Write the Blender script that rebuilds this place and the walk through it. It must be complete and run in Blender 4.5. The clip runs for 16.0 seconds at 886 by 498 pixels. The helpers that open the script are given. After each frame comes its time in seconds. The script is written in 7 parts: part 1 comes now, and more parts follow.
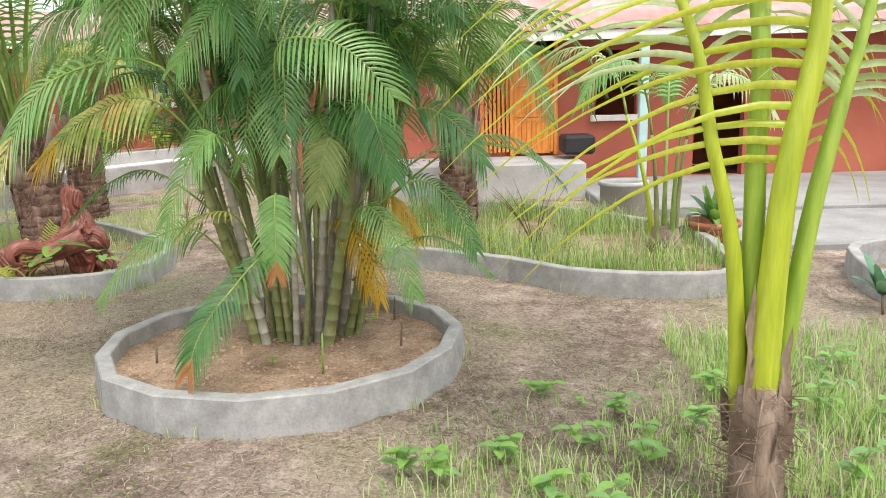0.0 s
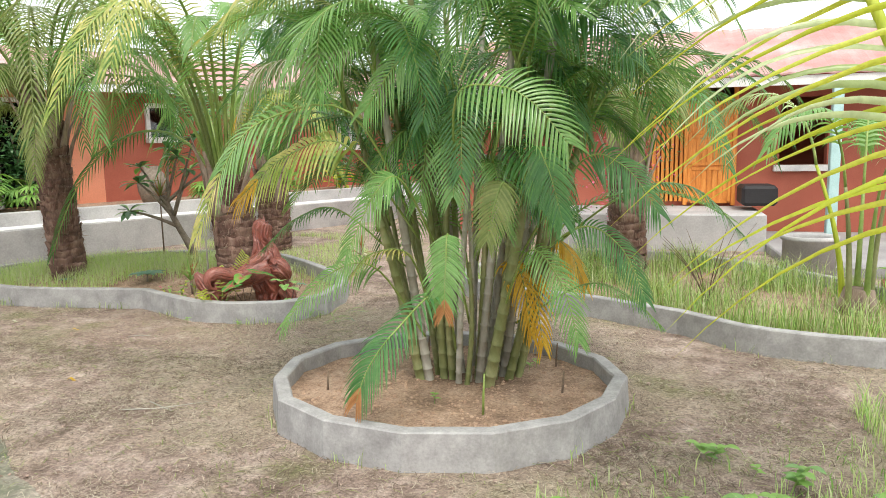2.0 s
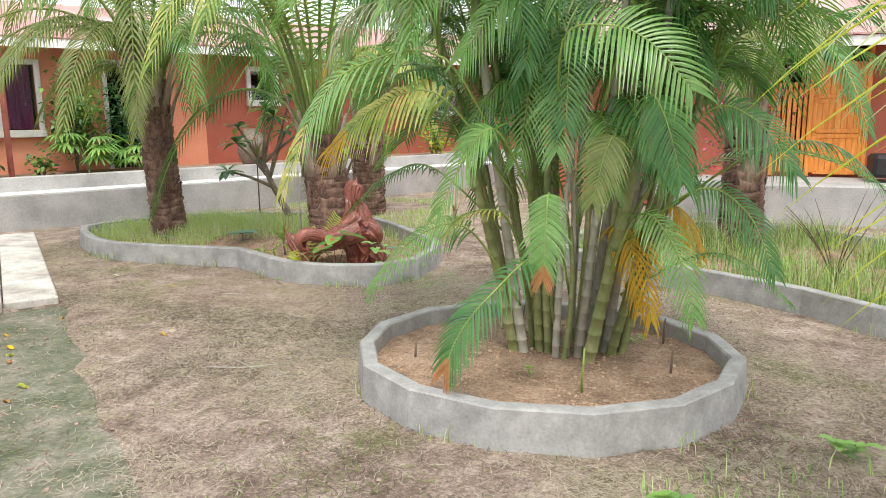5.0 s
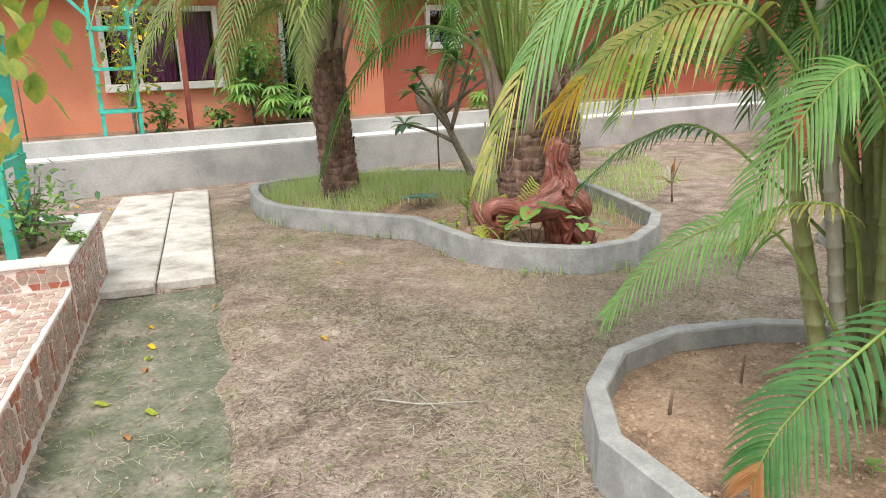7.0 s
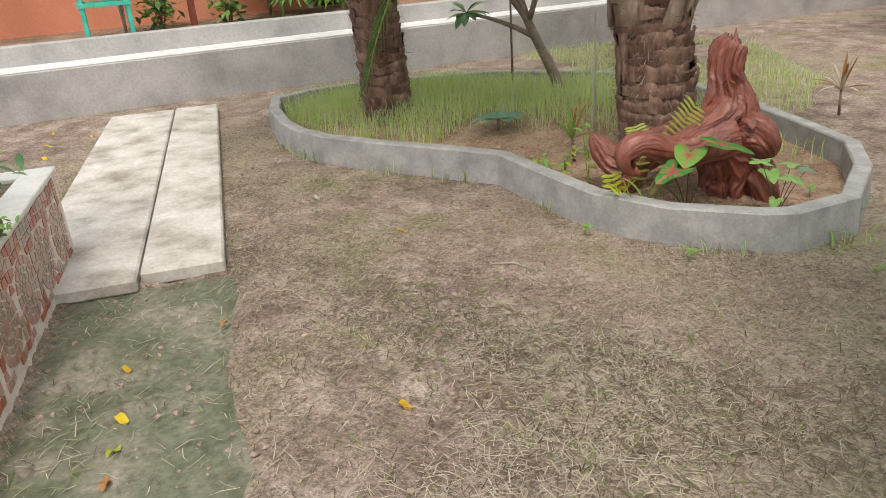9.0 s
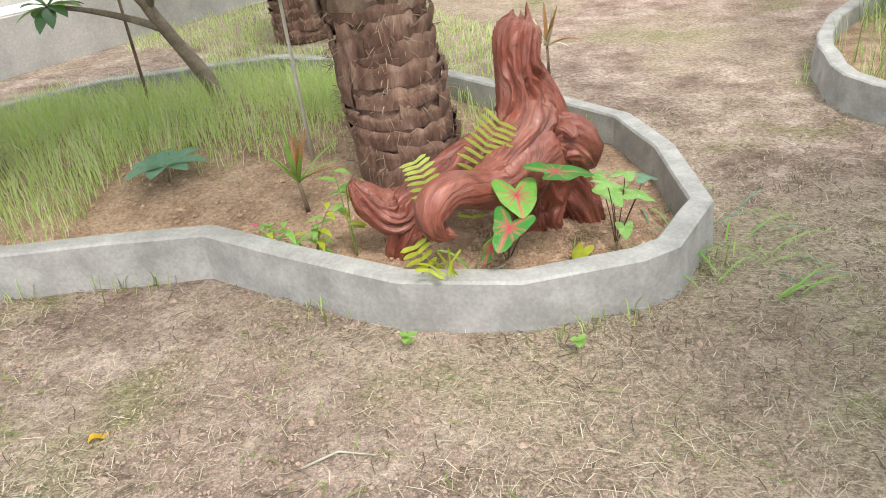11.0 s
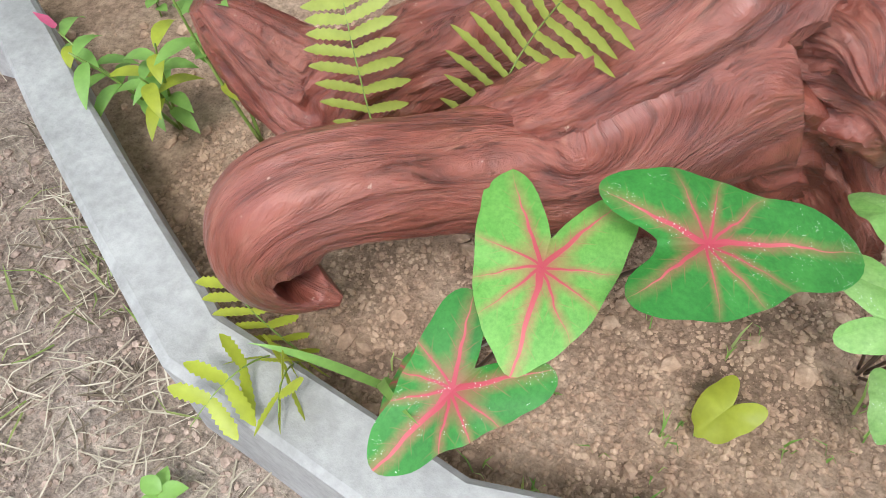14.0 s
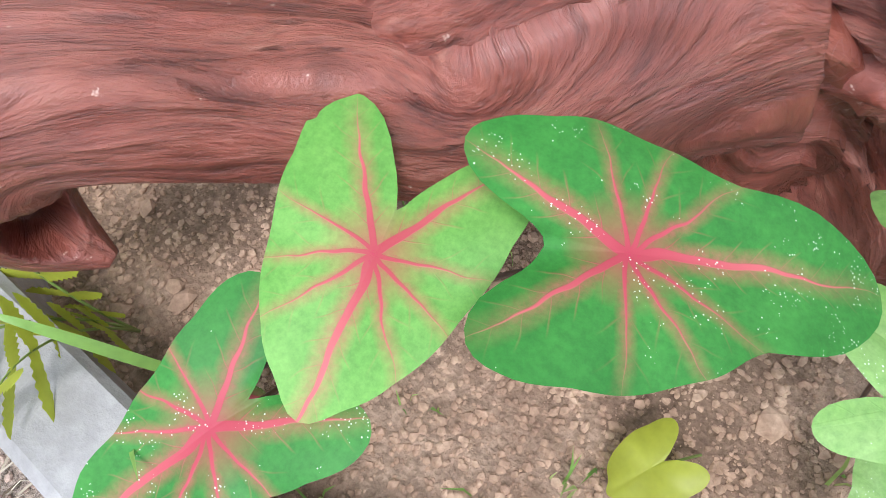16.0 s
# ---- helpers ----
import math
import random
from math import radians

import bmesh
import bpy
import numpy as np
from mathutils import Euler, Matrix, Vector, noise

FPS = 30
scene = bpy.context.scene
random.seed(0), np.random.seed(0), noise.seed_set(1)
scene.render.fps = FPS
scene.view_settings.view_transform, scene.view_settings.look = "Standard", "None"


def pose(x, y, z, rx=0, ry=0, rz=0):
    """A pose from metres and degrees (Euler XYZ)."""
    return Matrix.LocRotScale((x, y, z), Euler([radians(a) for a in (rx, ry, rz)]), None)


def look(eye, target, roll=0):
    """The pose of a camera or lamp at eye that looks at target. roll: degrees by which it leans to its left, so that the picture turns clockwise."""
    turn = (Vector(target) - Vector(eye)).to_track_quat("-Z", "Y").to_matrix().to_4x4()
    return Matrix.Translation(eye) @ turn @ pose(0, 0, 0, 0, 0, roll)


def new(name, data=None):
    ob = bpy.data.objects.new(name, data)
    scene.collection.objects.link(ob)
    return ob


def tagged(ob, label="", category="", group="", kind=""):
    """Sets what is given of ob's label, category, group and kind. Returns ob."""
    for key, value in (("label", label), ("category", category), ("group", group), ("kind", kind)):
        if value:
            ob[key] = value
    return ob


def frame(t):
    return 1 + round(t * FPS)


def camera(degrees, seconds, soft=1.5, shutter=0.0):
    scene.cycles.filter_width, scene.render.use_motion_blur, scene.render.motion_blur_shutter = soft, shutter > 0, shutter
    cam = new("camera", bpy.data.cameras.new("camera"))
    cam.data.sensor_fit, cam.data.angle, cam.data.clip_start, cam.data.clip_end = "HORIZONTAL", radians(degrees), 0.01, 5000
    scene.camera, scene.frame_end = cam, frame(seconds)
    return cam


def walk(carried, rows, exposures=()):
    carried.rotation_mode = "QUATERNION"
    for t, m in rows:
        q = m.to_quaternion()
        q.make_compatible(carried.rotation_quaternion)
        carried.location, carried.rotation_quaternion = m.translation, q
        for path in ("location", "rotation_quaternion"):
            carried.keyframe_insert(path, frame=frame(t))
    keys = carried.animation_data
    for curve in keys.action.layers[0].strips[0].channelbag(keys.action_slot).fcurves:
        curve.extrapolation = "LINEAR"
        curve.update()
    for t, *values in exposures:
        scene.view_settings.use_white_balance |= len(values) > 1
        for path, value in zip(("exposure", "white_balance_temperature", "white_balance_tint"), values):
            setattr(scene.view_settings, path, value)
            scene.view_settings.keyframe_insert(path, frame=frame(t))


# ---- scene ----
cam = camera(62.3, 16.0, 0.7)
PATH = [
    (0, (0.41, -0.13, 1.734), (0.336, 1.824, 1.317), -1.7),
    (0.5, (0.397, -0.15, 1.743), (0.14, 1.803, 1.399), -1.2),
    (1, (0.369, -0.176, 1.757), (-0.085, 1.746, 1.441), -0.7),
    (1.5, (0.361, -0.161, 1.739), (-0.162, 1.746, 1.443), -0.4),
    (2, (0.374, -0.158, 1.733), (-0.131, 1.756, 1.445), -1.0),
    (2.5, (0.381, -0.151, 1.732), (-0.056, 1.778, 1.434), -1.9),
    (3, (0.399, -0.146, 1.738), (-0.034, 1.784, 1.447), -2.6),
    (3.5, (0.383, -0.166, 1.737), (-0.088, 1.76, 1.47), -1.7),
    (3.7, (0.381, -0.155, 1.734), (-0.107, 1.761, 1.438), -1.8),
    (5.8, (-0.02, 0.502, 1.578), (-0.857, 2.264, 1.136), -0.4),
    (6, (-0.122, 0.606, 1.604), (-0.915, 2.351, 1.034), -0.9),
    (6.5, (-0.387, 0.992, 1.617), (-1.456, 2.6, 1.094), -1.5),
    (7, (-0.705, 1.386, 1.603), (-1.841, 2.954, 1.105), -2.2),
    (7.5, (-0.999, 1.771, 1.564), (-2.181, 3.304, 1.064), -5.7),
    (8, (-1.33, 2.09, 1.568), (-2.706, 3.428, 1.005), -2.2),
    (8.2, (-1.509, 2.232, 1.544), (-2.826, 3.602, 0.92), -1.7),
    (10.3, (-3.207, 3.523, 1.564), (-4.098, 5.084, 0.687), -8.9),
    (10.5, (-3.303, 3.677, 1.563), (-4.034, 5.315, 0.679), -6.7),
    (11, (-3.513, 4.038, 1.561), (-3.739, 5.768, 0.584), -6.0),
    (11.5, (-3.538, 4.458, 1.525), (-3.755, 6.149, 0.478), -7.4),
    (12, (-3.578, 4.871, 1.499), (-3.75, 6.5, 0.352), -5.3),
    (12.5, (-3.525, 5.255, 1.402), (-3.672, 6.777, 0.112), -6.6),
    (13, (-3.437, 5.633, 1.279), (-3.804, 6.922, -0.205), -2.7),
    (13.5, (-3.424, 5.922, 1.153), (-3.918, 7.088, -0.395), -2.0),
    (14, (-3.378, 6.1, 1.052), (-4.045, 7.024, -0.592), -7.3),
    (14.5, (-3.352, 6.214, 0.919), (-4.098, 6.955, -0.783), -7.6),
    (15, (-3.369, 6.289, 0.87), (-4.072, 7.122, -0.807), -2.6),
    (15.5, (-3.368, 6.321, 0.831), (-4.009, 7.119, -0.887), -2.3),
    (16, (-3.358, 6.335, 0.82), (-3.949, 7.125, -0.919), -1.5),
]
walk(cam, [(t, look(eye, target, roll)) for t, eye, target, roll in PATH], [(0, 0.72, 6500, 10), (3.5, 0.72, 6500, 10), (6, 0.72, 6400, 10), (7, 0.66, 6500, 10), (8, 0.32, 6700, 12), (10.5, 0.64, 6700, 12), (11, 1.0, 6500, 10), (12.5, 1.08, 6150, 10), (13.5, 1.0, 5900, 10), (14.5, 0.94, 5850, 13), (16, 1.04, 5700, 16)])

# ---- light ----
world = bpy.data.worlds.new("sky")
scene.world = world
world.use_nodes = True
wn = world.node_tree.nodes
wl = world.node_tree.links
sky = wn.new("ShaderNodeTexSky")
sky.sky_type, sky.sun_disc = "NISHITA", False
sky.sun_elevation, sky.sun_rotation = radians(58), radians(150)
sky.dust_density, sky.air_density, sky.ozone_density = 4.0, 1.0, 0.6
cloud = wn.new("ShaderNodeMix")
cloud.data_type = "RGBA"
cloud.inputs[0].default_value = 0.75
cloud.inputs[7].default_value = (9.6, 9.7, 9.8, 1)
wl.new(sky.outputs[0], cloud.inputs[6])
wl.new(cloud.outputs[2], wn["Background"].inputs[0])
wn["Background"].inputs[1].default_value = 0.13
sun = new("sun", bpy.data.lights.new("sun", "SUN"))
sun.data.energy, sun.data.angle, sun.data.color = 1.5, radians(14), (1.0, 0.95, 0.86)
sun.matrix_world = look((0, 0, 0), (-0.29, 0.50, -1.0))


# ---- materials ----
def _nodes(name):
    m = bpy.data.materials.new(name)
    m.use_nodes = True
    n, l = m.node_tree.nodes, m.node_tree.links
    return m, n, l, n["Principled BSDF"]


def _noise(n, l, scale, detail=4.0, rough=0.6, coord="Object", stretch=None):
    tc = n.new("ShaderNodeTexCoord")
    t = n.new("ShaderNodeTexNoise")
    t.inputs["Scale"].default_value, t.inputs["Detail"].default_value, t.inputs["Roughness"].default_value = scale, detail, rough
    if stretch:
        mp = n.new("ShaderNodeMapping")
        mp.inputs["Scale"].default_value = stretch
        l.new(tc.outputs[coord], mp.inputs[0])
        l.new(mp.outputs[0], t.inputs[0])
    else:
        l.new(tc.outputs[coord], t.inputs[0])
    return t.outputs[0]


def _ramp(n, l, fac, stops):
    r = n.new("ShaderNodeValToRGB")
    e = r.color_ramp.elements
    e[0].position, e[1].position = stops[0][0], stops[-1][0]
    for p, c in stops[1:-1]:
        e.new(p)
    for i, (p, c) in enumerate(stops):
        e[i].position, e[i].color = p, (*c, 1)
    l.new(fac, r.inputs[0])
    return r.outputs[0]


def _mix(n, l, fac, a, b, kind="MIX"):
    m = n.new("ShaderNodeMix")
    m.data_type, m.blend_type = "RGBA", kind
    for sock, v in ((0, fac), (6, a), (7, b)):
        if isinstance(v, (int, float)):
            m.inputs[sock].default_value = v
        elif isinstance(v, tuple):
            m.inputs[sock].default_value = (*v, 1)
        else:
            l.new(v, m.inputs[sock])
    return m.outputs[2]


def _bump(n, l, height, strength, dist, bsdf, base=None):
    b = n.new("ShaderNodeBump")
    b.inputs["Strength"].default_value, b.inputs["Distance"].default_value = strength, dist
    l.new(height, b.inputs["Height"])
    if base is not None:
        l.new(base, b.inputs["Normal"])
    l.new(b.outputs[0], bsdf.inputs["Normal"])
    return b.outputs[0]


def surface(name, lo, mid, hi, scale=3.0, fine=60.0, rough=0.85, bump=0.5, dist=0.006, stretch=None, fine_amount=0.5, spec=0.5):
    """A matt surface: blotches between three colours, and fine grain."""
    m, n, l, b = _nodes(name)
    big = _noise(n, l, scale, 5, 0.6, stretch=stretch)
    small = _noise(n, l, fine, 4, 0.65, stretch=stretch)
    col = _ramp(n, l, big, [(0.28, lo), (0.5, mid), (0.72, hi)])
    grain = _ramp(n, l, small, [(0.3, (0.55, 0.55, 0.55)), (0.7, (1.25, 1.25, 1.25))])
    l.new(_mix(n, l, fine_amount, col, grain, "MULTIPLY"), b.inputs["Base Color"])
    b.inputs["Roughness"].default_value = rough
    b.inputs["Specular IOR Level"].default_value = spec
    _bump(n, l, small, bump, dist, b)
    return m


def leafy(name, c1, c2, rough=0.42, trans=0.35, vary=None, scale=9.0):
    """A leaf: colour varies from leaf to leaf, light comes through."""
    m, n, l, b = _nodes(name)
    g = n.new("ShaderNodeNewGeometry")
    col = _mix(n, l, g.outputs["Random Per Island"], c1, c2)
    if vary:
        f = _ramp(n, l, _noise(n, l, scale, 3), [(0.42, (0, 0, 0)), (0.62, (1, 1, 1))])
        col = _mix(n, l, f, col, vary)
    blot = _ramp(n, l, _noise(n, l, 40, 3), [(0.3, (0.75, 0.75, 0.75)), (0.7, (1.15, 1.15, 1.15))])
    col = _mix(n, l, 0.6, col, blot, "MULTIPLY")
    l.new(col, b.inputs["Base Color"])
    b.inputs["Roughness"].default_value = rough
    t = n.new("ShaderNodeBsdfTranslucent")
    l.new(_mix(n, l, 0.5, col, (1.0, 1.0, 0.3), "MULTIPLY"), t.inputs[0])
    s = n.new("ShaderNodeMixShader")
    s.inputs[0].default_value = trans
    l.new(b.outputs[0], s.inputs[1])
    l.new(t.outputs[0], s.inputs[2])
    l.new(s.outputs[0], n["Material Output"].inputs[0])
    return m


def ground_material():
    m, n, l, b = _nodes("dry_earth")
    big = _noise(n, l, 0.55, 5, 0.6)
    mid = _noise(n, l, 3.2, 6, 0.7)
    fine = _noise(n, l, 42, 6, 0.75)
    streak = _noise(n, l, 30, 3, 0.6, stretch=(1, 5, 1))
    col = _ramp(n, l, mid, [(0.34, (0.20, 0.146, 0.117)), (0.5, (0.35, 0.268, 0.222)), (0.66, (0.55, 0.45, 0.385))])
    straw = _ramp(n, l, big, [(0.45, (0, 0, 0)), (0.6, (0.9, 0.9, 0.9))])
    col = _mix(n, l, straw, col, _ramp(n, l, streak, [(0.3, (0.26, 0.21, 0.15)), (0.7, (0.55, 0.47, 0.35))]))
    moss = _ramp(n, l, _noise(n, l, 1.1, 5, 0.65), [(0.56, (0, 0, 0)), (0.72, (1, 1, 1))])
    col = _mix(n, l, moss, col, (0.21, 0.215, 0.095))
    grain = _ramp(n, l, fine, [(0.34, (0.38, 0.37, 0.36)), (0.5, (0.92, 0.92, 0.92)), (0.66, (1.4, 1.38, 1.34))])
    col = _mix(n, l, 0.85, col, grain, "MULTIPLY")
    crumb = _noise(n, l, 130, 5, 0.7)
    l.new(_mix(n, l, 0.6, col, _ramp(n, l, crumb, [(0.34, (0.4, 0.4, 0.4)), (0.66, (1.4, 1.4, 1.4))]), "MULTIPLY"), b.inputs["Base Color"])
    b.inputs["Roughness"].default_value = 0.95
    b.inputs["Specular IOR Level"].default_value = 0.2
    base = _bump(n, l, crumb, 0.7, 0.006, b)
    _bump(n, l, fine, 1.0, 0.016, b, base)
    return m


def soil_material():
    m, n, l, b = _nodes("bed_soil")
    mid = _noise(n, l, 5, 6, 0.7)
    fine = _noise(n, l, 55, 7, 0.75)
    v = n.new("ShaderNodeTexVoronoi")
    v.inputs["Scale"].default_value = 150
    tc = n.new("ShaderNodeTexCoord")
    l.new(tc.outputs["Object"], v.inputs[0])
    col = _ramp(n, l, mid, [(0.3, (0.23, 0.155, 0.11)), (0.5, (0.39, 0.27, 0.19)), (0.7, (0.54, 0.40, 0.295))])
    grain = _ramp(n, l, fine, [(0.32, (0.32, 0.30, 0.29)), (0.66, (1.3, 1.3, 1.3))])
    l.new(_mix(n, l, 0.75, col, grain, "MULTIPLY"), b.inputs["Base Color"])
    b.inputs["Roughness"].default_value = 0.95
    b.inputs["Specular IOR Level"].default_value = 0.2
    base = _bump(n, l, v.outputs[0], 0.5, 0.006, b)
    _bump(n, l, fine, 0.8, 0.012, b, base)
    return m


def wood_red():
    m, n, l, b = _nodes("painted_driftwood")
    tc = n.new("ShaderNodeTexCoord")
    at = n.new("ShaderNodeAttribute")
    at.attribute_name = "along"
    w = n.new("ShaderNodeTexNoise")
    w.inputs["Scale"].default_value, w.inputs["Detail"].default_value, w.inputs["Roughness"].default_value = 1.0, 10, 0.68
    mp = n.new("ShaderNodeMapping")
    mp.inputs["Scale"].default_value = (7, 34, 34)
    l.new(at.outputs["Vector"], mp.inputs[0])
    l.new(mp.outputs[0], w.inputs[0])
    big = _noise(n, l, 7, 5, 0.6)
    col = _ramp(n, l, w.outputs[0], [(0.25, (0.035, 0.009, 0.007)), (0.36, (0.135, 0.034, 0.023)), (0.48, (0.235, 0.062, 0.040)), (0.60, (0.295, 0.093, 0.062)), (0.72, (0.41, 0.195, 0.14))])
    crack = n.new("ShaderNodeTexNoise")
    crack.inputs["Scale"].default_value, crack.inputs["Detail"].default_value, crack.inputs["Roughness"].default_value = 1.0, 7, 0.6
    mc = n.new("ShaderNodeMapping")
    mc.inputs["Scale"].default_value = (13, 80, 80)
    l.new(at.outputs["Vector"], mc.inputs[0])
    l.new(mc.outputs[0], crack.inputs[0])
    split = _ramp(n, l, crack.outputs[0], [(0.28, (0.2, 0.17, 0.15)), (0.38, (0.9, 0.9, 0.9)), (0.5, (1, 1, 1)), (0.68, (1.2, 1.2, 1.2))])
    col = _mix(n, l, 0.7, col, split, "MULTIPLY")
    worn = _ramp(n, l, big, [(0.52, (0, 0, 0)), (0.72, (0.6, 0.6, 0.6))])
    col = _mix(n, l, _mix(n, l, 1.0, worn, split, "MULTIPLY"), col, (0.27, 0.11, 0.078))
    dark = _ramp(n, l, _noise(n, l, 4.5, 4, 0.6), [(0.55, (0, 0, 0)), (0.7, (0.6, 0.6, 0.6))])
    col = _mix(n, l, dark, col, (0.15, 0.045, 0.035))
    fleck = _ramp(n, l, _noise(n, l, 75, 3, 0.6), [(0.70, (0, 0, 0)), (0.74, (0.8, 0.8, 0.8))])
    col = _mix(n, l, fleck, col, (0.60, 0.42, 0.34))
    l.new(col, b.inputs["Base Color"])
    l.new(_ramp(n, l, big, [(0.3, (0.28, 0.28, 0.28)), (0.7, (0.5, 0.5, 0.5))]), b.inputs["Roughness"])
    b.inputs["Coat Weight"].default_value, b.inputs["Coat Roughness"].default_value = 0.55, 0.28
    hair = n.new("ShaderNodeTexNoise")
    hair.inputs["Scale"].default_value, hair.inputs["Detail"].default_value = 1.0, 6
    mh = n.new("ShaderNodeMapping")
    mh.inputs["Scale"].default_value = (26, 210, 210)
    l.new(at.outputs["Vector"], mh.inputs[0])
    l.new(mh.outputs[0], hair.inputs[0])
    streak = _ramp(n, l, hair.outputs[0], [(0.34, (0.5, 0.45, 0.43)), (0.5, (1, 1, 1)), (0.68, (1.2, 1.24, 1.28))])
    l.new(_mix(n, l, 0.6, col, streak, "MULTIPLY"), b.inputs["Base Color"])
    base = _bump(n, l, w.outputs[0], 0.9, 0.014, b)
    base = _bump(n, l, split, 0.8, 0.004, b, base)
    l.new(_bump(n, l, hair.outputs[0], 0.7, 0.003, b, base), b.inputs["Coat Normal"])
    return m


def caladium_material(name, green, green2, speckle, glow):
    """A heart leaf seen in its own plane: pink heart and ribs that fan out from it, pale specks."""
    m, n, l, b = _nodes(name)
    tc = n.new("ShaderNodeTexCoord")
    warp = n.new("ShaderNodeTexNoise")
    warp.inputs["Scale"].default_value = 18
    l.new(tc.outputs["Object"], warp.inputs[0])
    sub = n.new("ShaderNodeVectorMath")
    sub.operation = "MULTIPLY_ADD"
    l.new(warp.outputs["Color"], sub.inputs[0])
    sub.inputs[1].default_value = (0.016, 0.016, 0)
    l.new(tc.outputs["Object"], sub.inputs[2])
    off = n.new("ShaderNodeVectorMath")
    off.operation = "SUBTRACT"
    l.new(sub.outputs[0], off.inputs[0])
    off.inputs[1].default_value = (0.008, 0.008, 0)
    xyz = n.new("ShaderNodeSeparateXYZ")
    l.new(off.outputs[0], xyz.inputs[0])

    def math_(op, a, c=None, d=None):
        q = n.new("ShaderNodeMath")
        q.operation = op
        for i, v in enumerate((a, c, d)):
            if v is None:
                continue
            if isinstance(v, (int, float)):
                q.inputs[i].default_value = v
            else:
                l.new(v, q.inputs[i])
        return q.outputs[0]

    x, y = xyz.outputs[0], xyz.outputs[1]
    r = math_("SQRT", math_("ADD", math_("MULTIPLY", x, x), math_("MULTIPLY", y, y)))
    total = None
    feather = _noise(n, l, 210, 4, 0.7)
    for deg, reach, wide in ((0, 0.20, 1.5), (34, 0.115, 0.9), (-34, 0.115, 0.9), (64, 0.105, 0.9), (-64, 0.105, 0.9), (100, 0.10, 0.9), (-100, 0.10, 0.9), (147, 0.13, 1.3), (-147, 0.13, 1.3)):
        ca, sa = math.cos(radians(deg)), math.sin(radians(deg))
        along = math_("ADD", math_("MULTIPLY", x, ca), math_("MULTIPLY", y, sa))
        across = math_("ABSOLUTE", math_("SUBTRACT", math_("MULTIPLY", y, ca), math_("MULTIPLY", x, sa)))
        fade = math_("MAXIMUM", math_("SUBTRACT", 1.0, math_("DIVIDE", along, reach)), 0.0)
        width = math_("MULTIPLY", fade, 0.0036 * wide)
        core = math_("DIVIDE", math_("SUBTRACT", width, across), 0.0016)
        core = math_("MULTIPLY", math_("MINIMUM", math_("MAXIMUM", core, 0.0), 1.0), 0.95)
        soft = math_("MULTIPLY", math_("MAXIMUM", math_("SUBTRACT", 1.0, math_("DIVIDE", across, 0.0095 * wide)), 0.0), math_("MULTIPLY", math_("MULTIPLY", fade, feather), 1.7))
        twig = math_("ABSOLUTE", math_("SUBTRACT", math_("MODULO", math_("ADD", math_("SUBTRACT", along, across), 1.0), 0.021), 0.0105))
        twig = math_("MAXIMUM", math_("SUBTRACT", 1.0, math_("DIVIDE", twig, 0.0015)), 0.0)
        twig = math_("MULTIPLY", twig, math_("MULTIPLY", math_("MAXIMUM", math_("SUBTRACT", 1.0, math_("DIVIDE", across, 0.019)), 0.0), math_("MULTIPLY", fade, 1.3 if wide > 1 else 0.7)))
        ray = math_("MULTIPLY", math_("MAXIMUM", math_("MAXIMUM", core, soft), twig), math_("GREATER_THAN", along, -0.002))
        total = ray if total is None else math_("MAXIMUM", total, ray)
    heart = math_("MULTIPLY", math_("MAXIMUM", math_("SUBTRACT", 1.0, math_("DIVIDE", r, 0.042)), 0.0), glow * 0.85)
    mask = math_("MINIMUM", math_("MAXIMUM", total, heart), 1.0)
    leaf = _mix(n, l, _ramp(n, l, _noise(n, l, 14, 4), [(0.35, (0, 0, 0)), (0.65, (1, 1, 1))]), green, green2)
    leaf = _mix(n, l, 0.5, leaf, _ramp(n, l, _noise(n, l, 160, 5, 0.7), [(0.3, (0.5, 0.55, 0.6)), (0.7, (1.25, 1.2, 1.3))]), "MULTIPLY")
    pink = _mix(n, l, math_("MINIMUM", math_("DIVIDE", r, 0.09), 1.0), (0.45, 0.045, 0.085), (0.62, 0.13, 0.155))
    col = _mix(n, l, mask, leaf, pink) if glow else leaf
    if speckle:
        v = n.new("ShaderNodeTexVoronoi")
        v.inputs["Scale"].default_value = 360
        l.new(tc.outputs["Object"], v.inputs[0])
        dots = math_("LESS_THAN", v.outputs[0], math_("MULTIPLY", _noise(n, l, 90, 2), 0.34))
        dots = math_("MULTIPLY", dots, math_("GREATER_THAN", _noise(n, l, 30, 4), 0.57))
        col = _mix(n, l, math_("MULTIPLY", dots, speckle), col, (0.75, 0.85, 0.72))
    l.new(col, b.inputs["Base Color"])
    b.inputs["Roughness"].default_value = 0.5
    b.inputs["Specular IOR Level"].default_value = 0.3
    _bump(n, l, mask, 0.25, 0.002, b)
    t = n.new("ShaderNodeBsdfTranslucent")
    l.new(col, t.inputs[0])
    s = n.new("ShaderNodeMixShader")
    s.inputs[0].default_value = 0.25
    l.new(b.outputs[0], s.inputs[1])
    l.new(t.outputs[0], s.inputs[2])
    l.new(s.outputs[0], n["Material Output"].inputs[0])
    return m


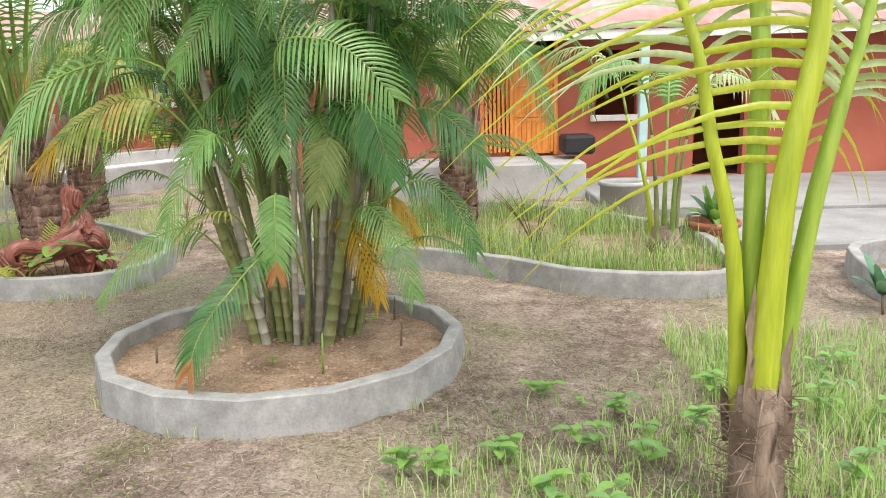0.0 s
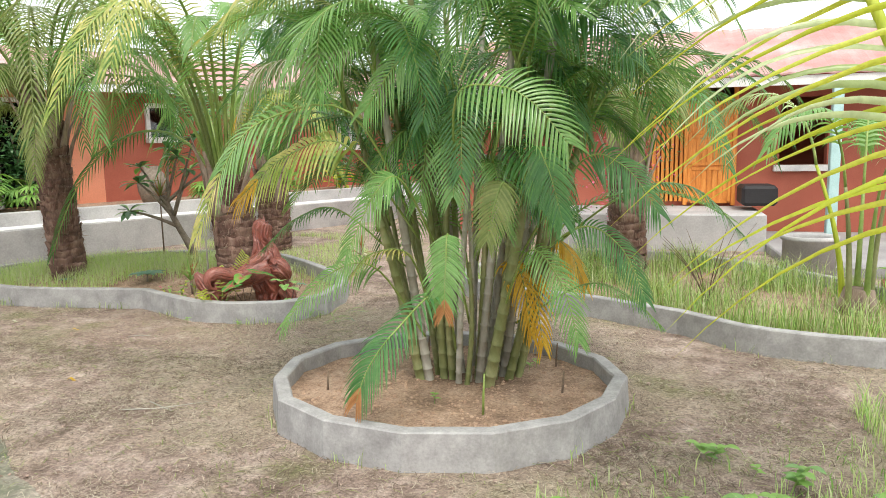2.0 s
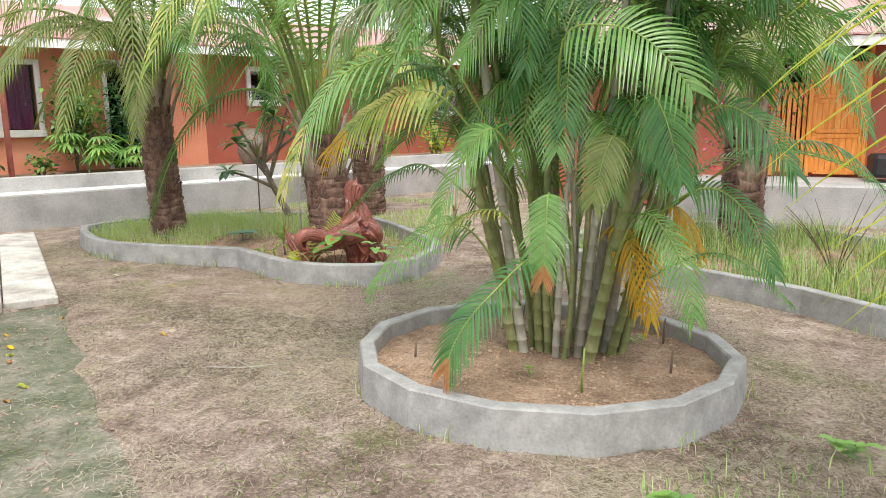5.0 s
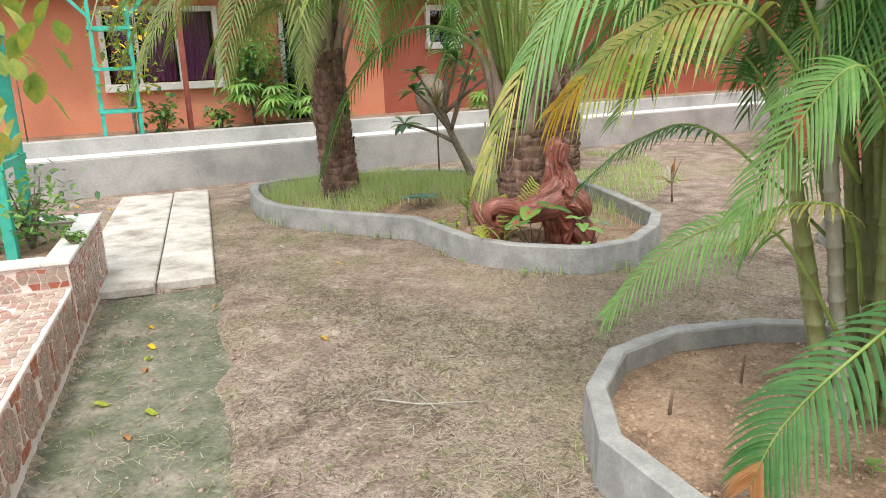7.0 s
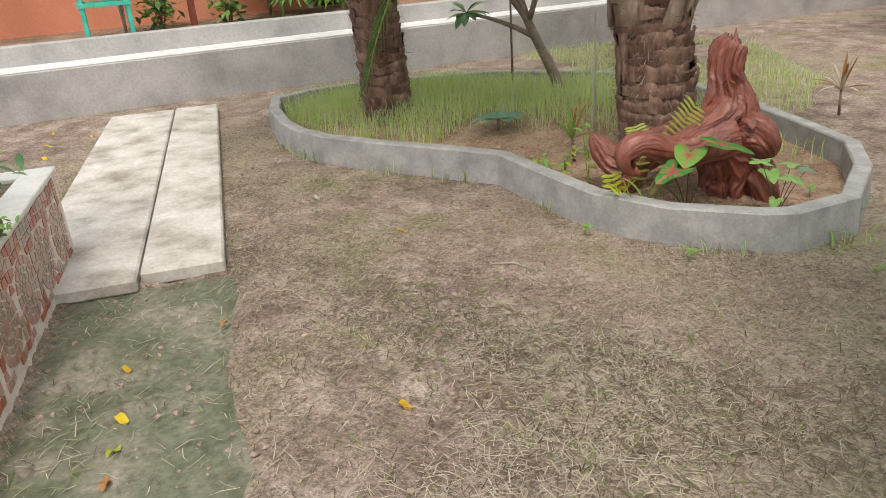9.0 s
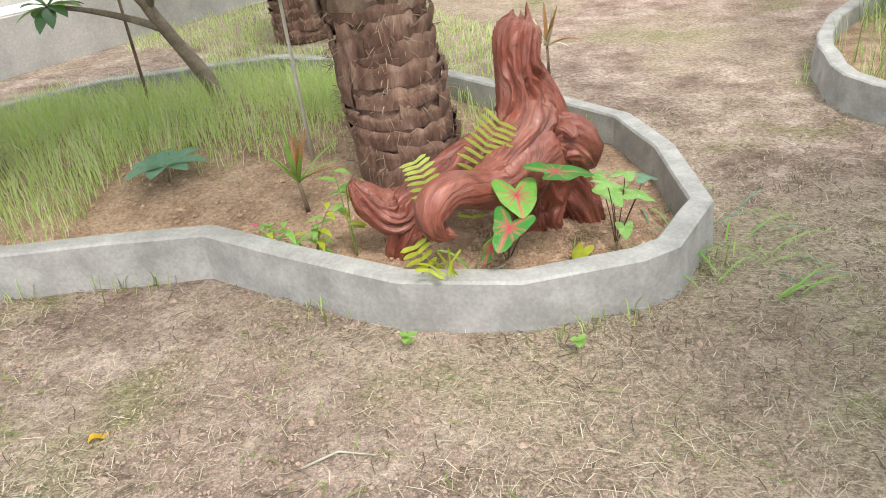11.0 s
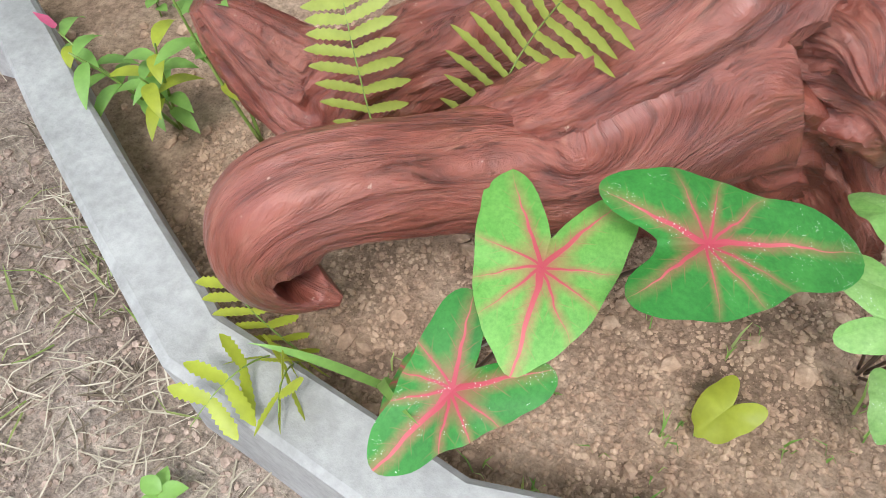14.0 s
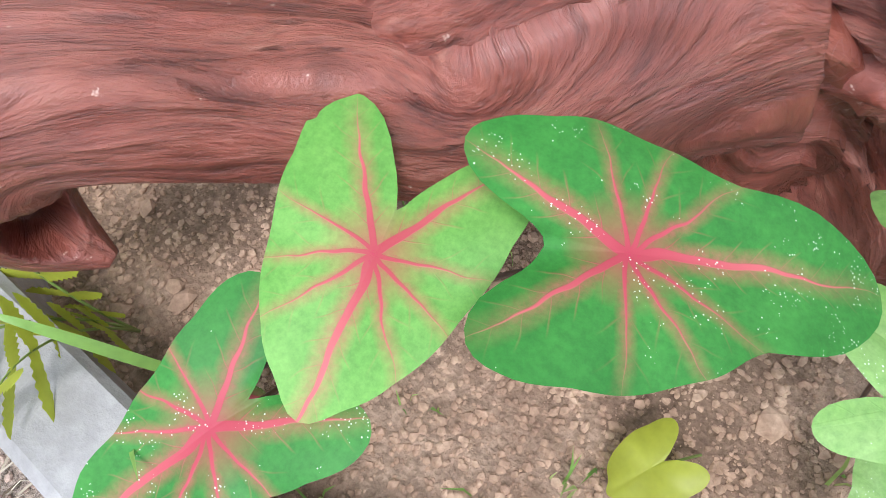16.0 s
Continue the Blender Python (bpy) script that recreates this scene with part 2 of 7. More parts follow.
EARTH = ground_material()
SOIL = soil_material()
CEMENT = surface("kerb_cement", (0.245, 0.243, 0.236), (0.33, 0.328, 0.32), (0.43, 0.428, 0.418), 6.5, 60, 0.85, 0.5, 0.004, None, 0.35)
RAMP = surface("rendered_wall", (0.29, 0.285, 0.28), (0.42, 0.415, 0.405), (0.52, 0.51, 0.50), 1.6, 40, 0.85, 0.4, 0.005, None, 0.35)
WHITEWASH = surface("whitewashed_edge", (0.55, 0.55, 0.53), (0.72, 0.72, 0.70), (0.8, 0.8, 0.78), 6, 60, 0.8, 0.3, 0.003, None, 0.3)
SLAB = surface("path_concrete", (0.27, 0.24, 0.20), (0.54, 0.51, 0.46), (0.70, 0.68, 0.65), 3.4, 40, 0.9, 0.5, 0.005, None, 0.4)
MOSSY = surface("weathered_cement", (0.085, 0.105, 0.055), (0.17, 0.175, 0.12), (0.33, 0.29, 0.24), 4.0, 34, 0.9, 0.9, 0.012, None, 0.85)
SALMON = surface("salmon_plaster", (0.63, 0.235, 0.135), (0.72, 0.285, 0.17), (0.77, 0.345, 0.22), 0.9, 50, 0.85, 0.25, 0.003, None, 0.25)
RUST = surface("rust_red_plaster", (0.33, 0.085, 0.053), (0.40, 0.11, 0.068), (0.46, 0.14, 0.09), 0.9, 50, 0.85, 0.25, 0.003, None, 0.25)
WHITE = surface("white_paint", (0.62, 0.61, 0.58), (0.74, 0.73, 0.70), (0.8, 0.79, 0.77), 5, 60, 0.6, 0.15, 0.002, None, 0.25)
TURQ = surface("turquoise_paint", (0.03, 0.36, 0.27), (0.05, 0.47, 0.36), (0.10, 0.55, 0.44), 7, 60, 0.55, 0.25, 0.002, None, 0.3)
ORANGE = surface("varnished_wood", (0.55, 0.17, 0.025), (0.74, 0.27, 0.045), (0.82, 0.36, 0.08), 3, 30, 0.5, 0.25, 0.003, (6, 6, 0.7), 0.35)
REDWOOD = surface("red_brown_paint", (0.24, 0.06, 0.045), (0.32, 0.09, 0.065), (0.38, 0.12, 0.09), 5, 50, 0.6, 0.2, 0.002, None, 0.3)
ROOF = surface("roof_sheet", (0.36, 0.17, 0.15), (0.46, 0.26, 0.235), (0.58, 0.40, 0.37), 1.2, 30, 0.6, 0.2, 0.004, None, 0.3)
# indoor shade as a near-black wall colour; the porch box shares it
DARK = surface("room_shade_and_box_black", (0.012, 0.011, 0.012), (0.018, 0.017, 0.018), (0.025, 0.023, 0.025), 4, 40, 0.7, 0.1, 0.002)
CURTAIN = surface("purple_curtain", (0.15, 0.02, 0.11), (0.24, 0.04, 0.17), (0.32, 0.07, 0.23), 4, 40, 0.8, 0.2, 0.003, (14, 14, 0.6), 0.4)
TERRACE = surface("terrace_floor", (0.22, 0.215, 0.21), (0.31, 0.305, 0.30), (0.39, 0.385, 0.375), 1.2, 40, 0.75, 0.3, 0.003, None, 0.35)
TILE_WHITE = surface("pale_tile_shard", (0.40, 0.30, 0.25), (0.52, 0.42, 0.36), (0.62, 0.52, 0.46), 9, 60, 0.3, 0.1, 0.001, None, 0.25)
TILE_RED = surface("red_tile_shard", (0.25, 0.06, 0.035), (0.38, 0.12, 0.07), (0.5, 0.2, 0.13), 9, 60, 0.35, 0.1, 0.001, None, 0.3)
TILE_PINK = surface("pink_tile_shard", (0.32, 0.17, 0.135), (0.43, 0.26, 0.215), (0.52, 0.36, 0.31), 9, 60, 0.35, 0.1, 0.001, None, 0.3)
TILE_DULL = surface("dull_tile_shard", (0.27, 0.19, 0.15), (0.38, 0.285, 0.23), (0.49, 0.395, 0.33), 9, 60, 0.35, 0.1, 0.001, None, 0.3)
GROUT = surface("grout", (0.60, 0.50, 0.45), (0.72, 0.63, 0.58), (0.78, 0.71, 0.66), 8, 60, 0.9, 0.4, 0.003, None, 0.3)
BARK = surface("palm_trunk_bark", (0.075, 0.043, 0.033), (0.18, 0.105, 0.078), (0.33, 0.215, 0.16), 7, 45, 0.92, 0.9, 0.012, (1, 1, 0.35), 0.7)
BOOT = surface("palm_leaf_base", (0.05, 0.024, 0.018), (0.17, 0.095, 0.07), (0.38, 0.26, 0.205), 11, 70, 0.92, 0.8, 0.008, (1, 1, 0.25), 0.6)
DRY = surface("dry_petiole", (0.17, 0.12, 0.09), (0.34, 0.26, 0.20), (0.52, 0.44, 0.36), 8, 60, 0.9, 0.6, 0.006, (1, 1, 0.25), 0.5)
FIBRE = surface("palm_fibre", (0.13, 0.09, 0.065), (0.25, 0.185, 0.135), (0.38, 0.30, 0.23), 12, 90, 0.95, 0.6, 0.004, (1, 1, 0.2), 0.6)
CANE = surface("areca_cane", (0.13, 0.165, 0.05), (0.23, 0.255, 0.10), (0.36, 0.36, 0.19), 6, 40, 0.55, 0.3, 0.003, (1, 1, 0.5), 0.35)
CANE_PALE = surface("grey_cane", (0.27, 0.26, 0.21), (0.40, 0.385, 0.32), (0.52, 0.50, 0.44), 6, 40, 0.6, 0.3, 0.003, (1, 1, 0.5), 0.35)
PETIOLE = surface("green_petiole", (0.15, 0.24, 0.045), (0.22, 0.32, 0.07), (0.30, 0.38, 0.11), 6, 40, 0.45, 0.1, 0.002, None, 0.25)
COCO_STALK = surface("coconut_petiole", (0.28, 0.36, 0.02), (0.38, 0.46, 0.03), (0.49, 0.55, 0.06), 5, 30, 0.38, 0.08, 0.002, (6, 6, 0.5), 0.2)
COCO_GREEN = surface("coconut_green_petiole", (0.19, 0.32, 0.035), (0.27, 0.40, 0.045), (0.36, 0.48, 0.07), 5, 30, 0.38, 0.08, 0.002, (6, 6, 0.5), 0.2)
GREYBARK = surface("grey_brown_bark", (0.13, 0.105, 0.08), (0.22, 0.18, 0.14), (0.32, 0.27, 0.22), 9, 60, 0.9, 0.6, 0.006, None, 0.5)
DEADWOOD = surface("dry_stick", (0.10, 0.07, 0.05), (0.18, 0.13, 0.09), (0.28, 0.21, 0.15), 9, 60, 0.9, 0.5, 0.004, None, 0.5)
DRIFT = wood_red()
LEAF = leafy("areca_leaf", (0.065, 0.205, 0.060), (0.13, 0.30, 0.09), 0.28, 0.38)
LEAF_LIGHT = leafy("areca_leaf_light", (0.17, 0.37, 0.10), (0.27, 0.46, 0.16), 0.27, 0.42)
LEAF_YELLOW = leafy("areca_leaf_yellowing", (0.19, 0.33, 0.06), (0.38, 0.45, 0.10), 0.42, 0.4, (0.62, 0.58, 0.20), 5.0)
LEAF_GOLD = leafy("dying_leaf", (0.62, 0.36, 0.02), (0.70, 0.47, 0.05), 0.5, 0.4)
LEAF_BROWN = leafy("dead_leaf", (0.36, 0.15, 0.045), (0.48, 0.25, 0.10), 0.7, 0.25)
LEAF_PALE = leafy("bleached_leaf", (0.42, 0.42, 0.30), (0.62, 0.60, 0.50), 0.55, 0.3)
LEAF_OLIVE = leafy("palm_frond_olive", (0.17, 0.24, 0.06), (0.30, 0.35, 0.12), 0.42, 0.4)
LEAF_COCO = leafy("coconut_leaflet", (0.44, 0.52, 0.03), (0.60, 0.64, 0.09), 0.35, 0.45)
LEAF_COCO_PALE = leafy("coconut_leaflet_underside", (0.34, 0.45, 0.18), (0.50, 0.58, 0.33), 0.35, 0.35)
GRASS = leafy("grass_blade", (0.44, 0.64, 0.20), (0.64, 0.76, 0.38), 0.5, 0.55)
GRASS_PALE = leafy("pale_grass_blade", (0.48, 0.58, 0.30), (0.66, 0.70, 0.46), 0.55, 0.4)
GRASS_DRY = leafy("cut_straw", (0.35, 0.30, 0.22), (0.60, 0.54, 0.43), 0.8, 0.15)
STRAW_DARK = leafy("rotting_straw", (0.09, 0.068, 0.045), (0.2, 0.155, 0.105), 0.9, 0.1)
WEED = leafy("broad_weed_leaf", (0.18, 0.38, 0.07), (0.30, 0.50, 0.13), 0.45, 0.35)
BLUEGREEN = leafy("blue_green_leaf", (0.10, 0.24, 0.15), (0.17, 0.33, 0.22), 0.4, 0.25)
DARKLEAF = leafy("dark_shrub_leaf", (0.05, 0.14, 0.05), (0.10, 0.23, 0.08), 0.4, 0.25)
VINE = leafy("vine_leaf", (0.15, 0.28, 0.04), (0.28, 0.40, 0.09), 0.45, 0.4, (0.45, 0.42, 0.08), 6)
FERN = leafy("fern_pinna", (0.36, 0.45, 0.07), (0.46, 0.53, 0.12), 0.5, 0.4)
YELLOWGREEN = leafy("yellow_green_leaf", (0.38, 0.46, 0.03), (0.48, 0.53, 0.07), 0.45, 0.4)
BRONZE = leafy("cordyline_leaf", (0.26, 0.10, 0.04), (0.36, 0.20, 0.06), 0.45, 0.3)
PINK = leafy("pink_bract", (0.55, 0.06, 0.18), (0.7, 0.16, 0.30), 0.6, 0.4)
YELLOWFLOWER = leafy("yellow_flower", (0.75, 0.52, 0.01), (0.8, 0.6, 0.03), 0.6, 0.3)
PEBBLE = surface("earth_clod", (0.22, 0.155, 0.12), (0.34, 0.25, 0.20), (0.48, 0.37, 0.30), 20, 80, 0.95, 0.5, 0.003, None, 0.5)
CLOD = surface("bed_clod", (0.31, 0.20, 0.135), (0.45, 0.305, 0.21), (0.60, 0.44, 0.315), 20, 80, 0.95, 0.5, 0.003, None, 0.5)
GLASS, _gn, _gl, _gb = _nodes("window_glass")
_gb.inputs["Base Color"].default_value = (0.9, 0.95, 0.95, 1)
_gb.inputs["Transmission Weight"].default_value, _gb.inputs["Roughness"].default_value = 1.0, 0.02


# ---- building blocks ----
class Geo:
    """Points and faces gathered for one mesh."""

    def __init__(self):
        self.v, self.f = [], []

    def ob(self, name, material, parent=None, label="", smooth=True):
        me = bpy.data.meshes.new(name)
        me.from_pydata(self.v, [], self.f)
        me.materials.append(material)
        if smooth:
            me.polygons.foreach_set("use_smooth", [True] * len(me.polygons))
        me.update()
        o = new(name, me)
        if parent is not None:
            o.parent = parent
        if label:
            o["label"] = label
        return o

    def tube(self, path, radii, sides=8, cap=True, wobble=0.0, seed=0.0):
        """A round limb through the points, its radius at each."""
        path = [Vector(p) for p in path]
        ref = Vector((0.3, 0.2, 1)).normalized()
        base = len(self.v)
        for i, p in enumerate(path):
            t = (path[min(i + 1, len(path) - 1)] - path[max(i - 1, 0)]).normalized()
            if abs(t.dot(ref)) > 0.92:
                ref = Vector((1, 0.1, 0)).normalized()
            a = t.cross(ref).normalized()
            b = t.cross(a)
            ref = (ref * 0.3 - b * 0.7).normalized() if i else -b
            a = t.cross(ref).normalized()
            b = t.cross(a)
            for k in range(sides):
                q = 2 * math.pi * k / sides
                r = radii[i]
                if wobble:
                    r *= 1 + wobble * noise.noise((math.cos(q) * 1.5 + seed, math.sin(q) * 1.5, i * 0.6 + seed))
                self.v.append(tuple(p + a * (math.cos(q) * r) + b * (math.sin(q) * r)))
        for i in range(len(path) - 1):
            for k in range(sides):
                o, k2 = base + i * sides, (k + 1) % sides
                self.f.append((o + k, o + k2, o + sides + k2, o + sides + k))
        if cap:
            self.f.append(tuple(base + k for k in reversed(range(sides))))
            self.f.append(tuple(base + (len(path) - 1) * sides + k for k in range(sides)))

    def box(self, m, sx, sy, sz, bevel=0.0):
        """A box about the pose m, with chamfered edges where asked."""
        b = min(bevel, sx * 0.4, sy * 0.4, sz * 0.4)
        if b <= 0:
            o = len(self.v)
            for x in (-sx / 2, sx / 2):
                for y in (-sy / 2, sy / 2):
                    for z in (-sz / 2, sz / 2):
                        self.v.append(tuple(m @ Vector((x, y, z))))
            for q in ((0, 1, 3, 2), (4, 6, 7, 5), (0, 4, 5, 1), (2, 3, 7, 6), (0, 2, 6, 4), (1, 5, 7, 3)):
                self.f.append(tuple(o + k for k in q))
            return
        bm = bmesh.new()
        bmesh.ops.create_cube(bm, size=1.0, matrix=Matrix.Diagonal((sx, sy, sz, 1)))
        bmesh.ops.bevel(bm, geom=bm.edges[:], offset=b, segments=1, affect="EDGES")
        o = len(self.v)
        bm.verts.index_update()
        for v in bm.verts:
            self.v.append(tuple(m @ v.co))
        for f in bm.faces:
            self.f.append(tuple(o + v.index for v in f.verts))
        bm.free()

    def ribbon(self, pts, widths, across, fold=0.0, up=None):
        """A leaf blade along the points: three points across, folded along its middle, ending in a tip."""
        o = len(self.v)
        n = len(pts)
        for i, p in enumerate(pts):
            w = widths[i]
            if i == n - 1:
                self.v.append(tuple(p))
                break
            lift = (up if up is not None else Vector((0, 0, 1))) * (fold * w)
            self.v.append(tuple(p - across * w + lift))
            self.v.append(tuple(p))
            self.v.append(tuple(p + across * w + lift))
        for i in range(n - 2):
            a = o + 3 * i
            self.f.append((a, a + 1, a + 4, a + 3))
            self.f.append((a + 1, a + 2, a + 5, a + 4))
        a = o + 3 * (n - 2)
        self.f.append((a, a + 1, a + 3))
        self.f.append((a + 1, a + 2, a + 3))


def thing(name, at, label, category, group="", kind=""):
    e = new(name)
    e.location = at
    e.empty_display_size = 0.1
    return tagged(e, label, category, group, kind)


def under(parent, child):
    """Keep child where it is, as a part of parent."""
    child.parent = parent
    child.matrix_parent_inverse = Matrix.Translation(parent.location).inverted() if parent.parent is None else Matrix.Identity(4)
    return child


def part(name, g, material, parent, label="", smooth=True):
    return under(parent, g.ob(name, material, None, label, smooth))


def bez(p, n):
    """n + 1 points on the Bezier curve through the control points p."""
    p = [Vector(q) for q in p]
    out = []
    for i in range(n + 1):
        u, q = i / n, p
        while len(q) > 1:
            q = [a.lerp(b, u) for a, b in zip(q, q[1:])]
        out.append(q[0])
    return out


def frond(parent, ctrl, length, pairs, mat_leaf, mat_stalk, start=0.25, hang=0.35, width=0.016, rng=None, thick=0.012, lift=0.15, angle=(62, 22), name="frond", label="", tip=None, twist=0.0, seg=4, name_part="rachis", passing=False, face=None):
    """A feather leaf: a stalk along the control points with leaflets on both sides that hang by their weight."""
    rng = rng or random
    line = bez(ctrl, 40) if not passing else [Vector(p) for p in smooth_loop(ctrl, 40 // (len(ctrl) - 1), False)]
    line += [line[-1] + (line[-1] - line[-2])] * (41 - len(line))
    stalk = Geo()
    stalk.tube(line[::2], [thick * (1 - 0.82 * i / 20) for i in range(21)], 6)
    blades, tips = Geo(), Geo()
    for k in range(pairs):
        u = start + (1 - start) * (k + 0.5) / pairs
        s = u * 40
        i = min(int(s), 39)
        p = line[i].lerp(line[i + 1], s - i)
        t = (line[i + 1] - line[i]).normalized()
        side = t.cross(Vector(face) if face else Vector((0, 0, 1)))
        side = side.normalized() if side.length > 0.05 else Vector((1, 0, 0))
        if twist:
            side = (Matrix.Rotation(twist * u, 3, t) @ side).normalized()
        nrm = side.cross(t).normalized()
        v = (u - start) / (1 - start)
        size = length * (0.55 + 0.45 * math.sin(min(v * 2.2, 1.57))) * (1.0 - 0.62 * max(v - 0.35, 0) / 0.65)
        a = radians(angle[0] + (angle[1] - angle[0]) * v ** 1.3)
        for sg in (-1, 1):
            L = size * rng.uniform(0.86, 1.08)
            aa = a + rng.uniform(-0.035, 0.035)
            d = (t * math.cos(aa) + side * (sg * math.sin(aa)) + nrm * (lift + rng.uniform(-0.03, 0.03))).normalized()
            across = (t - d * t.dot(d)).normalized()
            across = (Matrix.Rotation(rng.uniform(-0.14, 0.14), 3, d) @ across).normalized()
            h = hang * rng.uniform(0.85, 1.15) * L
            pts, ws = [], []
            for q in range(seg + 1):
                w = q / seg
                pts.append(p + d * (L * w * (1 - 0.25 * hang * w)) - Vector((0, 0, 1)) * (h * w * w))
                ws.append(width * (0.45 + 0.55 * math.sin(math.pi * min(0.15 + w * 0.75, 1))) * (1.0 if w < 0.4 else 1 - 0.72 * (w - 0.4) / 0.6))
            target = tips if tip and v > tip[0] else blades
            target.ribbon(pts, ws, across, 0.35, d.cross(across).normalized())
    f = part(name, blades, mat_leaf, parent, label)
    st = stalk.ob(name_part, mat_stalk)
    st.parent = f
    if tip and tips.v:
        tp = tips.ob("leaf_tip", tip[1], None, "withered tip")
        tp.parent = f
    return f


def inside(poly, x, y):
    c = False
    for (x1, y1), (x2, y2) in zip(poly, poly[1:] + poly[:1]):
        if (y1 > y) != (y2 > y) and x < (x2 - x1) * (y - y1) / (y2 - y1) + x1:
            c = not c
    return c


def edge_distance(poly, x, y):
    best = 9.0
    for (x1, y1), (x2, y2) in zip(poly, poly[1:] + poly[:1]):
        dx, dy = x2 - x1, y2 - y1
        u = max(0, min(1, ((x - x1) * dx + (y - y1) * dy) / (dx * dx + dy * dy)))
        best = min(best, math.hypot(x - x1 - u * dx, y - y1 - u * dy))
    return best


def smooth_loop(pts, per=4, closed=True):
    """Points on a smooth curve through pts."""
    n, out = len(pts), []
    for i in range(n if closed else n - 1):
        p0, p1, p2, p3 = (pts[(i + k) % n] if closed else pts[max(0, min(n - 1, i + k))] for k in (-1, 0, 1, 2))
        for j in range(per):
            u = j / per
            out.append(tuple(0.5 * (2 * b + (c - a) * u + (2 * a - 5 * b + 4 * c - d) * u * u + (3 * b - a - 3 * c + d) * u ** 3) for a, b, c, d in zip(p0, p1, p2, p3)))
    if not closed:
        out.append(tuple(pts[-1]))
    return out


def kerb(name, loop, height, thick, material, label, closed=True, wob=0.004):
    """A low cement edging along the loop (its outer top edge), with worn rounded edges."""
    if closed:
        loop = [tuple(p[k] + (q[k] - p[k]) * u for k in (0, 1)) for p, q in zip(loop, loop[1:] + loop[:1]) for u in (0.0, 0.34, 0.67)]
    n = len(loop)
    g = Geo()
    area = sum(a[0] * b[1] - b[0] * a[1] for a, b in zip(loop, loop[1:] + loop[:1]))
    sg = 1 if area > 0 else -1
    prof = ((0.014, -0.09), (0.012, -0.02), (0.004, height * 0.6), (0.0, height - 0.009), (-0.010, height), (-thick + 0.009, height), (-thick, height - 0.010), (-thick - 0.004, -0.05))
    for i, (x, y) in enumerate(loop):
        a = loop[(i - 1) % n] if closed or i else loop[i]
        b = loop[(i + 1) % n] if closed or i < n - 1 else loop[i]
        t = Vector((b[0] - a[0], b[1] - a[1], 0)).normalized()
        out = Vector((t.y, -t.x, 0)) * sg
        for k, (o, z) in enumerate(prof):
            j = wob * noise.noise((x * 3 + k * 5, y * 3, z * 9))
            g.v.append((x + out.x * (o + j), y + out.y * (o + j), z + (0.5 * j if z > 0 else 0)))
    m = len(prof)
    for i in range(n if closed else n - 1):
        i2 = (i + 1) % n
        for k in range(m - 1):
            g.f.append((i * m + k, i2 * m + k, i2 * m + k + 1, i * m + k + 1) if sg > 0 else (i * m + k + 1, i2 * m + k + 1, i2 * m + k, i * m + k))
    if not closed:
        g.f.append(tuple(range(m)))
        g.f.append(tuple((n - 1) * m + k for k in reversed(range(m))))
    return tagged(g.ob(name, material, None, "", False), label, "kerb", kind="structure")


# ---- the plan ----
RING = [(-0.85 + 1.2 * math.cos(a) * (1 + 0.012 * math.sin(5 * a)), 4.53 + 1.1 * math.sin(a)) for a in [2 * math.pi * (k + 0.3) / 15 for k in range(15)]]
BED_CORNERS = [(-8.05, 7.45), (-7.66, 7.09), (-7.12, 6.74), (-6.77, 6.59), (-6.39, 6.53), (-5.83, 6.57), (-5.32, 6.65), (-4.88, 6.69), (-4.51, 6.50), (-4.19, 6.35), (-3.98, 6.255), (-3.53, 6.22), (-3.09, 6.35), (-2.95, 6.44), (-2.745, 6.81), (-2.785, 7.42), (-2.93, 7.90), (-3.3, 8.3), (-3.85, 8.85), (-4.5, 9.4), (-5.4, 9.75), (-6.64, 9.41), (-6.97, 9.15), (-7.75, 8.45), (-8.02, 7.85)]
BED = BED_CORNERS
BED_R_CORNERS = [(-1.50, 9.25), (-1.63, 8.75), (-1.68, 8.33), (-1.45, 7.9), (-0.9, 7.5), (-0.1, 7.2), (0.30, 6.96), (0.77, 6.68), (1.22, 6.24), (1.66, 6.04), (2.2, 5.93), (2.6, 5.98), (2.85, 6.3), (2.9, 6.9), (2.95, 8.0), (2.2, 9.2), (1.2, 10.2), (0.2, 10.5), (-0.9, 10.2)]
BED_R = smooth_loop(BED_R_CORNERS, 2)


def soil_z(x, y):
    n = noise.noise((x * 1.1, y * 1.1, 0.3)) * 0.03 + noise.noise((x * 6, y * 6, 1.3)) * 0.012 + noise.noise((x * 22, y * 22, 2.3)) * 0.006
    if inside(BED, x, y):
        e = min(max((edge_distance(BED, x, y) - 0.15) / 1.1, 0.0), 1.0)
        return 0.012 + 0.13 * e * e * (3 - 2 * e) + n * (0.3 + 0.5 * e)
    if inside(RING, x, y):
        return 0.075 + n * 0.6
    return 0.05 + n


def ground_z(x, y):
    return noise.noise((x * 0.35, y * 0.35, 4)) * 0.02 + noise.noise((x * 3, y * 3, 1)) * 0.012 + noise.noise((x * 11, y * 11, 7)) * 0.006 - 0.035


def axis_steps(lo, hi, step, far):
    inner = list(np.arange(lo, hi + step / 2, step))
    grow = [step * 1.6 ** k for k in range(1, 22)]
    outer = list(np.cumsum(grow))
    outer = [o for o in outer if o < far] + [far]
    return [lo - o for o in reversed(outer)] + inner + [hi + o for o in outer]


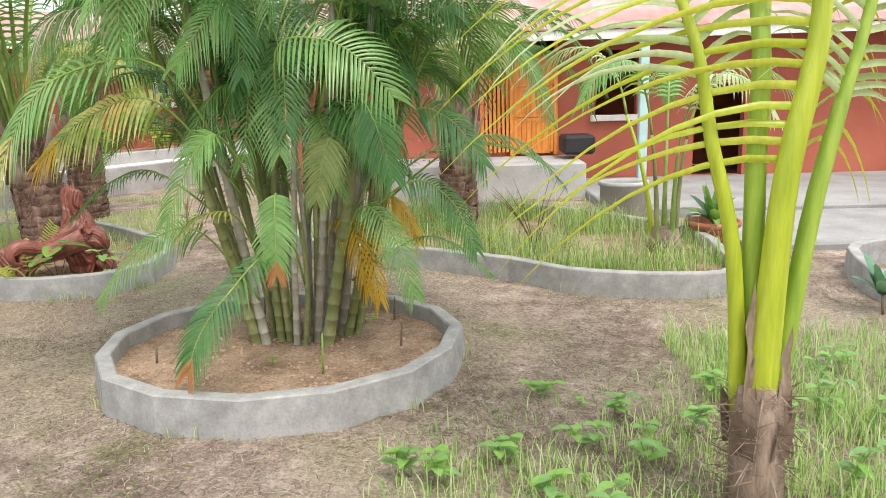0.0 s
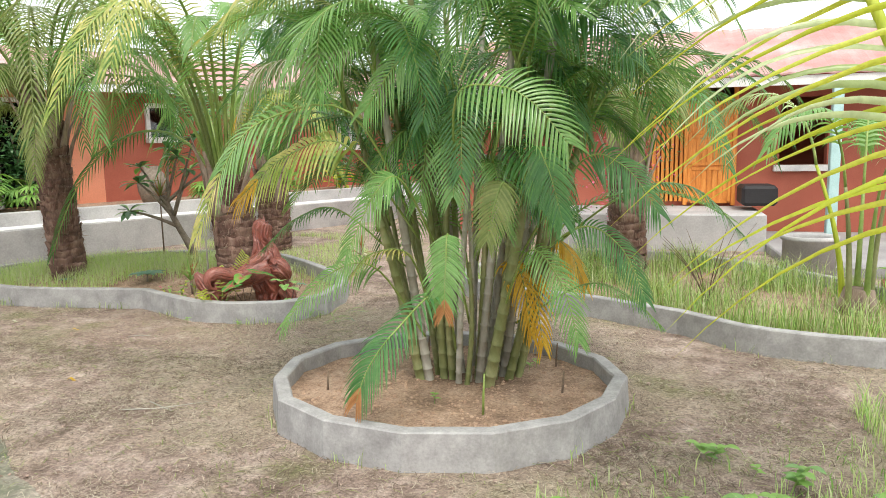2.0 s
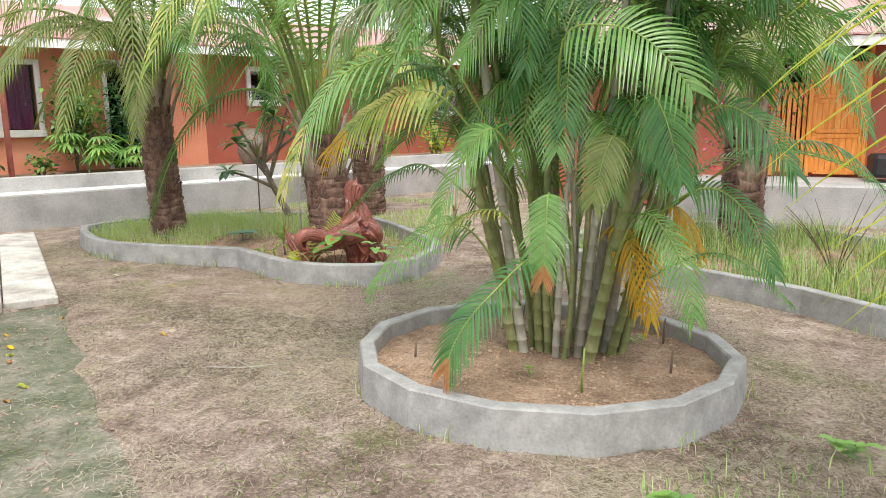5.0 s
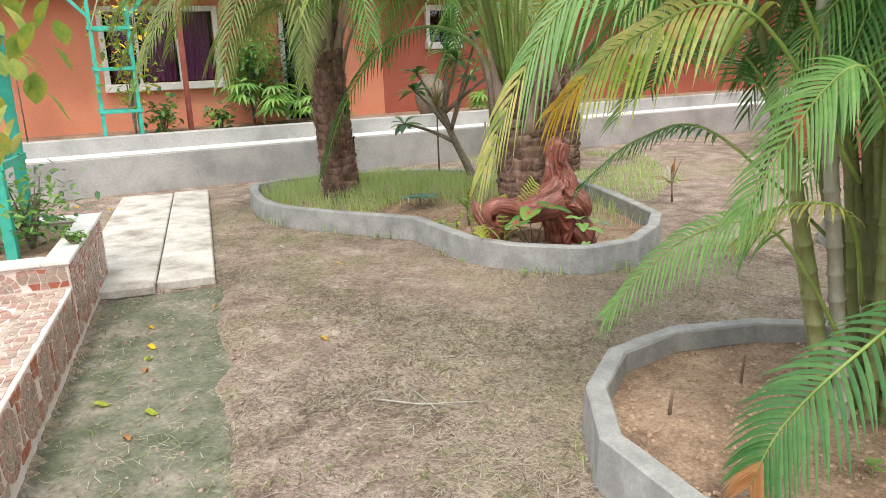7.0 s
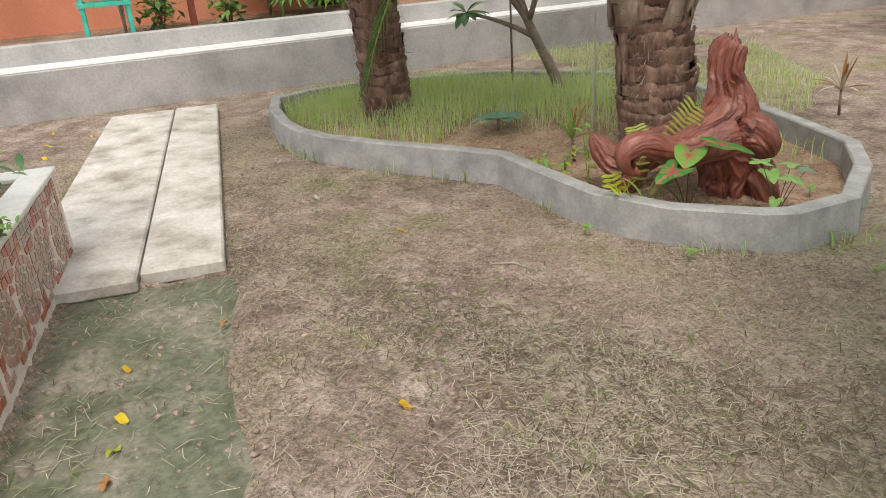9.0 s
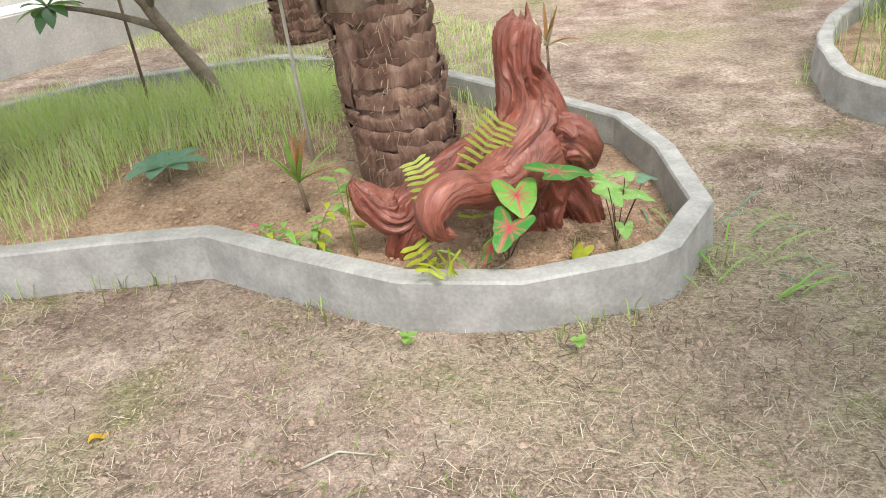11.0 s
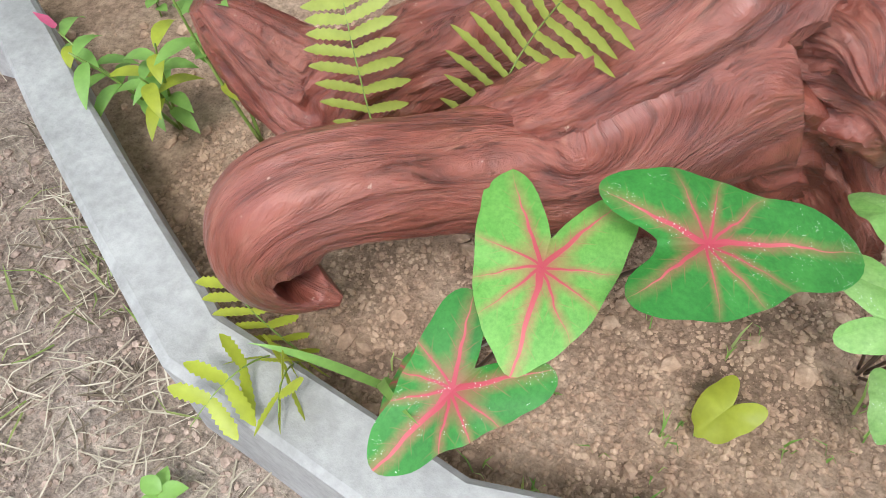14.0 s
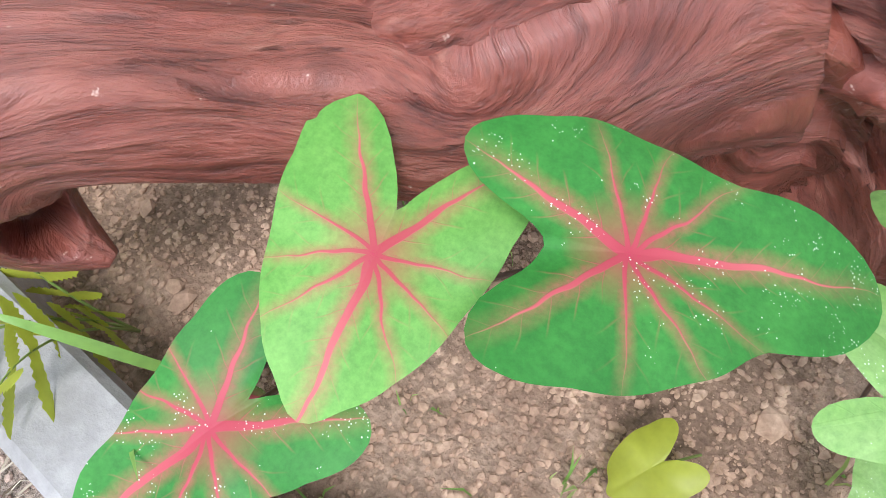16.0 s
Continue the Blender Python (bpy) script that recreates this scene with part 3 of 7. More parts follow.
def build_ground():
    xs, ys = axis_steps(-8.5, 4.2, 0.07, 400.0), axis_steps(0.8, 9.2, 0.07, 400.0)
    g = Geo()
    for y in ys:
        for x in xs:
            near = -9.5 < x < 6 and -1 < y < 11
            along, across = (x + 3.97) * -0.802 + (y - 2.71) * 0.597, (x + 3.97) * 0.597 + (y - 2.71) * 0.802
            if -3.0 < along < 2.4 and 0.05 < across < 1.0:
                # the earth slopes down under the edge of the old path
                w = min(max((across - 0.70 - 0.10 * noise.noise((x * 1.7, y * 1.7, 3.3))) / 0.2, 0.0), 1.0)
                g.v.append((float(x), float(y), -0.09 + (ground_z(x, y) + 0.09) * w))
                continue
            g.v.append((float(x), float(y), ground_z(x, y) if near else -0.035))
    w = len(xs)
    for j in range(len(ys) - 1):
        for i in range(w - 1):
            g.f.append((j * w + i, j * w + i + 1, (j + 1) * w + i + 1, (j + 1) * w + i))
    tagged(g.ob("ground", EARTH), "trodden brown earth strewn with cut dry grass", "ground", kind="structure")


def bed_fill(name, loop, step, label):
    xs = [p[0] for p in loop]
    ys = [p[1] for p in loop]
    x0, y0 = min(xs), min(ys)
    nx, ny = int((max(xs) - x0) / step) + 2, int((max(ys) - y0) / step) + 2
    g, ids = Geo(), {}
    for j in range(ny):
        for i in range(nx):
            if inside(loop, x0 + (i + 0.5) * step, y0 + (j + 0.5) * step):
                q = []
                for a, b in ((i, j), (i + 1, j), (i + 1, j + 1), (i, j + 1)):
                    if (a, b) not in ids:
                        ids[(a, b)] = len(g.v)
                        x, y = x0 + a * step, y0 + b * step
                        g.v.append((x, y, soil_z(x, y)))
                    q.append(ids[(a, b)])
                g.f.append(tuple(q))
    keep = [f for f in g.f if all(edge_distance(loop, g.v[k][0], g.v[k][1]) < 9 and inside(loop, g.v[k][0], g.v[k][1]) for k in f)]
    g.f = keep
    return tagged(g.ob(name, SOIL), label, "soil", kind="structure")


build_ground()
kerb("kerb_ring", RING, 0.185, 0.095, CEMENT, "round grey cement edging of the palm bed")
bed_fill("soil_ring", RING, 0.04, "bare brown soil inside the round palm bed")
kerb("kerb_bed", BED, 0.18, 0.10, CEMENT, "curving grey cement edging of the garden bed")
bed_fill("soil_bed", BED, 0.045, "sandy brown soil of the long garden bed")
kerb("kerb_far_bed", BED_R, 0.18, 0.10, CEMENT, "curving cement edging of the grassy bed")
bed_fill("soil_far_bed", BED_R, 0.09, "soil under the tall grass bed")

# ---- walls, walkway and buildings ----
W0 = Vector((-10.4, 6.6, 0))
ALONG = Vector((0.484, 0.875, 0))
OFF = Vector((-0.875, 0.484, 0))
WALL_TURN = math.degrees(math.atan2(ALONG.y, ALONG.x))


def at_wall(s, off, z):
    return W0 + ALONG * s + OFF * off + Vector((0, 0, z))


def wall_box(g, s0, s1, o0, o1, z0, z1, bevel=0.0):
    c = at_wall((s0 + s1) / 2, (o0 + o1) / 2, (z0 + z1) / 2)
    g.box(pose(*c, 0, 0, WALL_TURN), abs(s1 - s0), abs(o1 - o0), abs(z1 - z0), bevel)


def axis_box(g, x0, x1, y0, y1, z0, z1, bevel=0.0):
    g.box(pose((x0 + x1) / 2, (y0 + y1) / 2, (z0 + z1) / 2), abs(x1 - x0), abs(y1 - y0), abs(z1 - z0), bevel)


def structure(name, g, material, label, category):
    return tagged(g.ob(name, material, None, "", False), label, category, kind="structure")


def build_walkway():
    g = Geo()
    wall_box(g, -4, 17, 0.0, 0.52, -0.1, 0.49, 0.012)
    structure("walkway_wall", g, RAMP, "long low rendered wall carrying the walkway", "wall")
    g = Geo()
    wall_box(g, -4, 17, 0.015, 0.5, 0.49, 0.506, 0.006)
    structure("walkway_edge", g, WHITEWASH, "whitewashed top edge of the walkway wall", "edging")
    g = Geo()
    wall_box(g, -4, 17, 0.5, 0.68, 0.2, 0.725, 0.012)
    structure("bed_wall", g, RAMP, "upper grey rendered wall of the raised bed", "wall")
    g = Geo()
    wall_box(g, -4, 17, 0.68, 2.4, 0.1, 0.66)
    structure("raised_bed_soil", g, SOIL, "dark soil of the raised bed below the house", "soil")


def hole_wall(g, s0, s1, o0, o1, z0, z1, holes, boxer):
    """A wall with rectangular openings right through it; holes are (s0, s1, z0, z1)."""
    cuts = sorted({s0, s1, *[h[0] for h in holes], *[h[1] for h in holes]})
    for a, b in zip(cuts, cuts[1:]):
        spans = sorted((h[2], h[3]) for h in holes if h[0] <= a + 1e-6 and h[1] >= b - 1e-6)
        z = z0
        for lo, hi in spans:
            if lo > z:
                boxer(g, a, b, o0, o1, z, lo)
            z = hi
        if z < z1:
            boxer(g, a, b, o0, o1, z, z1)


def build_left_house():
    holes = [(0.55, 2.25, 1.42, 2.55), (3.45, 4.25, 0.66, 2.6), (6.3, 6.85, 1.95, 2.55), (11.3, 12.0, 1.7, 2.6), (-2.6, -1.7, 0.66, 2.6)]
    g = Geo()
    hole_wall(g, -4, 5.3, 2.4, 2.6, 0.0, 3.05, [h for h in holes if h[0] < 5], wall_box)
    structure("house_wall_salmon", g, SALMON, "salmon painted plaster wall of the long house", "wall")
    g = Geo()
    hole_wall(g, 5.3, 17, 2.4, 2.6, 0.0, 3.05, [h for h in holes if h[0] > 5], wall_box)
    structure("house_wall_red", g, RUST, "rust red plaster wall of the long house", "wall")
    # shell of the rooms; their shade is put into the near-black colour
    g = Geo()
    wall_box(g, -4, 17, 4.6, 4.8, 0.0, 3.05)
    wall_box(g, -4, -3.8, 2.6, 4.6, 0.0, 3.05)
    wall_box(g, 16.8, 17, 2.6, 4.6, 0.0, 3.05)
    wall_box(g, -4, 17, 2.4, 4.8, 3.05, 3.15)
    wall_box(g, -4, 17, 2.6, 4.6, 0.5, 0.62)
    structure("house_inner_walls", g, DARK, "room walls coloured near-black for the shade indoors", "wall")
    # roof: ribbed sheet with an eave over the raised bed
    g = Geo()
    n = 150
    for i in range(n + 1):
        s = -4.3 + 21.6 * i / n
        z = 0.018 if i % 2 else 0.0
        for off, h in ((1.55, 2.95), (3.6, 3.75), (5.4, 2.95)):
            g.v.append(tuple(at_wall(s, off, h + z)))
        for off, h in ((1.55, 2.93), (3.6, 3.73), (5.4, 2.93)):
            g.v.append(tuple(at_wall(s, off, h + z)))
    for i in range(n):
        a, b = i * 6, i * 6 + 6
        for k in (0, 1):
            g.f.append((a + k, b + k, b + k + 1, a + k + 1))
            g.f.append((a + 3 + k, a + 4 + k, b + 4 + k, b + 3 + k))
        g.f.append((a, a + 3, b + 3, b))
    structure("house_roof", g, ROOF, "faded pink ribbed roof of the long house", "roof")
    g = Geo()
    wall_box(g, -4.2, 17.2, 1.56, 1.60, 2.78, 2.93, 0.004)
    structure("fascia", g, WHITE, "white painted fascia board under the roof edge", "trim")


def window_unit(name, s0, s1, z0, z1, mullions, label, curtain=True):
    """A framed window in the long house: frame, sill, mullions, panes and curtains."""
    c = at_wall((s0 + s1) / 2, 2.4, z0)
    w = thing(name, c, label, "window", kind="structure")
    g = Geo()
    wall_box(g, s0 - 0.09, s0, 2.33, 2.5, z0 - 0.09, z1 + 0.09, 0.008)
    wall_box(g, s1, s1 + 0.09, 2.33, 2.5, z0 - 0.09, z1 + 0.09, 0.008)
    wall_box(g, s0, s1, 2.33, 2.5, z1, z1 + 0.09, 0.008)
    part("window_frame", g, WHITE, w, "", False)
    g = Geo()
    wall_box(g, s0 - 0.1, s1 + 0.1, 2.26, 2.42, z0 - 0.13, z0 - 0.002, 0.012)
    part("window_sill", g, WHITE, w, "", False)
    cuts = [s0, *mullions, s1]
    for m in mullions:
        g = Geo()
        wall_box(g, m - 0.025, m + 0.025, 2.36, 2.44, z0, z1, 0.005)
        part("mullion", g, WHITE, w, "", False)
    for a, b in zip(cuts, cuts[1:]):
        g = Geo()
        wall_box(g, a + 0.03, b - 0.03, 2.405, 2.411, z0, z1)
        p = part("pane", g, GLASS, w, "", False)
        p.visible_shadow = False
        if curtain:
            g = Geo()
            n = 36
            for i in range(n + 1):
                s = a + 0.02 + (b - a - 0.04) * (0.12 + 0.8 * i / n)
                o = 2.45 + 0.018 * math.sin(i * 1.3) + 0.01 * math.sin(i * 0.47)
                g.v += [tuple(at_wall(s, o, z0 + 0.02)), tuple(at_wall(s, o, z1 - 0.01))]
            for i in range(n):
                g.f.append((2 * i, 2 * i + 2, 2 * i + 3, 2 * i + 1))
            part("curtain", g, CURTAIN, w, "drawn purple curtain")


def door_frame(name, s0, s1, z0, z1, label):
    d = thing(name, at_wall((s0 + s1) / 2, 2.4, z0), label, "door", kind="structure")
    for a, b in ((s0 - 0.08, s0), (s1, s1 + 0.08)):
        g = Geo()
        wall_box(g, a, b, 2.34, 2.5, z0, z1 + 0.08, 0.006)
        part("jamb", g, WHITE, d, "", False)
    g = Geo()
    wall_box(g, s0, s1, 2.34, 2.5, z1, z1 + 0.08, 0.006)
    part("lintel", g, WHITE, d, "", False)


def trellis(name, base, turn, wx, wy, h, rungs, label, thick=0.05, brace=False):
    """A four-posted wooden plant tower with cross bars on every side."""
    t = thing(name, base, label, "trellis")
    m = Matrix.Translation(base) @ pose(0, 0, 0, 0, 0, turn)
    for x in (-wx / 2, wx / 2):
        for y in (-wy / 2, wy / 2):
            g = Geo()
            g.box(m @ pose(x, y, h / 2), thick, thick, h, 0.004)
            part("post", g, TURQ, t, "", False)
    for z in rungs:
        for y in (-wy / 2, wy / 2):
            g = Geo()
            g.box(m @ pose(0, y + 0.036 * (1 if y > 0 else -1), z), wx + 0.08, 0.022, 0.05, 0.003)
            part("crossbar", g, TURQ, t, "", False)
        for x in (-wx / 2, wx / 2):
            g = Geo()
            g.box(m @ pose(x + 0.036 * (1 if x > 0 else -1), 0, z + 0.01), 0.022, wy + 0.04, 0.05, 0.003)
            part("crossbar", g, TURQ, t, "", False)
    if brace:
        for sg in (-1, 1):
            g = Geo()
            g.box(m @ pose(sg * (wx / 2 + 0.19), -wy / 2, h - 0.02, 0, sg * 42, 0), 0.045, 0.045, 0.62, 0.003)
            part("brace", g, TURQ, t, "", False)
    return t


build_walkway()
build_left_house()
window_unit("window_1", 0.55, 2.25, 1.42, 2.55, (1.02, 1.66), "white framed three-light window with purple curtains")
window_unit("window_2", 6.3, 6.85, 1.95, 2.55, (), "small white framed window in the red wall", False)
window_unit("window_3", 11.3, 12.0, 1.7, 2.6, (11.65,), "white framed window behind the palms", False)
door_frame("door_1", 3.45, 4.25, 0.66, 2.6, "dark doorway with a white painted frame")
door_frame("door_2", -2.6, -1.7, 0.66, 2.6, "open doorway with a white painted frame")
g = Geo()
wall_box(g, -1.62, -1.5, 2.28, 2.36, 0.66, 2.7, 0.006)
tagged(g.ob("door_post", ORANGE, None, "", False), "varnished orange door post beside the opening", "post", kind="structure")
g = Geo()
g.box(pose(*at_wall(1.62, 1.6, 1.78)), 0.07, 0.07, 2.3, 0.006)
tagged(g.ob("veranda_post", REDWOOD, None, "", False), "red-brown painted veranda post in the raised bed", "post", kind="structure")
trellis("garden_trellis", tuple(at_wall(0.58, 0.95, 0.64)), WALL_TURN, 0.5, 0.4, 1.95, (0.42, 1.02, 1.58), "turquoise painted wooden plant tower in the raised bed", 0.05, True)


# the house with the orange gate
def build_right_house():
    g = Geo()
    hole_wall(g, -2.9, 14.0, 13.6, 13.8, 0.0, 2.85, [(0.65, 2.05, 0.62, 2.75), (4.55, 5.45, 0.1, 1.75), (2.75, 3.5, 1.25, 2.4)], axis_box)
    structure("gate_house_wall", g, RUST, "rust red plaster wall of the gate house", "wall")
    g = Geo()
    axis_box(g, -2.9, 14.0, 16.6, 16.8, 0.0, 2.85)
    axis_box(g, -2.9, -2.7, 13.8, 16.6, 0.0, 2.85)
    axis_box(g, 13.8, 14.0, 13.8, 16.6, 0.0, 2.85)
    axis_box(g, -2.7, 13.8, 13.8, 16.6, 2.86, 2.96)
    axis_box(g, 2.2, 2.3, 13.8, 16.6, 0.0, 2.85)
    structure("gate_house_inner_walls", g, RUST, "inner red walls behind the gate", "wall")
    g = Geo()
    n = 140
    for i in range(n + 1):
        x = -3.2 + 17.6 * i / n
        z = 0.02 if i % 2 else 0.0
        for y, h in ((12.75, 2.72), (15.2, 3.75), (17.4, 2.8)):
            g.v.append((x, y, h + z))
        for y, h in ((12.75, 2.69), (15.2, 3.72), (17.4, 2.77)):
            g.v.append((x, y, h + z))
    for i in range(n):
        a, b = i * 6, i * 6 + 6
        for k in (0, 1):
            g.f.append((a + k, b + k, b + k + 1, a + k + 1))
            g.f.append((a + 3 + k, a + 4 + k, b + 4 + k, b + 3 + k))
        g.f.append((a, a + 3, b + 3, b))
    structure("gate_house_roof", g, ROOF, "faded pink ribbed roof of the gate house", "roof")
    g = Geo()
    axis_box(g, -3.1, 14.2, 12.78, 12.82, 2.54, 2.69, 0.004)
    structure("gate_house_fascia", g, WHITE, "white fascia board along the gate house", "trim")
    g = Geo()
    axis_box(g, -1.0, 2.35, 12.0, 13.6, -0.1, 0.54, 0.02)
    structure("porch_step", g, RAMP, "raised grey cement porch before the gate", "porch")
    g = Geo()
    axis_box(g, 2.35, 14.0, 9.9, 13.6, -0.1, 0.10, 0.02)
    axis_box(g, 3.4, 14.0, 7.7, 9.9, -0.1, 0.04, 0.02)
    structure("terrace", g, TERRACE, "grey cement terrace in front of the red wall", "floor")
    g = Geo()
    axis_box(g, 3.35, 3.5, 12.7, 12.85, 0.1, 2.56, 0.012)
    tagged(g.ob("terrace_post", surface("aqua_paint", (0.33, 0.52, 0.50), (0.42, 0.62, 0.60), (0.5, 0.68, 0.66), 4, 50, 0.6, 0.15, 0.002, None, 0.25), None, "", False), "pale aqua painted terrace post", "post", kind="structure")
    g = Geo()
    axis_box(g, 2.66, 3.6, 13.5, 13.62, 1.14, 1.25, 0.01)
    structure("sill", g, WHITE, "white sill under the opening in the red wall", "trim")


def build_gate():
    t = thing("gate", (1.35, 13.5, 0.62), "orange varnished wooden gate with upright slats", "gate")
    for x in (0.68, 1.22, 2.02):
        g = Geo()
        axis_box(g, x - 0.035, x + 0.035, 13.48, 13.58, 0.56, 2.72 if x != 1.22 else 2.4, 0.006)
        part("gate_post", g, ORANGE, t, "", False)
    for z in (0.85, 1.9):
        g = Geo()
        axis_box(g, 0.715, 1.185, 13.55, 13.58, z - 0.04, z + 0.04, 0.004)
        part("rail", g, ORANGE, t, "", False)
    for k in range(6):
        g = Geo()
        x = 0.755 + k * 0.078
        axis_box(g, x - 0.027, x + 0.027, 13.52, 13.545, 0.62, 2.05 + 0.01 * (k % 2), 0.004)
        part("slat", g, ORANGE, t, "", False)
    g = Geo()
    axis_box(g, 1.26, 1.98, 13.53, 13.56, 0.6, 2.36, 0.004)
    leafd = part("door_leaf", g, ORANGE, t, "", False)
    for z0, z1 in ((0.62, 1.2), (1.28, 1.75), (1.83, 2.33)):
        for x in (1.285, 1.955):
            g = Geo()
            axis_box(g, x - 0.03, x + 0.03, 13.505, 13.528, z0, z1, 0.004)
            under(leafd, g.ob("stile", ORANGE, None, "", False))
        for z in (z0, z1):
            g = Geo()
            axis_box(g, 1.317, 1.923, 13.507, 13.528, z - 0.03, z + 0.03, 0.004)
            under(leafd, g.ob("crosspiece", ORANGE, None, "", False))
        for k in range(7):
            g = Geo()
            x = 1.35 + k * 0.09
            axis_box(g, x - 0.04, x + 0.04, 13.518, 13.529, z0 + 0.03, z1 - 0.03, 0.003)
            under(leafd, g.ob("board", ORANGE, None, "", False))


build_right_house()
build_gate()
# plain walls that close the yard
g = Geo()
axis_box(g, -26, 26, -14.2, -14.0, -0.1, 2.2)
axis_box(g, 14.0, 14.2, -14.0, 13.6, -0.1, 2.2)
axis_box(g, -22, -21.8, -14.0, 8, -0.1, 2.2)
structure("yard_wall", g, RUST, "plain red yard wall", "wall")


# ---- path and mosaic planter ----
PATH_DIR = Vector((-0.802, 0.597, 0))
PATH_OUT = Vector((0.597, 0.802, 0))
PATH_TURN = math.degrees(math.atan2(PATH_DIR.y, PATH_DIR.x))
P0 = Vector((-3.97, 2.71, 0))


def at_path(s, o, z):
    return P0 + PATH_DIR * s + PATH_OUT * o + Vector((0, 0, z))


def path_box(g, s0, s1, o0, o1, z0, z1, bevel=0.0):
    g.box(pose(*at_path((s0 + s1) / 2, (o0 + o1) / 2, (z0 + z1) / 2), 0, 0, PATH_TURN), abs(s1 - s0), abs(o1 - o0), abs(z1 - z0), bevel)


g = Geo()
path_box(g, 2.42, 6.9, 0.40, 0.83, -0.05, 0.035, 0.012)
structure("path_slab", g, SLAB, "pale worn concrete path slab", "path")
g = Geo()
path_box(g, 2.36, 6.9, -0.25, 0.385, -0.05, 0.028, 0.012)
structure("path_slab_inner", g, SLAB, "pale worn concrete path slab beside the planter", "path")
g = Geo()
path_box(g, -3.0, 2.40, 0.0, 0.92, -0.16, -0.05, 0.008)
structure("old_path", g, MOSSY, "weathered grey-green cement path", "path")


def mosaic_panel(parent, place, w, h, rng, fans, joined=False, red=True):
    """Broken tile pieces with gaps between them on a panel; place(u, v, d) gives the point, d metres proud."""
    pieces, fields = [], {}
    for cx, cy, rad in fans:
        # a fan of shards round a centre
        for ring_i, (r0, r1, n) in enumerate(((0.0, 0.05, 1), (0.058, 0.095, 8), (0.105, 0.135, 13), (0.145, 0.195, 15))):
            for k in range(n):
                a0, a1 = 2 * math.pi * k / n + 0.03, 2 * math.pi * (k + 1) / n - 0.03
                s = rad / 0.195
                if n == 1:
                    poly = [(cx + r1 * s * math.cos(q * 0.785), cy + r1 * s * math.sin(q * 0.785)) for q in range(8)]
                else:
                    g0 = 0.004 / max(r0, 0.02)
                    poly = [(cx + r * s * math.cos(q), cy + r * s * math.sin(q)) for r, q in ((r0, a0 + g0), (r1, a0 + g0 * 0.6), (r1, a1 - g0 * 0.6), (r0, a1 - g0))]
                pieces.append((poly, TILE_PINK if ring_i in (0, 3) else TILE_DULL))
    step = 0.058
    nu, nv = int(w / step) + 1, int(h / step) + 1
    knots = {(i, j): ((i + rng.uniform(-0.28, 0.28)) * w / nu, (j + rng.uniform(-0.28, 0.28)) * h / nv) for i in range(nu + 1) for j in range(nv + 1)}
    for j in range(nv):
        for i in range(nu):
            q = [knots[(i, j)], knots[(i + 1, j)], knots[(i + 1, j + 1)], knots[(i, j + 1)]]
            cx, cy = sum(p[0] for p in q) / 4, sum(p[1] for p in q) / 4
            if any(math.hypot(cx - fx, cy - fy) < fr + 0.02 for fx, fy, fr in fans):
                continue
            poly = [(u + (cx - u) * 0.17, v + (cy - v) * 0.17) for u, v in q]
            pieces.append((poly, TILE_RED if red and rng.random() < 0.4 else rng.choice((TILE_PINK, TILE_DULL, TILE_DULL) if red else (TILE_WHITE, TILE_WHITE, TILE_PINK, TILE_DULL))))
    for poly, mat in pieces:
        poly = [(min(max(u, 0.006), w - 0.006), min(max(v, 0.006), h - 0.006)) for u, v in poly]
        if max(p[0] for p in poly) - min(p[0] for p in poly) < 0.01 or max(p[1] for p in poly) - min(p[1] for p in poly) < 0.01:
            continue
        g = fields.setdefault(mat.name, (Geo(), mat))[0] if joined else Geo()
        n, o = len(poly), len(g.v)
        g.v += [tuple(place(u, v, 0.0)) for u, v in poly] + [tuple(place(u, v, 0.005)) for u, v in poly]
        g.f += [tuple(range(o + n, o + 2 * n))] + [(o + k, o + (k + 1) % n, o + n + (k + 1) % n, o + n + k) for k in range(n)]
        if not joined:
            part("tile", g, mat, parent, "", False)
    for g, mat in fields.values():
        tagged(part("tile_field", g, mat, parent, "", False), kind="stuff")


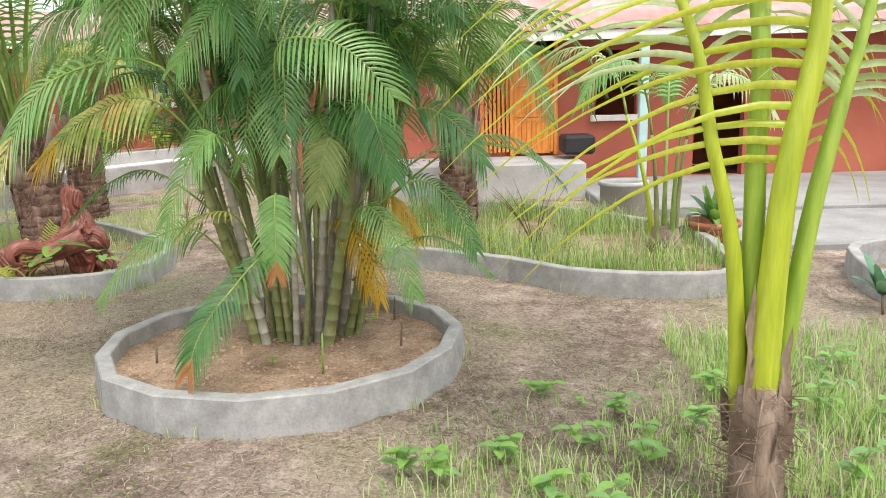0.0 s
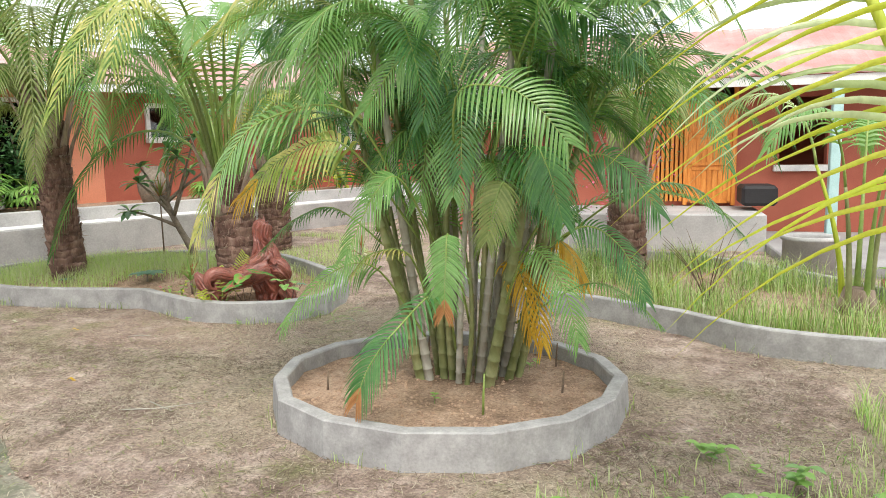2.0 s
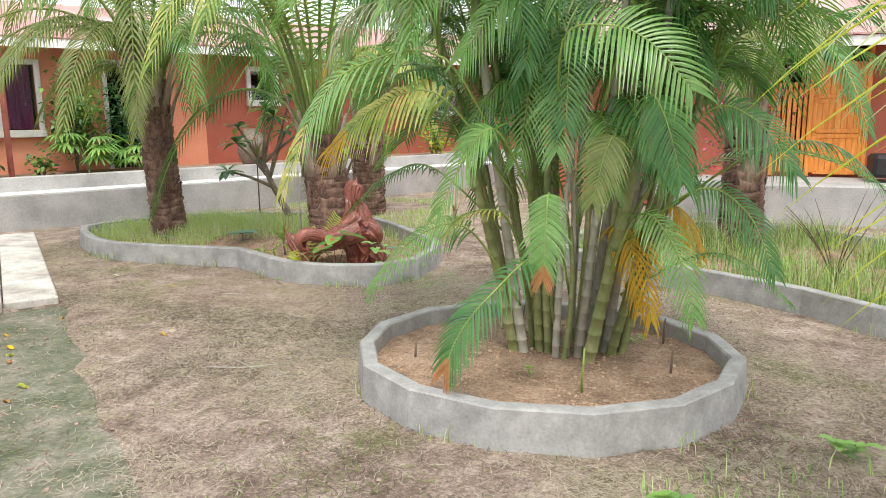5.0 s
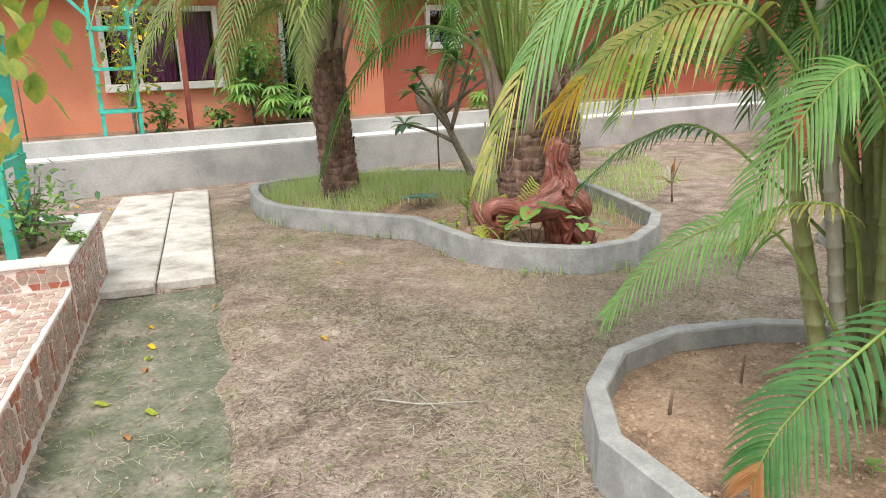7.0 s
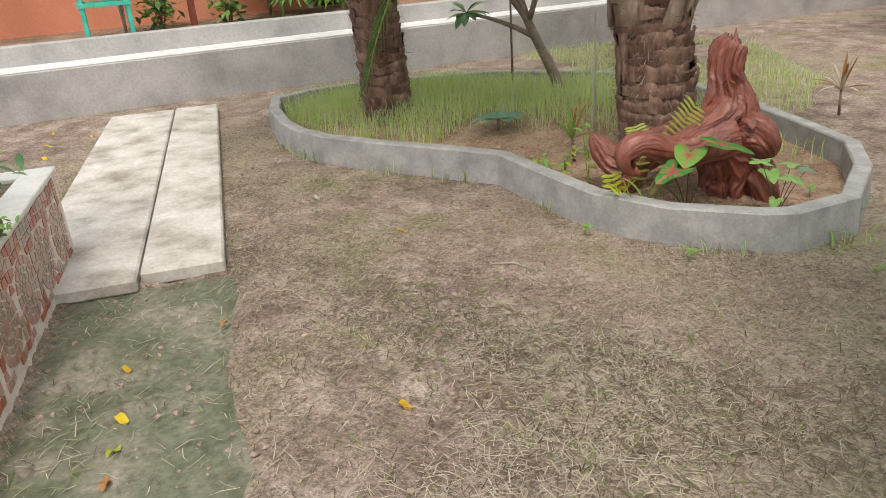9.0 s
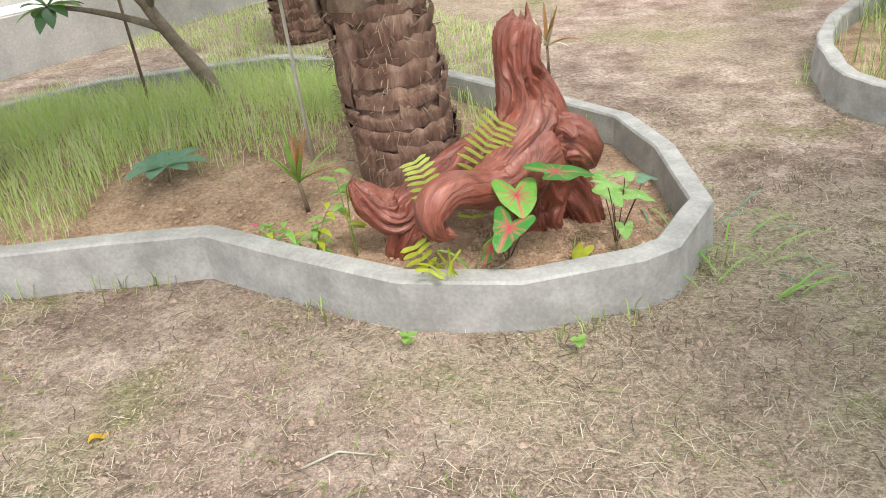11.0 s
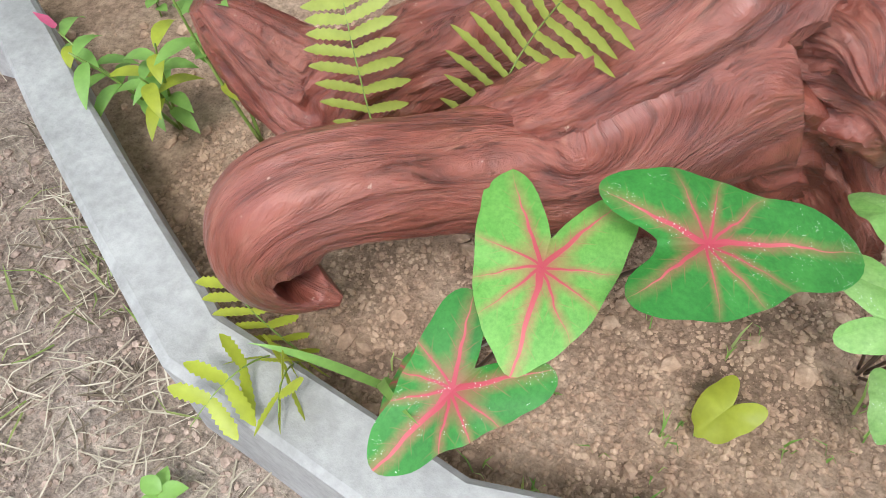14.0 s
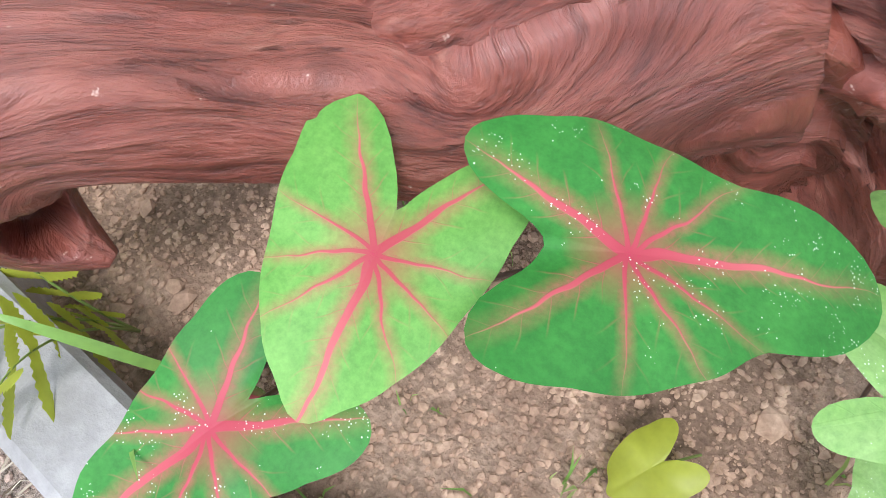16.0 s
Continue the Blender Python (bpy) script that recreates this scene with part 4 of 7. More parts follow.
def build_planter():
    rng = random.Random(5)
    t = thing("mosaic_planter", tuple(at_path(1.5, -0.8, 0)), "stepped garden planter clad in broken pink and white tiles", "planter")
    g = Geo()
    path_box(g, -2.5, 1.42, -2.4, -0.005, -0.05, 0.33, 0.006)
    part("bench", g, GROUT, t, "", False)
    for (a, b, c, d) in ((1.42, 3.0, -0.13, -0.005), (1.42, 1.55, -2.4, -0.13), (2.87, 3.0, -2.4, -0.13), (1.55, 2.87, -2.4, -2.27)):
        g = Geo()
        path_box(g, a, b, c, d, -0.05, 0.48, 0.004)
        part("planter_wall", g, GROUT, t, "", False)
    for (a, b, c, d) in ((1.40, 3.02, -0.15, 0.012), (1.40, 1.57, -2.4, -0.15), (2.85, 3.02, -2.4, -0.15), (1.57, 2.85, -2.4, -2.25)):
        g = Geo()
        path_box(g, a, b, c, d, 0.482, 0.512, 0.006)
        part("coping", g, WHITE, t, "smooth pale coping", False)
    g = Geo()
    path_box(g, 1.55, 2.87, -2.27, -0.13, 0.0, 0.44)
    part("planter_soil", g, SOIL, t, "dark planting soil", False)
    # path side of bench and planter
    mosaic_panel(t, lambda u, v, d: at_path(-0.9 + u, -0.005 + d, v + 0.005), 2.3, 0.32, rng, [(0.2 + 0.38 * k, 0.16, 0.15) for k in range(6)], True)
    mosaic_panel(t, lambda u, v, d: at_path(1.44 + u, -0.005 + d, v + 0.005), 1.5, 0.47, rng, [(0.2 + 0.38 * k, 0.2, 0.16) for k in range(4)])
    # face above the bench
    mosaic_panel(t, lambda u, v, d: at_path(1.42 - d, -0.01 - u, 0.335 + v), 1.3, 0.14, rng, ((0.4, 0.0, 0.13), (0.95, 0.0, 0.13)))
    # bench top
    mosaic_panel(t, lambda u, v, d: at_path(1.40 - v, -0.02 - u, 0.33 + d), 1.3, 2.6, rng, ((0.42, 0.45, 0.2), (0.95, 0.45, 0.2), (0.42, 1.1, 0.2), (0.95, 1.1, 0.2)), True, False)


# ---- fibrous palms ----
def palm_trunk(parent, base, top, r0, r1, rng, ring=0.095, plates=7, fray=1300, single=False):
    """A stout palm trunk: a core, broad dead leaf bases in overlapping rings, frayed fibre."""
    base, top = Vector(base), Vector(top)
    h = (top - base).length
    n = 26
    g = Geo()
    path = [base.lerp(top, k / n) + Vector((noise.noise((k * 0.3, base.x, 0)) * 0.03, noise.noise((k * 0.3, base.x, 5)) * 0.03, 0)) * min(1, k / 6) for k in range(n + 1)]
    rad = [(r0 + (r1 - r0) * k / n) * (1 + 0.22 * max(0, 1 - k / 3) * 0.3) for k in range(n + 1)]
    g.tube(path, [r * 0.93 for r in rad], 20, True, 0.12, base.x)
    trunk = part("trunk", g, BARK, parent)
    rows = int(h / ring)
    plate = Geo()
    for j in range(rows):
        f = (j + 0.2) / rows
        c = base.lerp(top, f)
        r = r0 + (r1 - r0) * f
        turn = rng.uniform(0, 6.28)
        for k in range(plates):
            a = turn + 6.283 * (k + rng.uniform(-0.12, 0.12)) / plates
            half = 3.1416 / plates * rng.uniform(0.8, 1.45)
            hh = ring * rng.uniform(0.6, 1.35)
            tilt = rng.uniform(0.0, 0.022)
            if single:
                plate = Geo()
            slope = rng.uniform(-0.03, 0.03)
            o = len(plate.v)
            cols = 10
            for q in range(cols + 1):
                aa = a - half + 2 * half * q / cols
                rag = rng.uniform(-0.02, 0.012) + slope * (q / cols - 0.5) * 2
                bulge = 0.007 * math.cos((q / cols - 0.5) * 3.0) + 0.0035 * (q % 2)
                for lv, (dz, dr) in enumerate(((-0.01, 0.0), (hh * 0.5, tilt * 0.5 + bulge), (hh * 0.92 + rag, tilt + bulge * 0.7), (hh * 0.90 + rag, tilt - 0.014))):
                    rr = r + dr + rng.uniform(-0.003, 0.003)
                    plate.v.append((c.x + rr * math.cos(aa), c.y + rr * math.sin(aa), c.z + dz + 0.012 * noise.noise((aa * 2, j, 0))))
            for q in range(cols):
                for lv in range(3):
                    a0 = o + q * 4 + lv
                    plate.f.append((a0, a0 + 4, a0 + 5, a0 + 1))
            if single:
                under(trunk, plate.ob("leaf_base", rng.choice((BOOT, BOOT, BARK))))
    if not single:
        tagged(under(trunk, plate.ob("leaf_base_rest", BOOT)), kind="stuff")
    fib = Geo()
    for k in range(fray):
        f = rng.random()
        a = rng.uniform(0, 6.283)
        r = r0 + (r1 - r0) * f + 0.02
        p = base.lerp(top, f) + Vector((math.cos(a) * r, math.sin(a) * r, 0))
        d = Vector((math.cos(a) * rng.uniform(0.1, 0.8), math.sin(a) * rng.uniform(0.1, 0.8), rng.uniform(-1, 0.6))).normalized()
        d = (d + Vector((-math.sin(a), math.cos(a), 0)) * rng.uniform(-0.9, 0.9)).normalized()
        L = rng.uniform(0.02, 0.09)
        w = d.cross(Vector((math.cos(a), math.sin(a), 0.1))).normalized()
        fib.ribbon([p, p + d * L * 0.5 + Vector((math.cos(a), math.sin(a), 0)) * 0.006, p + d * L - Vector((0, 0, 0.01))], [rng.uniform(0.0006, 0.0024)] * 3, w)
    tagged(under(trunk, fib.ob("fibre", FIBRE, None, "frayed brown fibre")), kind="stuff")
    return trunk


def old_petioles(parent, top, r, rng, count, length, mat, spread=0.35, name="old_petiole"):
    """Upright dry leaf stalks that clasp the upper trunk, broad at the foot."""
    for k in range(count):
        a = 6.283 * k / count + rng.uniform(-0.2, 0.2)
        out = Vector((math.cos(a), math.sin(a), 0))
        p = Vector(top) + out * (r * 0.95) - Vector((0, 0, rng.uniform(0.05, 0.85)))
        L = length * rng.uniform(0.6, 1.15)
        q = p + out * (spread * L * rng.uniform(0.5, 1.2)) + Vector((0, 0, L))
        g = Geo()
        side = Vector((-out.y, out.x, 0))
        line = bez([p, p + Vector((0, 0, L * 0.5)) + out * 0.03, q], 6)
        o = len(g.v)
        for i, c in enumerate(line):
            w = 0.095 * (1 - i / 6) ** 1.4 + 0.02
            th = 0.03 * (1 - i / 6) + 0.008
            g.v += [tuple(c - side * w), tuple(c + out * th), tuple(c + side * w), tuple(c - out * th * 0.6)]
        for i in range(6):
            for j in range(4):
                g.f.append((o + 4 * i + j, o + 4 * i + (j + 1) % 4, o + 4 * i + 4 + (j + 1) % 4, o + 4 * i + 4 + j))
        g.f.append((o, o + 3, o + 2, o + 1))
        g.f.append((o + 24, o + 25, o + 26, o + 27))
        part(name, g, mat, parent)


def date_palm(at, label, h, r0, r1, seed, fronds, petioles, lean=(0, 0)):
    """A stout palm: trunk, dry petioles, and the fronds given as (azimuth, rise, reach, drop, material, length)."""
    rng = random.Random(seed)
    x, y = at
    z = soil_z(x, y) - 0.03 if inside(BED, x, y) or inside(BED_R, x, y) else -0.03
    t = thing("palm_tree", (x, y, z), label, "palm tree")
    top = Vector((x + lean[0], y + lean[1], z + h))
    palm_trunk(t, (x, y, z), tuple(top), r0, r1, rng, single=y < 8)
    old_petioles(t, top, r1, rng, petioles, 1.0, DRY)
    fronds = fronds + [(az + 17, rise * 1.05, reach * 1.1, drop * 0.85, mat, L) for az, rise, reach, drop, mat, L in fronds[1::2]]
    for az, rise, reach, drop, mat, L in fronds:
        a = radians(az)
        out = Vector((math.cos(a), math.sin(a), 0))
        p0 = top + out * r1 * 0.6 - Vector((0, 0, 0.1))
        ctrl = [p0, p0 + out * reach * 0.12 + Vector((0, 0, rise)), p0 + out * reach * 0.7 + Vector((0, 0, rise * 1.1)), p0 + out * reach + Vector((0, 0, rise - drop))]
        frond(t, ctrl, L * 1.25, 44, mat, PETIOLE if mat is not LEAF_OLIVE else LEAF_OLIVE, 0.22, 0.6, 0.0105, rng, 0.024, 0.2, (66, 28))
    return t


LEFT_PALM = date_palm((-6.62, 7.58), "stout palm with ringed brown trunk and dry hanging leaf bases", 1.95, 0.205, 0.185, 11,
    [(10, 1.1, 2.2, 1.5, LEAF_OLIVE, 0.46), (48, 1.3, 2.2, 1.2, LEAF_OLIVE, 0.46), (85, 1.3, 2.3, 1.3, LEAF_LIGHT, 0.46), (120, 1.2, 2.2, 1.4, LEAF, 0.46), (155, 1.2, 2.3, 1.5, LEAF_OLIVE, 0.46), (190, 1.2, 2.2, 1.3, LEAF_OLIVE, 0.46), (222, 1.1, 2.1, 1.4, LEAF_OLIVE, 0.44), (255, 1.0, 2.0, 1.5, LEAF_OLIVE, 0.44), (290, 1.0, 2.0, 1.4, LEAF_OLIVE, 0.44), (325, 1.2, 2.1, 1.3, LEAF_LIGHT, 0.46), (350, 1.5, 1.9, 0.9, LEAF_LIGHT, 0.44), (160, 1.7, 1.5, 0.7, LEAF_LIGHT, 0.42), (40, 1.7, 1.5, 0.6, LEAF_LIGHT, 0.42), (265, 1.6, 1.4, 0.7, LEAF_LIGHT, 0.42), (305, 0.5, 1.1, 1.0, LEAF_OLIVE, 0.38), (200, 0.5, 1.1, 1.0, LEAF_OLIVE, 0.38), (345, 2.0, 2.4, 1.3, LEAF_OLIVE, 0.5), (15, 2.1, 2.6, 1.2, LEAF_YELLOW, 0.5), (180, 2.0, 2.3, 1.2, LEAF_OLIVE, 0.5), (275, 1.9, 2.2, 1.5, LEAF_OLIVE, 0.5), (240, 1.8, 2.2, 1.6, LEAF_PALE, 0.46), (310, 1.7, 2.2, 1.7, LEAF_OLIVE, 0.48)], 15, (-0.16, 0.02))
MID_PALM = date_palm((-4.07, 7.45), "stout palm with shaggy brown trunk behind the driftwood", 1.25, 0.26, 0.215, 12,
    [(187, 0.95, 2.15, 1.75, LEAF, 0.38), (60, 1.4, 2.1, 1.2, LEAF, 0.42), (105, 1.5, 2.2, 1.2, LEAF_LIGHT, 0.42), (140, 1.4, 2.2, 1.3, LEAF, 0.42), (165, 1.6, 2.2, 1.2, LEAF_LIGHT, 0.42), (20, 1.4, 1.9, 1.1, LEAF_LIGHT, 0.4), (340, 1.3, 1.6, 1.1, LEAF_YELLOW, 0.4), (245, 1.8, 1.3, 0.7, LEAF_LIGHT, 0.4), (90, 2.0, 1.2, 0.4, LEAF, 0.42), (290, 1.9, 1.2, 0.5, LEAF_LIGHT, 0.4), (215, 1.5, 1.9, 1.0, LEAF, 0.4), (195, 2.3, 2.4, 1.2, LEAF_LIGHT, 0.48), (170, 2.4, 2.5, 1.1, LEAF_OLIVE, 0.5), (265, 2.2, 2.2, 1.4, LEAF_YELLOW, 0.48), (0, 2.2, 2.4, 1.3, LEAF_LIGHT, 0.48), (230, 2.4, 2.2, 1.0, LEAF_OLIVE, 0.5), (320, 2.2, 2.2, 1.2, LEAF_LIGHT, 0.48)], 9, (-0.14, 0.0))
BACK_PALM = date_palm((-5.6, 11.2), "stout palm with ringed trunk beyond the bed", 1.5, 0.27, 0.24, 13,
    [(a, 1.2 + 0.2 * (k % 3), 1.8, 1.2, (LEAF, LEAF_OLIVE, LEAF_LIGHT)[k % 3], 0.42) for k, a in enumerate(range(0, 360, 40))], 10)
FAR_PALM = date_palm((0.28, 9.2), "dark stout palm among the tall grass", 1.5, 0.24, 0.2, 14,
    [(a, 1.1 + 0.3 * (k % 2), 1.7, 1.1, (LEAF, LEAF_OLIVE, LEAF)[k % 3], 0.4) for k, a in enumerate(range(15, 375, 36))], 14)


# ---- the areca clump in the round bed ----
def areca_cane(parent, foot, top, r, mat):
    """A ringed cane with swollen joints."""
    foot, top = Vector(foot), Vector(top)
    n = max(int((top - foot).length / 0.11), 3)
    bend = Vector((noise.noise((foot.x * 9, 0, 1)), noise.noise((foot.y * 9, 3, 1)), 0)) * 0.08
    path, rad = [], []
    for k in range(n):
        for dk, dr in ((0.0, 1.16), (0.06, 1.0), (0.9, 0.96), (0.97, 1.12)):
            f = (k + dk) / n
            path.append(foot.lerp(top, f) + bend * math.sin(f * 3.14))
            rad.append(r * (1 - 0.3 * f) * dr)
    g = Geo()
    g.tube(path, rad, 9)
    return part("cane", g, mat, parent)


def build_areca():
    rng = random.Random(21)
    t = thing("areca_palm", (-0.8, 4.62, 0.06), "dense areca palm clump with ringed green canes", "palm tree")
    crowns = []
    for k in range(24):
        a = 6.283 * k / 24 + rng.uniform(-0.2, 0.2)
        d = rng.uniform(0.12, 0.46)
        fx, fy = -0.80 + 0.98 * d * math.cos(a), 4.95 + 0.62 * d * math.sin(a)
        h = rng.uniform(1.5, 2.9) if d < 0.3 else rng.uniform(1.0, 2.2)
        lean = rng.uniform(0.08, 0.22) * h
        tx, ty = fx + lean * math.cos(a) * 1.25, fy + lean * math.sin(a)
        areca_cane(t, (fx, fy, 0.05), (tx, ty, h), rng.uniform(0.018, 0.030), CANE_PALE if rng.random() < 0.22 else CANE)
        crowns.append((Vector((tx, ty, h)), a, h))
    # stout canes at the front of the clump
    for foot, top, r, mat in (
            ((-0.79, 4.62), (-0.63, 4.35, 1.62), 0.024, CANE_PALE), ((-0.58, 4.60), (-0.22, 4.38, 1.75), 0.042, CANE), ((-1.01, 4.66), (-1.24, 4.35, 2.3), 0.034, CANE_PALE),
            ((-0.47, 4.78), (-0.06, 4.50, 1.55), 0.032, CANE), ((-0.92, 4.72), (-0.95, 4.45, 1.5), 0.030, CANE), ((-1.07, 4.66), (-1.28, 4.42, 1.3), 0.038, CANE),
            ((-0.69, 4.76), (-0.55, 4.45, 1.5), 0.022, CANE), ((-0.42, 4.90), (0.05, 4.60, 1.8), 0.034, CANE), ((-0.85, 4.70), (-0.78, 4.40, 1.7), 0.028, CANE),
            ((-0.66, 4.68), (-0.36, 4.40, 2.4), 0.030, CANE_PALE), ((-0.52, 4.84), (-0.10, 4.45, 2.5), 0.034, CANE_PALE), ((-0.73, 4.60), (-0.68, 4.50, 0.95), 0.020, CANE)):
        areca_cane(t, (*foot, 0.05), top, r, mat)
        crowns.append((Vector(top), math.atan2(top[1] - 4.75, top[0] + 0.75), top[2]))
    for c, a, h in crowns:
        n = 2 if h < 1.7 else 4
        for k in range(n):
            b = a + rng.uniform(-1.3, 1.3)
            if math.sin(b) < -0.3 and h < 1.9:
                b = -b
            out = Vector((math.cos(b), math.sin(b), 0))
            reach = rng.uniform(0.6, 1.2)
            rise = rng.uniform(0.5, 1.1)
            end = c + out * reach + Vector((0, 0, rise * rng.uniform(-0.1, 0.75)))
            end.y = max(end.y, 3.9)
            ctrl = [c - Vector((0, 0, 0.15)), c + Vector((0, 0, rise * 0.7)) + out * 0.08, c + out * reach * 0.6 + Vector((0, 0, rise)), end]
            frond(t, ctrl, rng.uniform(0.36, 0.48), 34, LEAF if rng.random() < 0.65 else LEAF_LIGHT, PETIOLE, 0.24, rng.uniform(0.25, 0.55), 0.0066, rng, 0.010, 0.2, (68, 30), seg=5)
    # erect and arching fronds behind the canes, all the way round
    for k in range(16):
        b = 0.1 + 2.9 * k / 15 + rng.uniform(-0.15, 0.15)
        out = Vector((math.cos(b), 0.8 * math.sin(b), 0))
        foot = Vector((-0.8, 4.85, rng.uniform(0.7, 1.7))) + out * rng.uniform(0.1, 0.3)
        reach = rng.uniform(0.5, 0.85)
        top = rng.uniform(0.45, 0.85)
        ctrl = [foot, foot + out * reach * 0.25 + Vector((0, 0, top)), foot + out * reach * 0.8 + Vector((0, 0, top)), foot + out * reach + Vector((0, 0, rng.uniform(-0.25, 0.25)))]
        frond(t, ctrl, rng.uniform(0.30, 0.38), 30, LEAF, PETIOLE, 0.26, rng.uniform(0.2, 0.5), 0.0078, rng, 0.009, 0.15, (70, 32), seg=5)
    # long fronds that spread over the yard high up
    for k in range(15):
        b = 3.3 - 3.7 * k / 9 + rng.uniform(-0.2, 0.2) if k < 12 else rng.uniform(2.2, 4.4)
        out = Vector((math.cos(b), 0.75 * math.sin(b), 0))
        foot = Vector((-0.8, 4.75, rng.uniform(1.7, 2.5))) + out * 0.25
        reach = rng.uniform(1.0, 1.7)
        top = rng.uniform(0.6, 1.0)
        ctrl = [foot, foot + out * reach * 0.2 + Vector((0, 0, top)), foot + out * reach * 0.75 + Vector((0, 0, top)), foot + out * reach + Vector((0, 0, top - rng.uniform(0.4, 0.8)))]
        frond(t, ctrl, rng.uniform(0.38, 0.5), 38, (LEAF_LIGHT, LEAF, LEAF_YELLOW)[k % 3], PETIOLE, 0.22, rng.uniform(0.35, 0.6), 0.0082, rng, 0.011, 0.15, (68, 30), seg=5)

    def hang(pts, L, mat, pairs=34, tip=None, drop=0.35, label="", width=0.0068, start=0.3, angle=(72, 34), face=None):
        """A frond that passes through the points, foot first; face: the way its upper side looks."""
        frond(t, pts, L, pairs, mat, PETIOLE, start, drop, width, rng, 0.009, 0.12, angle, "frond", label, tip, seg=5, passing=True, face=face)

    front, west, east = (-0.1, -0.9, 0.45), (-0.5, -0.7, 0.5), (0.5, -0.7, 0.5)

    # the fronds round the front of the clump
    hang([(-0.72, 4.35, 1.45), (-0.62, 3.95, 1.98), (-0.36, 3.85, 2.03), (-0.16, 3.82, 1.93), (0.02, 3.8, 1.72)], 0.38, LEAF_LIGHT, 27, None, 0.32, "", 0.0092, 0.26, (82, 36), face=(0.0, -0.75, 0.65))
    hang([(-0.86, 4.5, 0.95), (-0.96, 4.0, 1.50), (-1.09, 3.9, 1.46), (-1.27, 3.85, 1.10)], 0.32, LEAF_LIGHT, 32, None, 0.35, "", 0.0068, 0.36, face=west)
    hang([(-0.80, 4.6, 0.3), (-0.72, 3.95, 0.86), (-0.93, 3.72, 0.68), (-1.07, 3.62, 0.48), (-1.14, 3.58, 0.28)], 0.33, LEAF, 34, (0.82, LEAF_BROWN), 0.4, "", 0.0085, face=west)
    hang([(-0.70, 4.6, 0.5), (-0.68, 4.0, 1.18), (-0.67, 3.85, 1.04), (-0.67, 3.8, 0.78)], 0.22, LEAF_LIGHT, 36, (0.78, LEAF_BROWN), 0.35, "", 0.0065, 0.42, face=front)
    hang([(-0.36, 4.5, 1.2), (-0.21, 4.1, 1.68), (-0.11, 4.0, 1.59), (-0.02, 3.95, 1.30)], 0.30, LEAF, 36, None, 0.5, face=east)
    hang([(-0.38, 4.5, 1.1), (-0.35, 4.05, 1.48), (-0.39, 3.95, 1.42), (-0.44, 3.92, 1.18)], 0.24, LEAF_OLIVE, 30, None, 0.4, face=front)
    hang([(-0.50, 4.6, 0.5), (-0.25, 4.2, 1.07), (-0.04, 4.08, 0.92), (0.07, 4.0, 0.60)], 0.26, LEAF_LIGHT, 30, None, 0.5, face=east)
    hang([(-0.40, 4.7, 0.5), (0.06, 4.5, 0.82), (0.32, 4.4, 0.79), (0.53, 4.35, 0.62)], 0.16, LEAF_LIGHT, 30, None, 0.5)
    hang([(-1.02, 4.6, 0.4), (-1.28, 4.35, 0.92), (-1.58, 4.25, 0.88), (-1.86, 4.15, 0.56)], 0.25, LEAF_LIGHT, 36, None, 0.6, face=west)
    hang([(-1.10, 4.7, 0.8), (-1.58, 4.55, 1.27), (-1.88, 4.5, 1.24), (-2.12, 4.45, 1.04)], 0.26, LEAF, 34, None, 0.5)
    hang([(-0.40, 4.6, 0.9), (0.04, 4.35, 1.59), (0.30, 4.3, 1.58), (0.50, 4.25, 1.32)], 0.30, LEAF, 34, None, 0.5, face=east)
    hang([(-0.40, 4.9, 0.8), (0.29, 4.75, 1.37), (0.71, 4.7, 1.43), (1.00, 4.65, 1.16)], 0.28, LEAF, 36, None, 0.55)
    hang([(-0.42, 4.6, 0.8), (0.03, 4.35, 1.2), (0.29, 4.3, 1.10), (0.44, 4.25, 0.80)], 0.24, LEAF, 30, None, 0.5, face=east)
    hang([(-0.98, 4.6, 0.6), (-1.03, 4.3, 1.02), (-1.24, 4.2, 1.04), (-1.36, 4.15, 0.92)], 0.18, LEAF_YELLOW, 22, None, 0.6, "yellowing frond")
    hang([(-0.85, 4.4, 1.6), (-0.98, 4.25, 2.38), (-1.29, 4.2, 2.52), (-1.73, 4.1, 2.38)], 0.40, LEAF_LIGHT, 38, None, 0.6, face=west)
    hang([(-0.50, 4.4, 1.6), (-0.24, 4.25, 2.38), (0.06, 4.2, 2.45), (0.33, 4.1, 2.18)], 0.38, LEAF, 38, None, 0.55, face=east)
    hang([(-0.74, 4.4, 1.7), (-0.78, 4.15, 2.26), (-0.98, 4.1, 2.23), (-1.20, 4.05, 1.94)], 0.32, LEAF_LIGHT, 34, None, 0.55, face=front)
    hang([(-1.15, 4.6, 1.6), (-1.55, 4.75, 2.25), (-2.05, 4.85, 2.38), (-2.45, 4.95, 2.15)], 0.46, LEAF_LIGHT, 44, None, 0.55)
    hang([(-1.12, 4.7, 1.3), (-1.45, 4.85, 1.85), (-1.95, 5.0, 1.92), (-2.40, 5.1, 1.62)], 0.36, LEAF, 40, None, 0.6)
    hang([(-1.20, 4.5, 2.1), (-1.55, 4.5, 2.62), (-2.05, 4.5, 2.72), (-2.50, 4.5, 2.5)], 0.46, LEAF_YELLOW, 42, None, 0.55, "yellow-green frond")
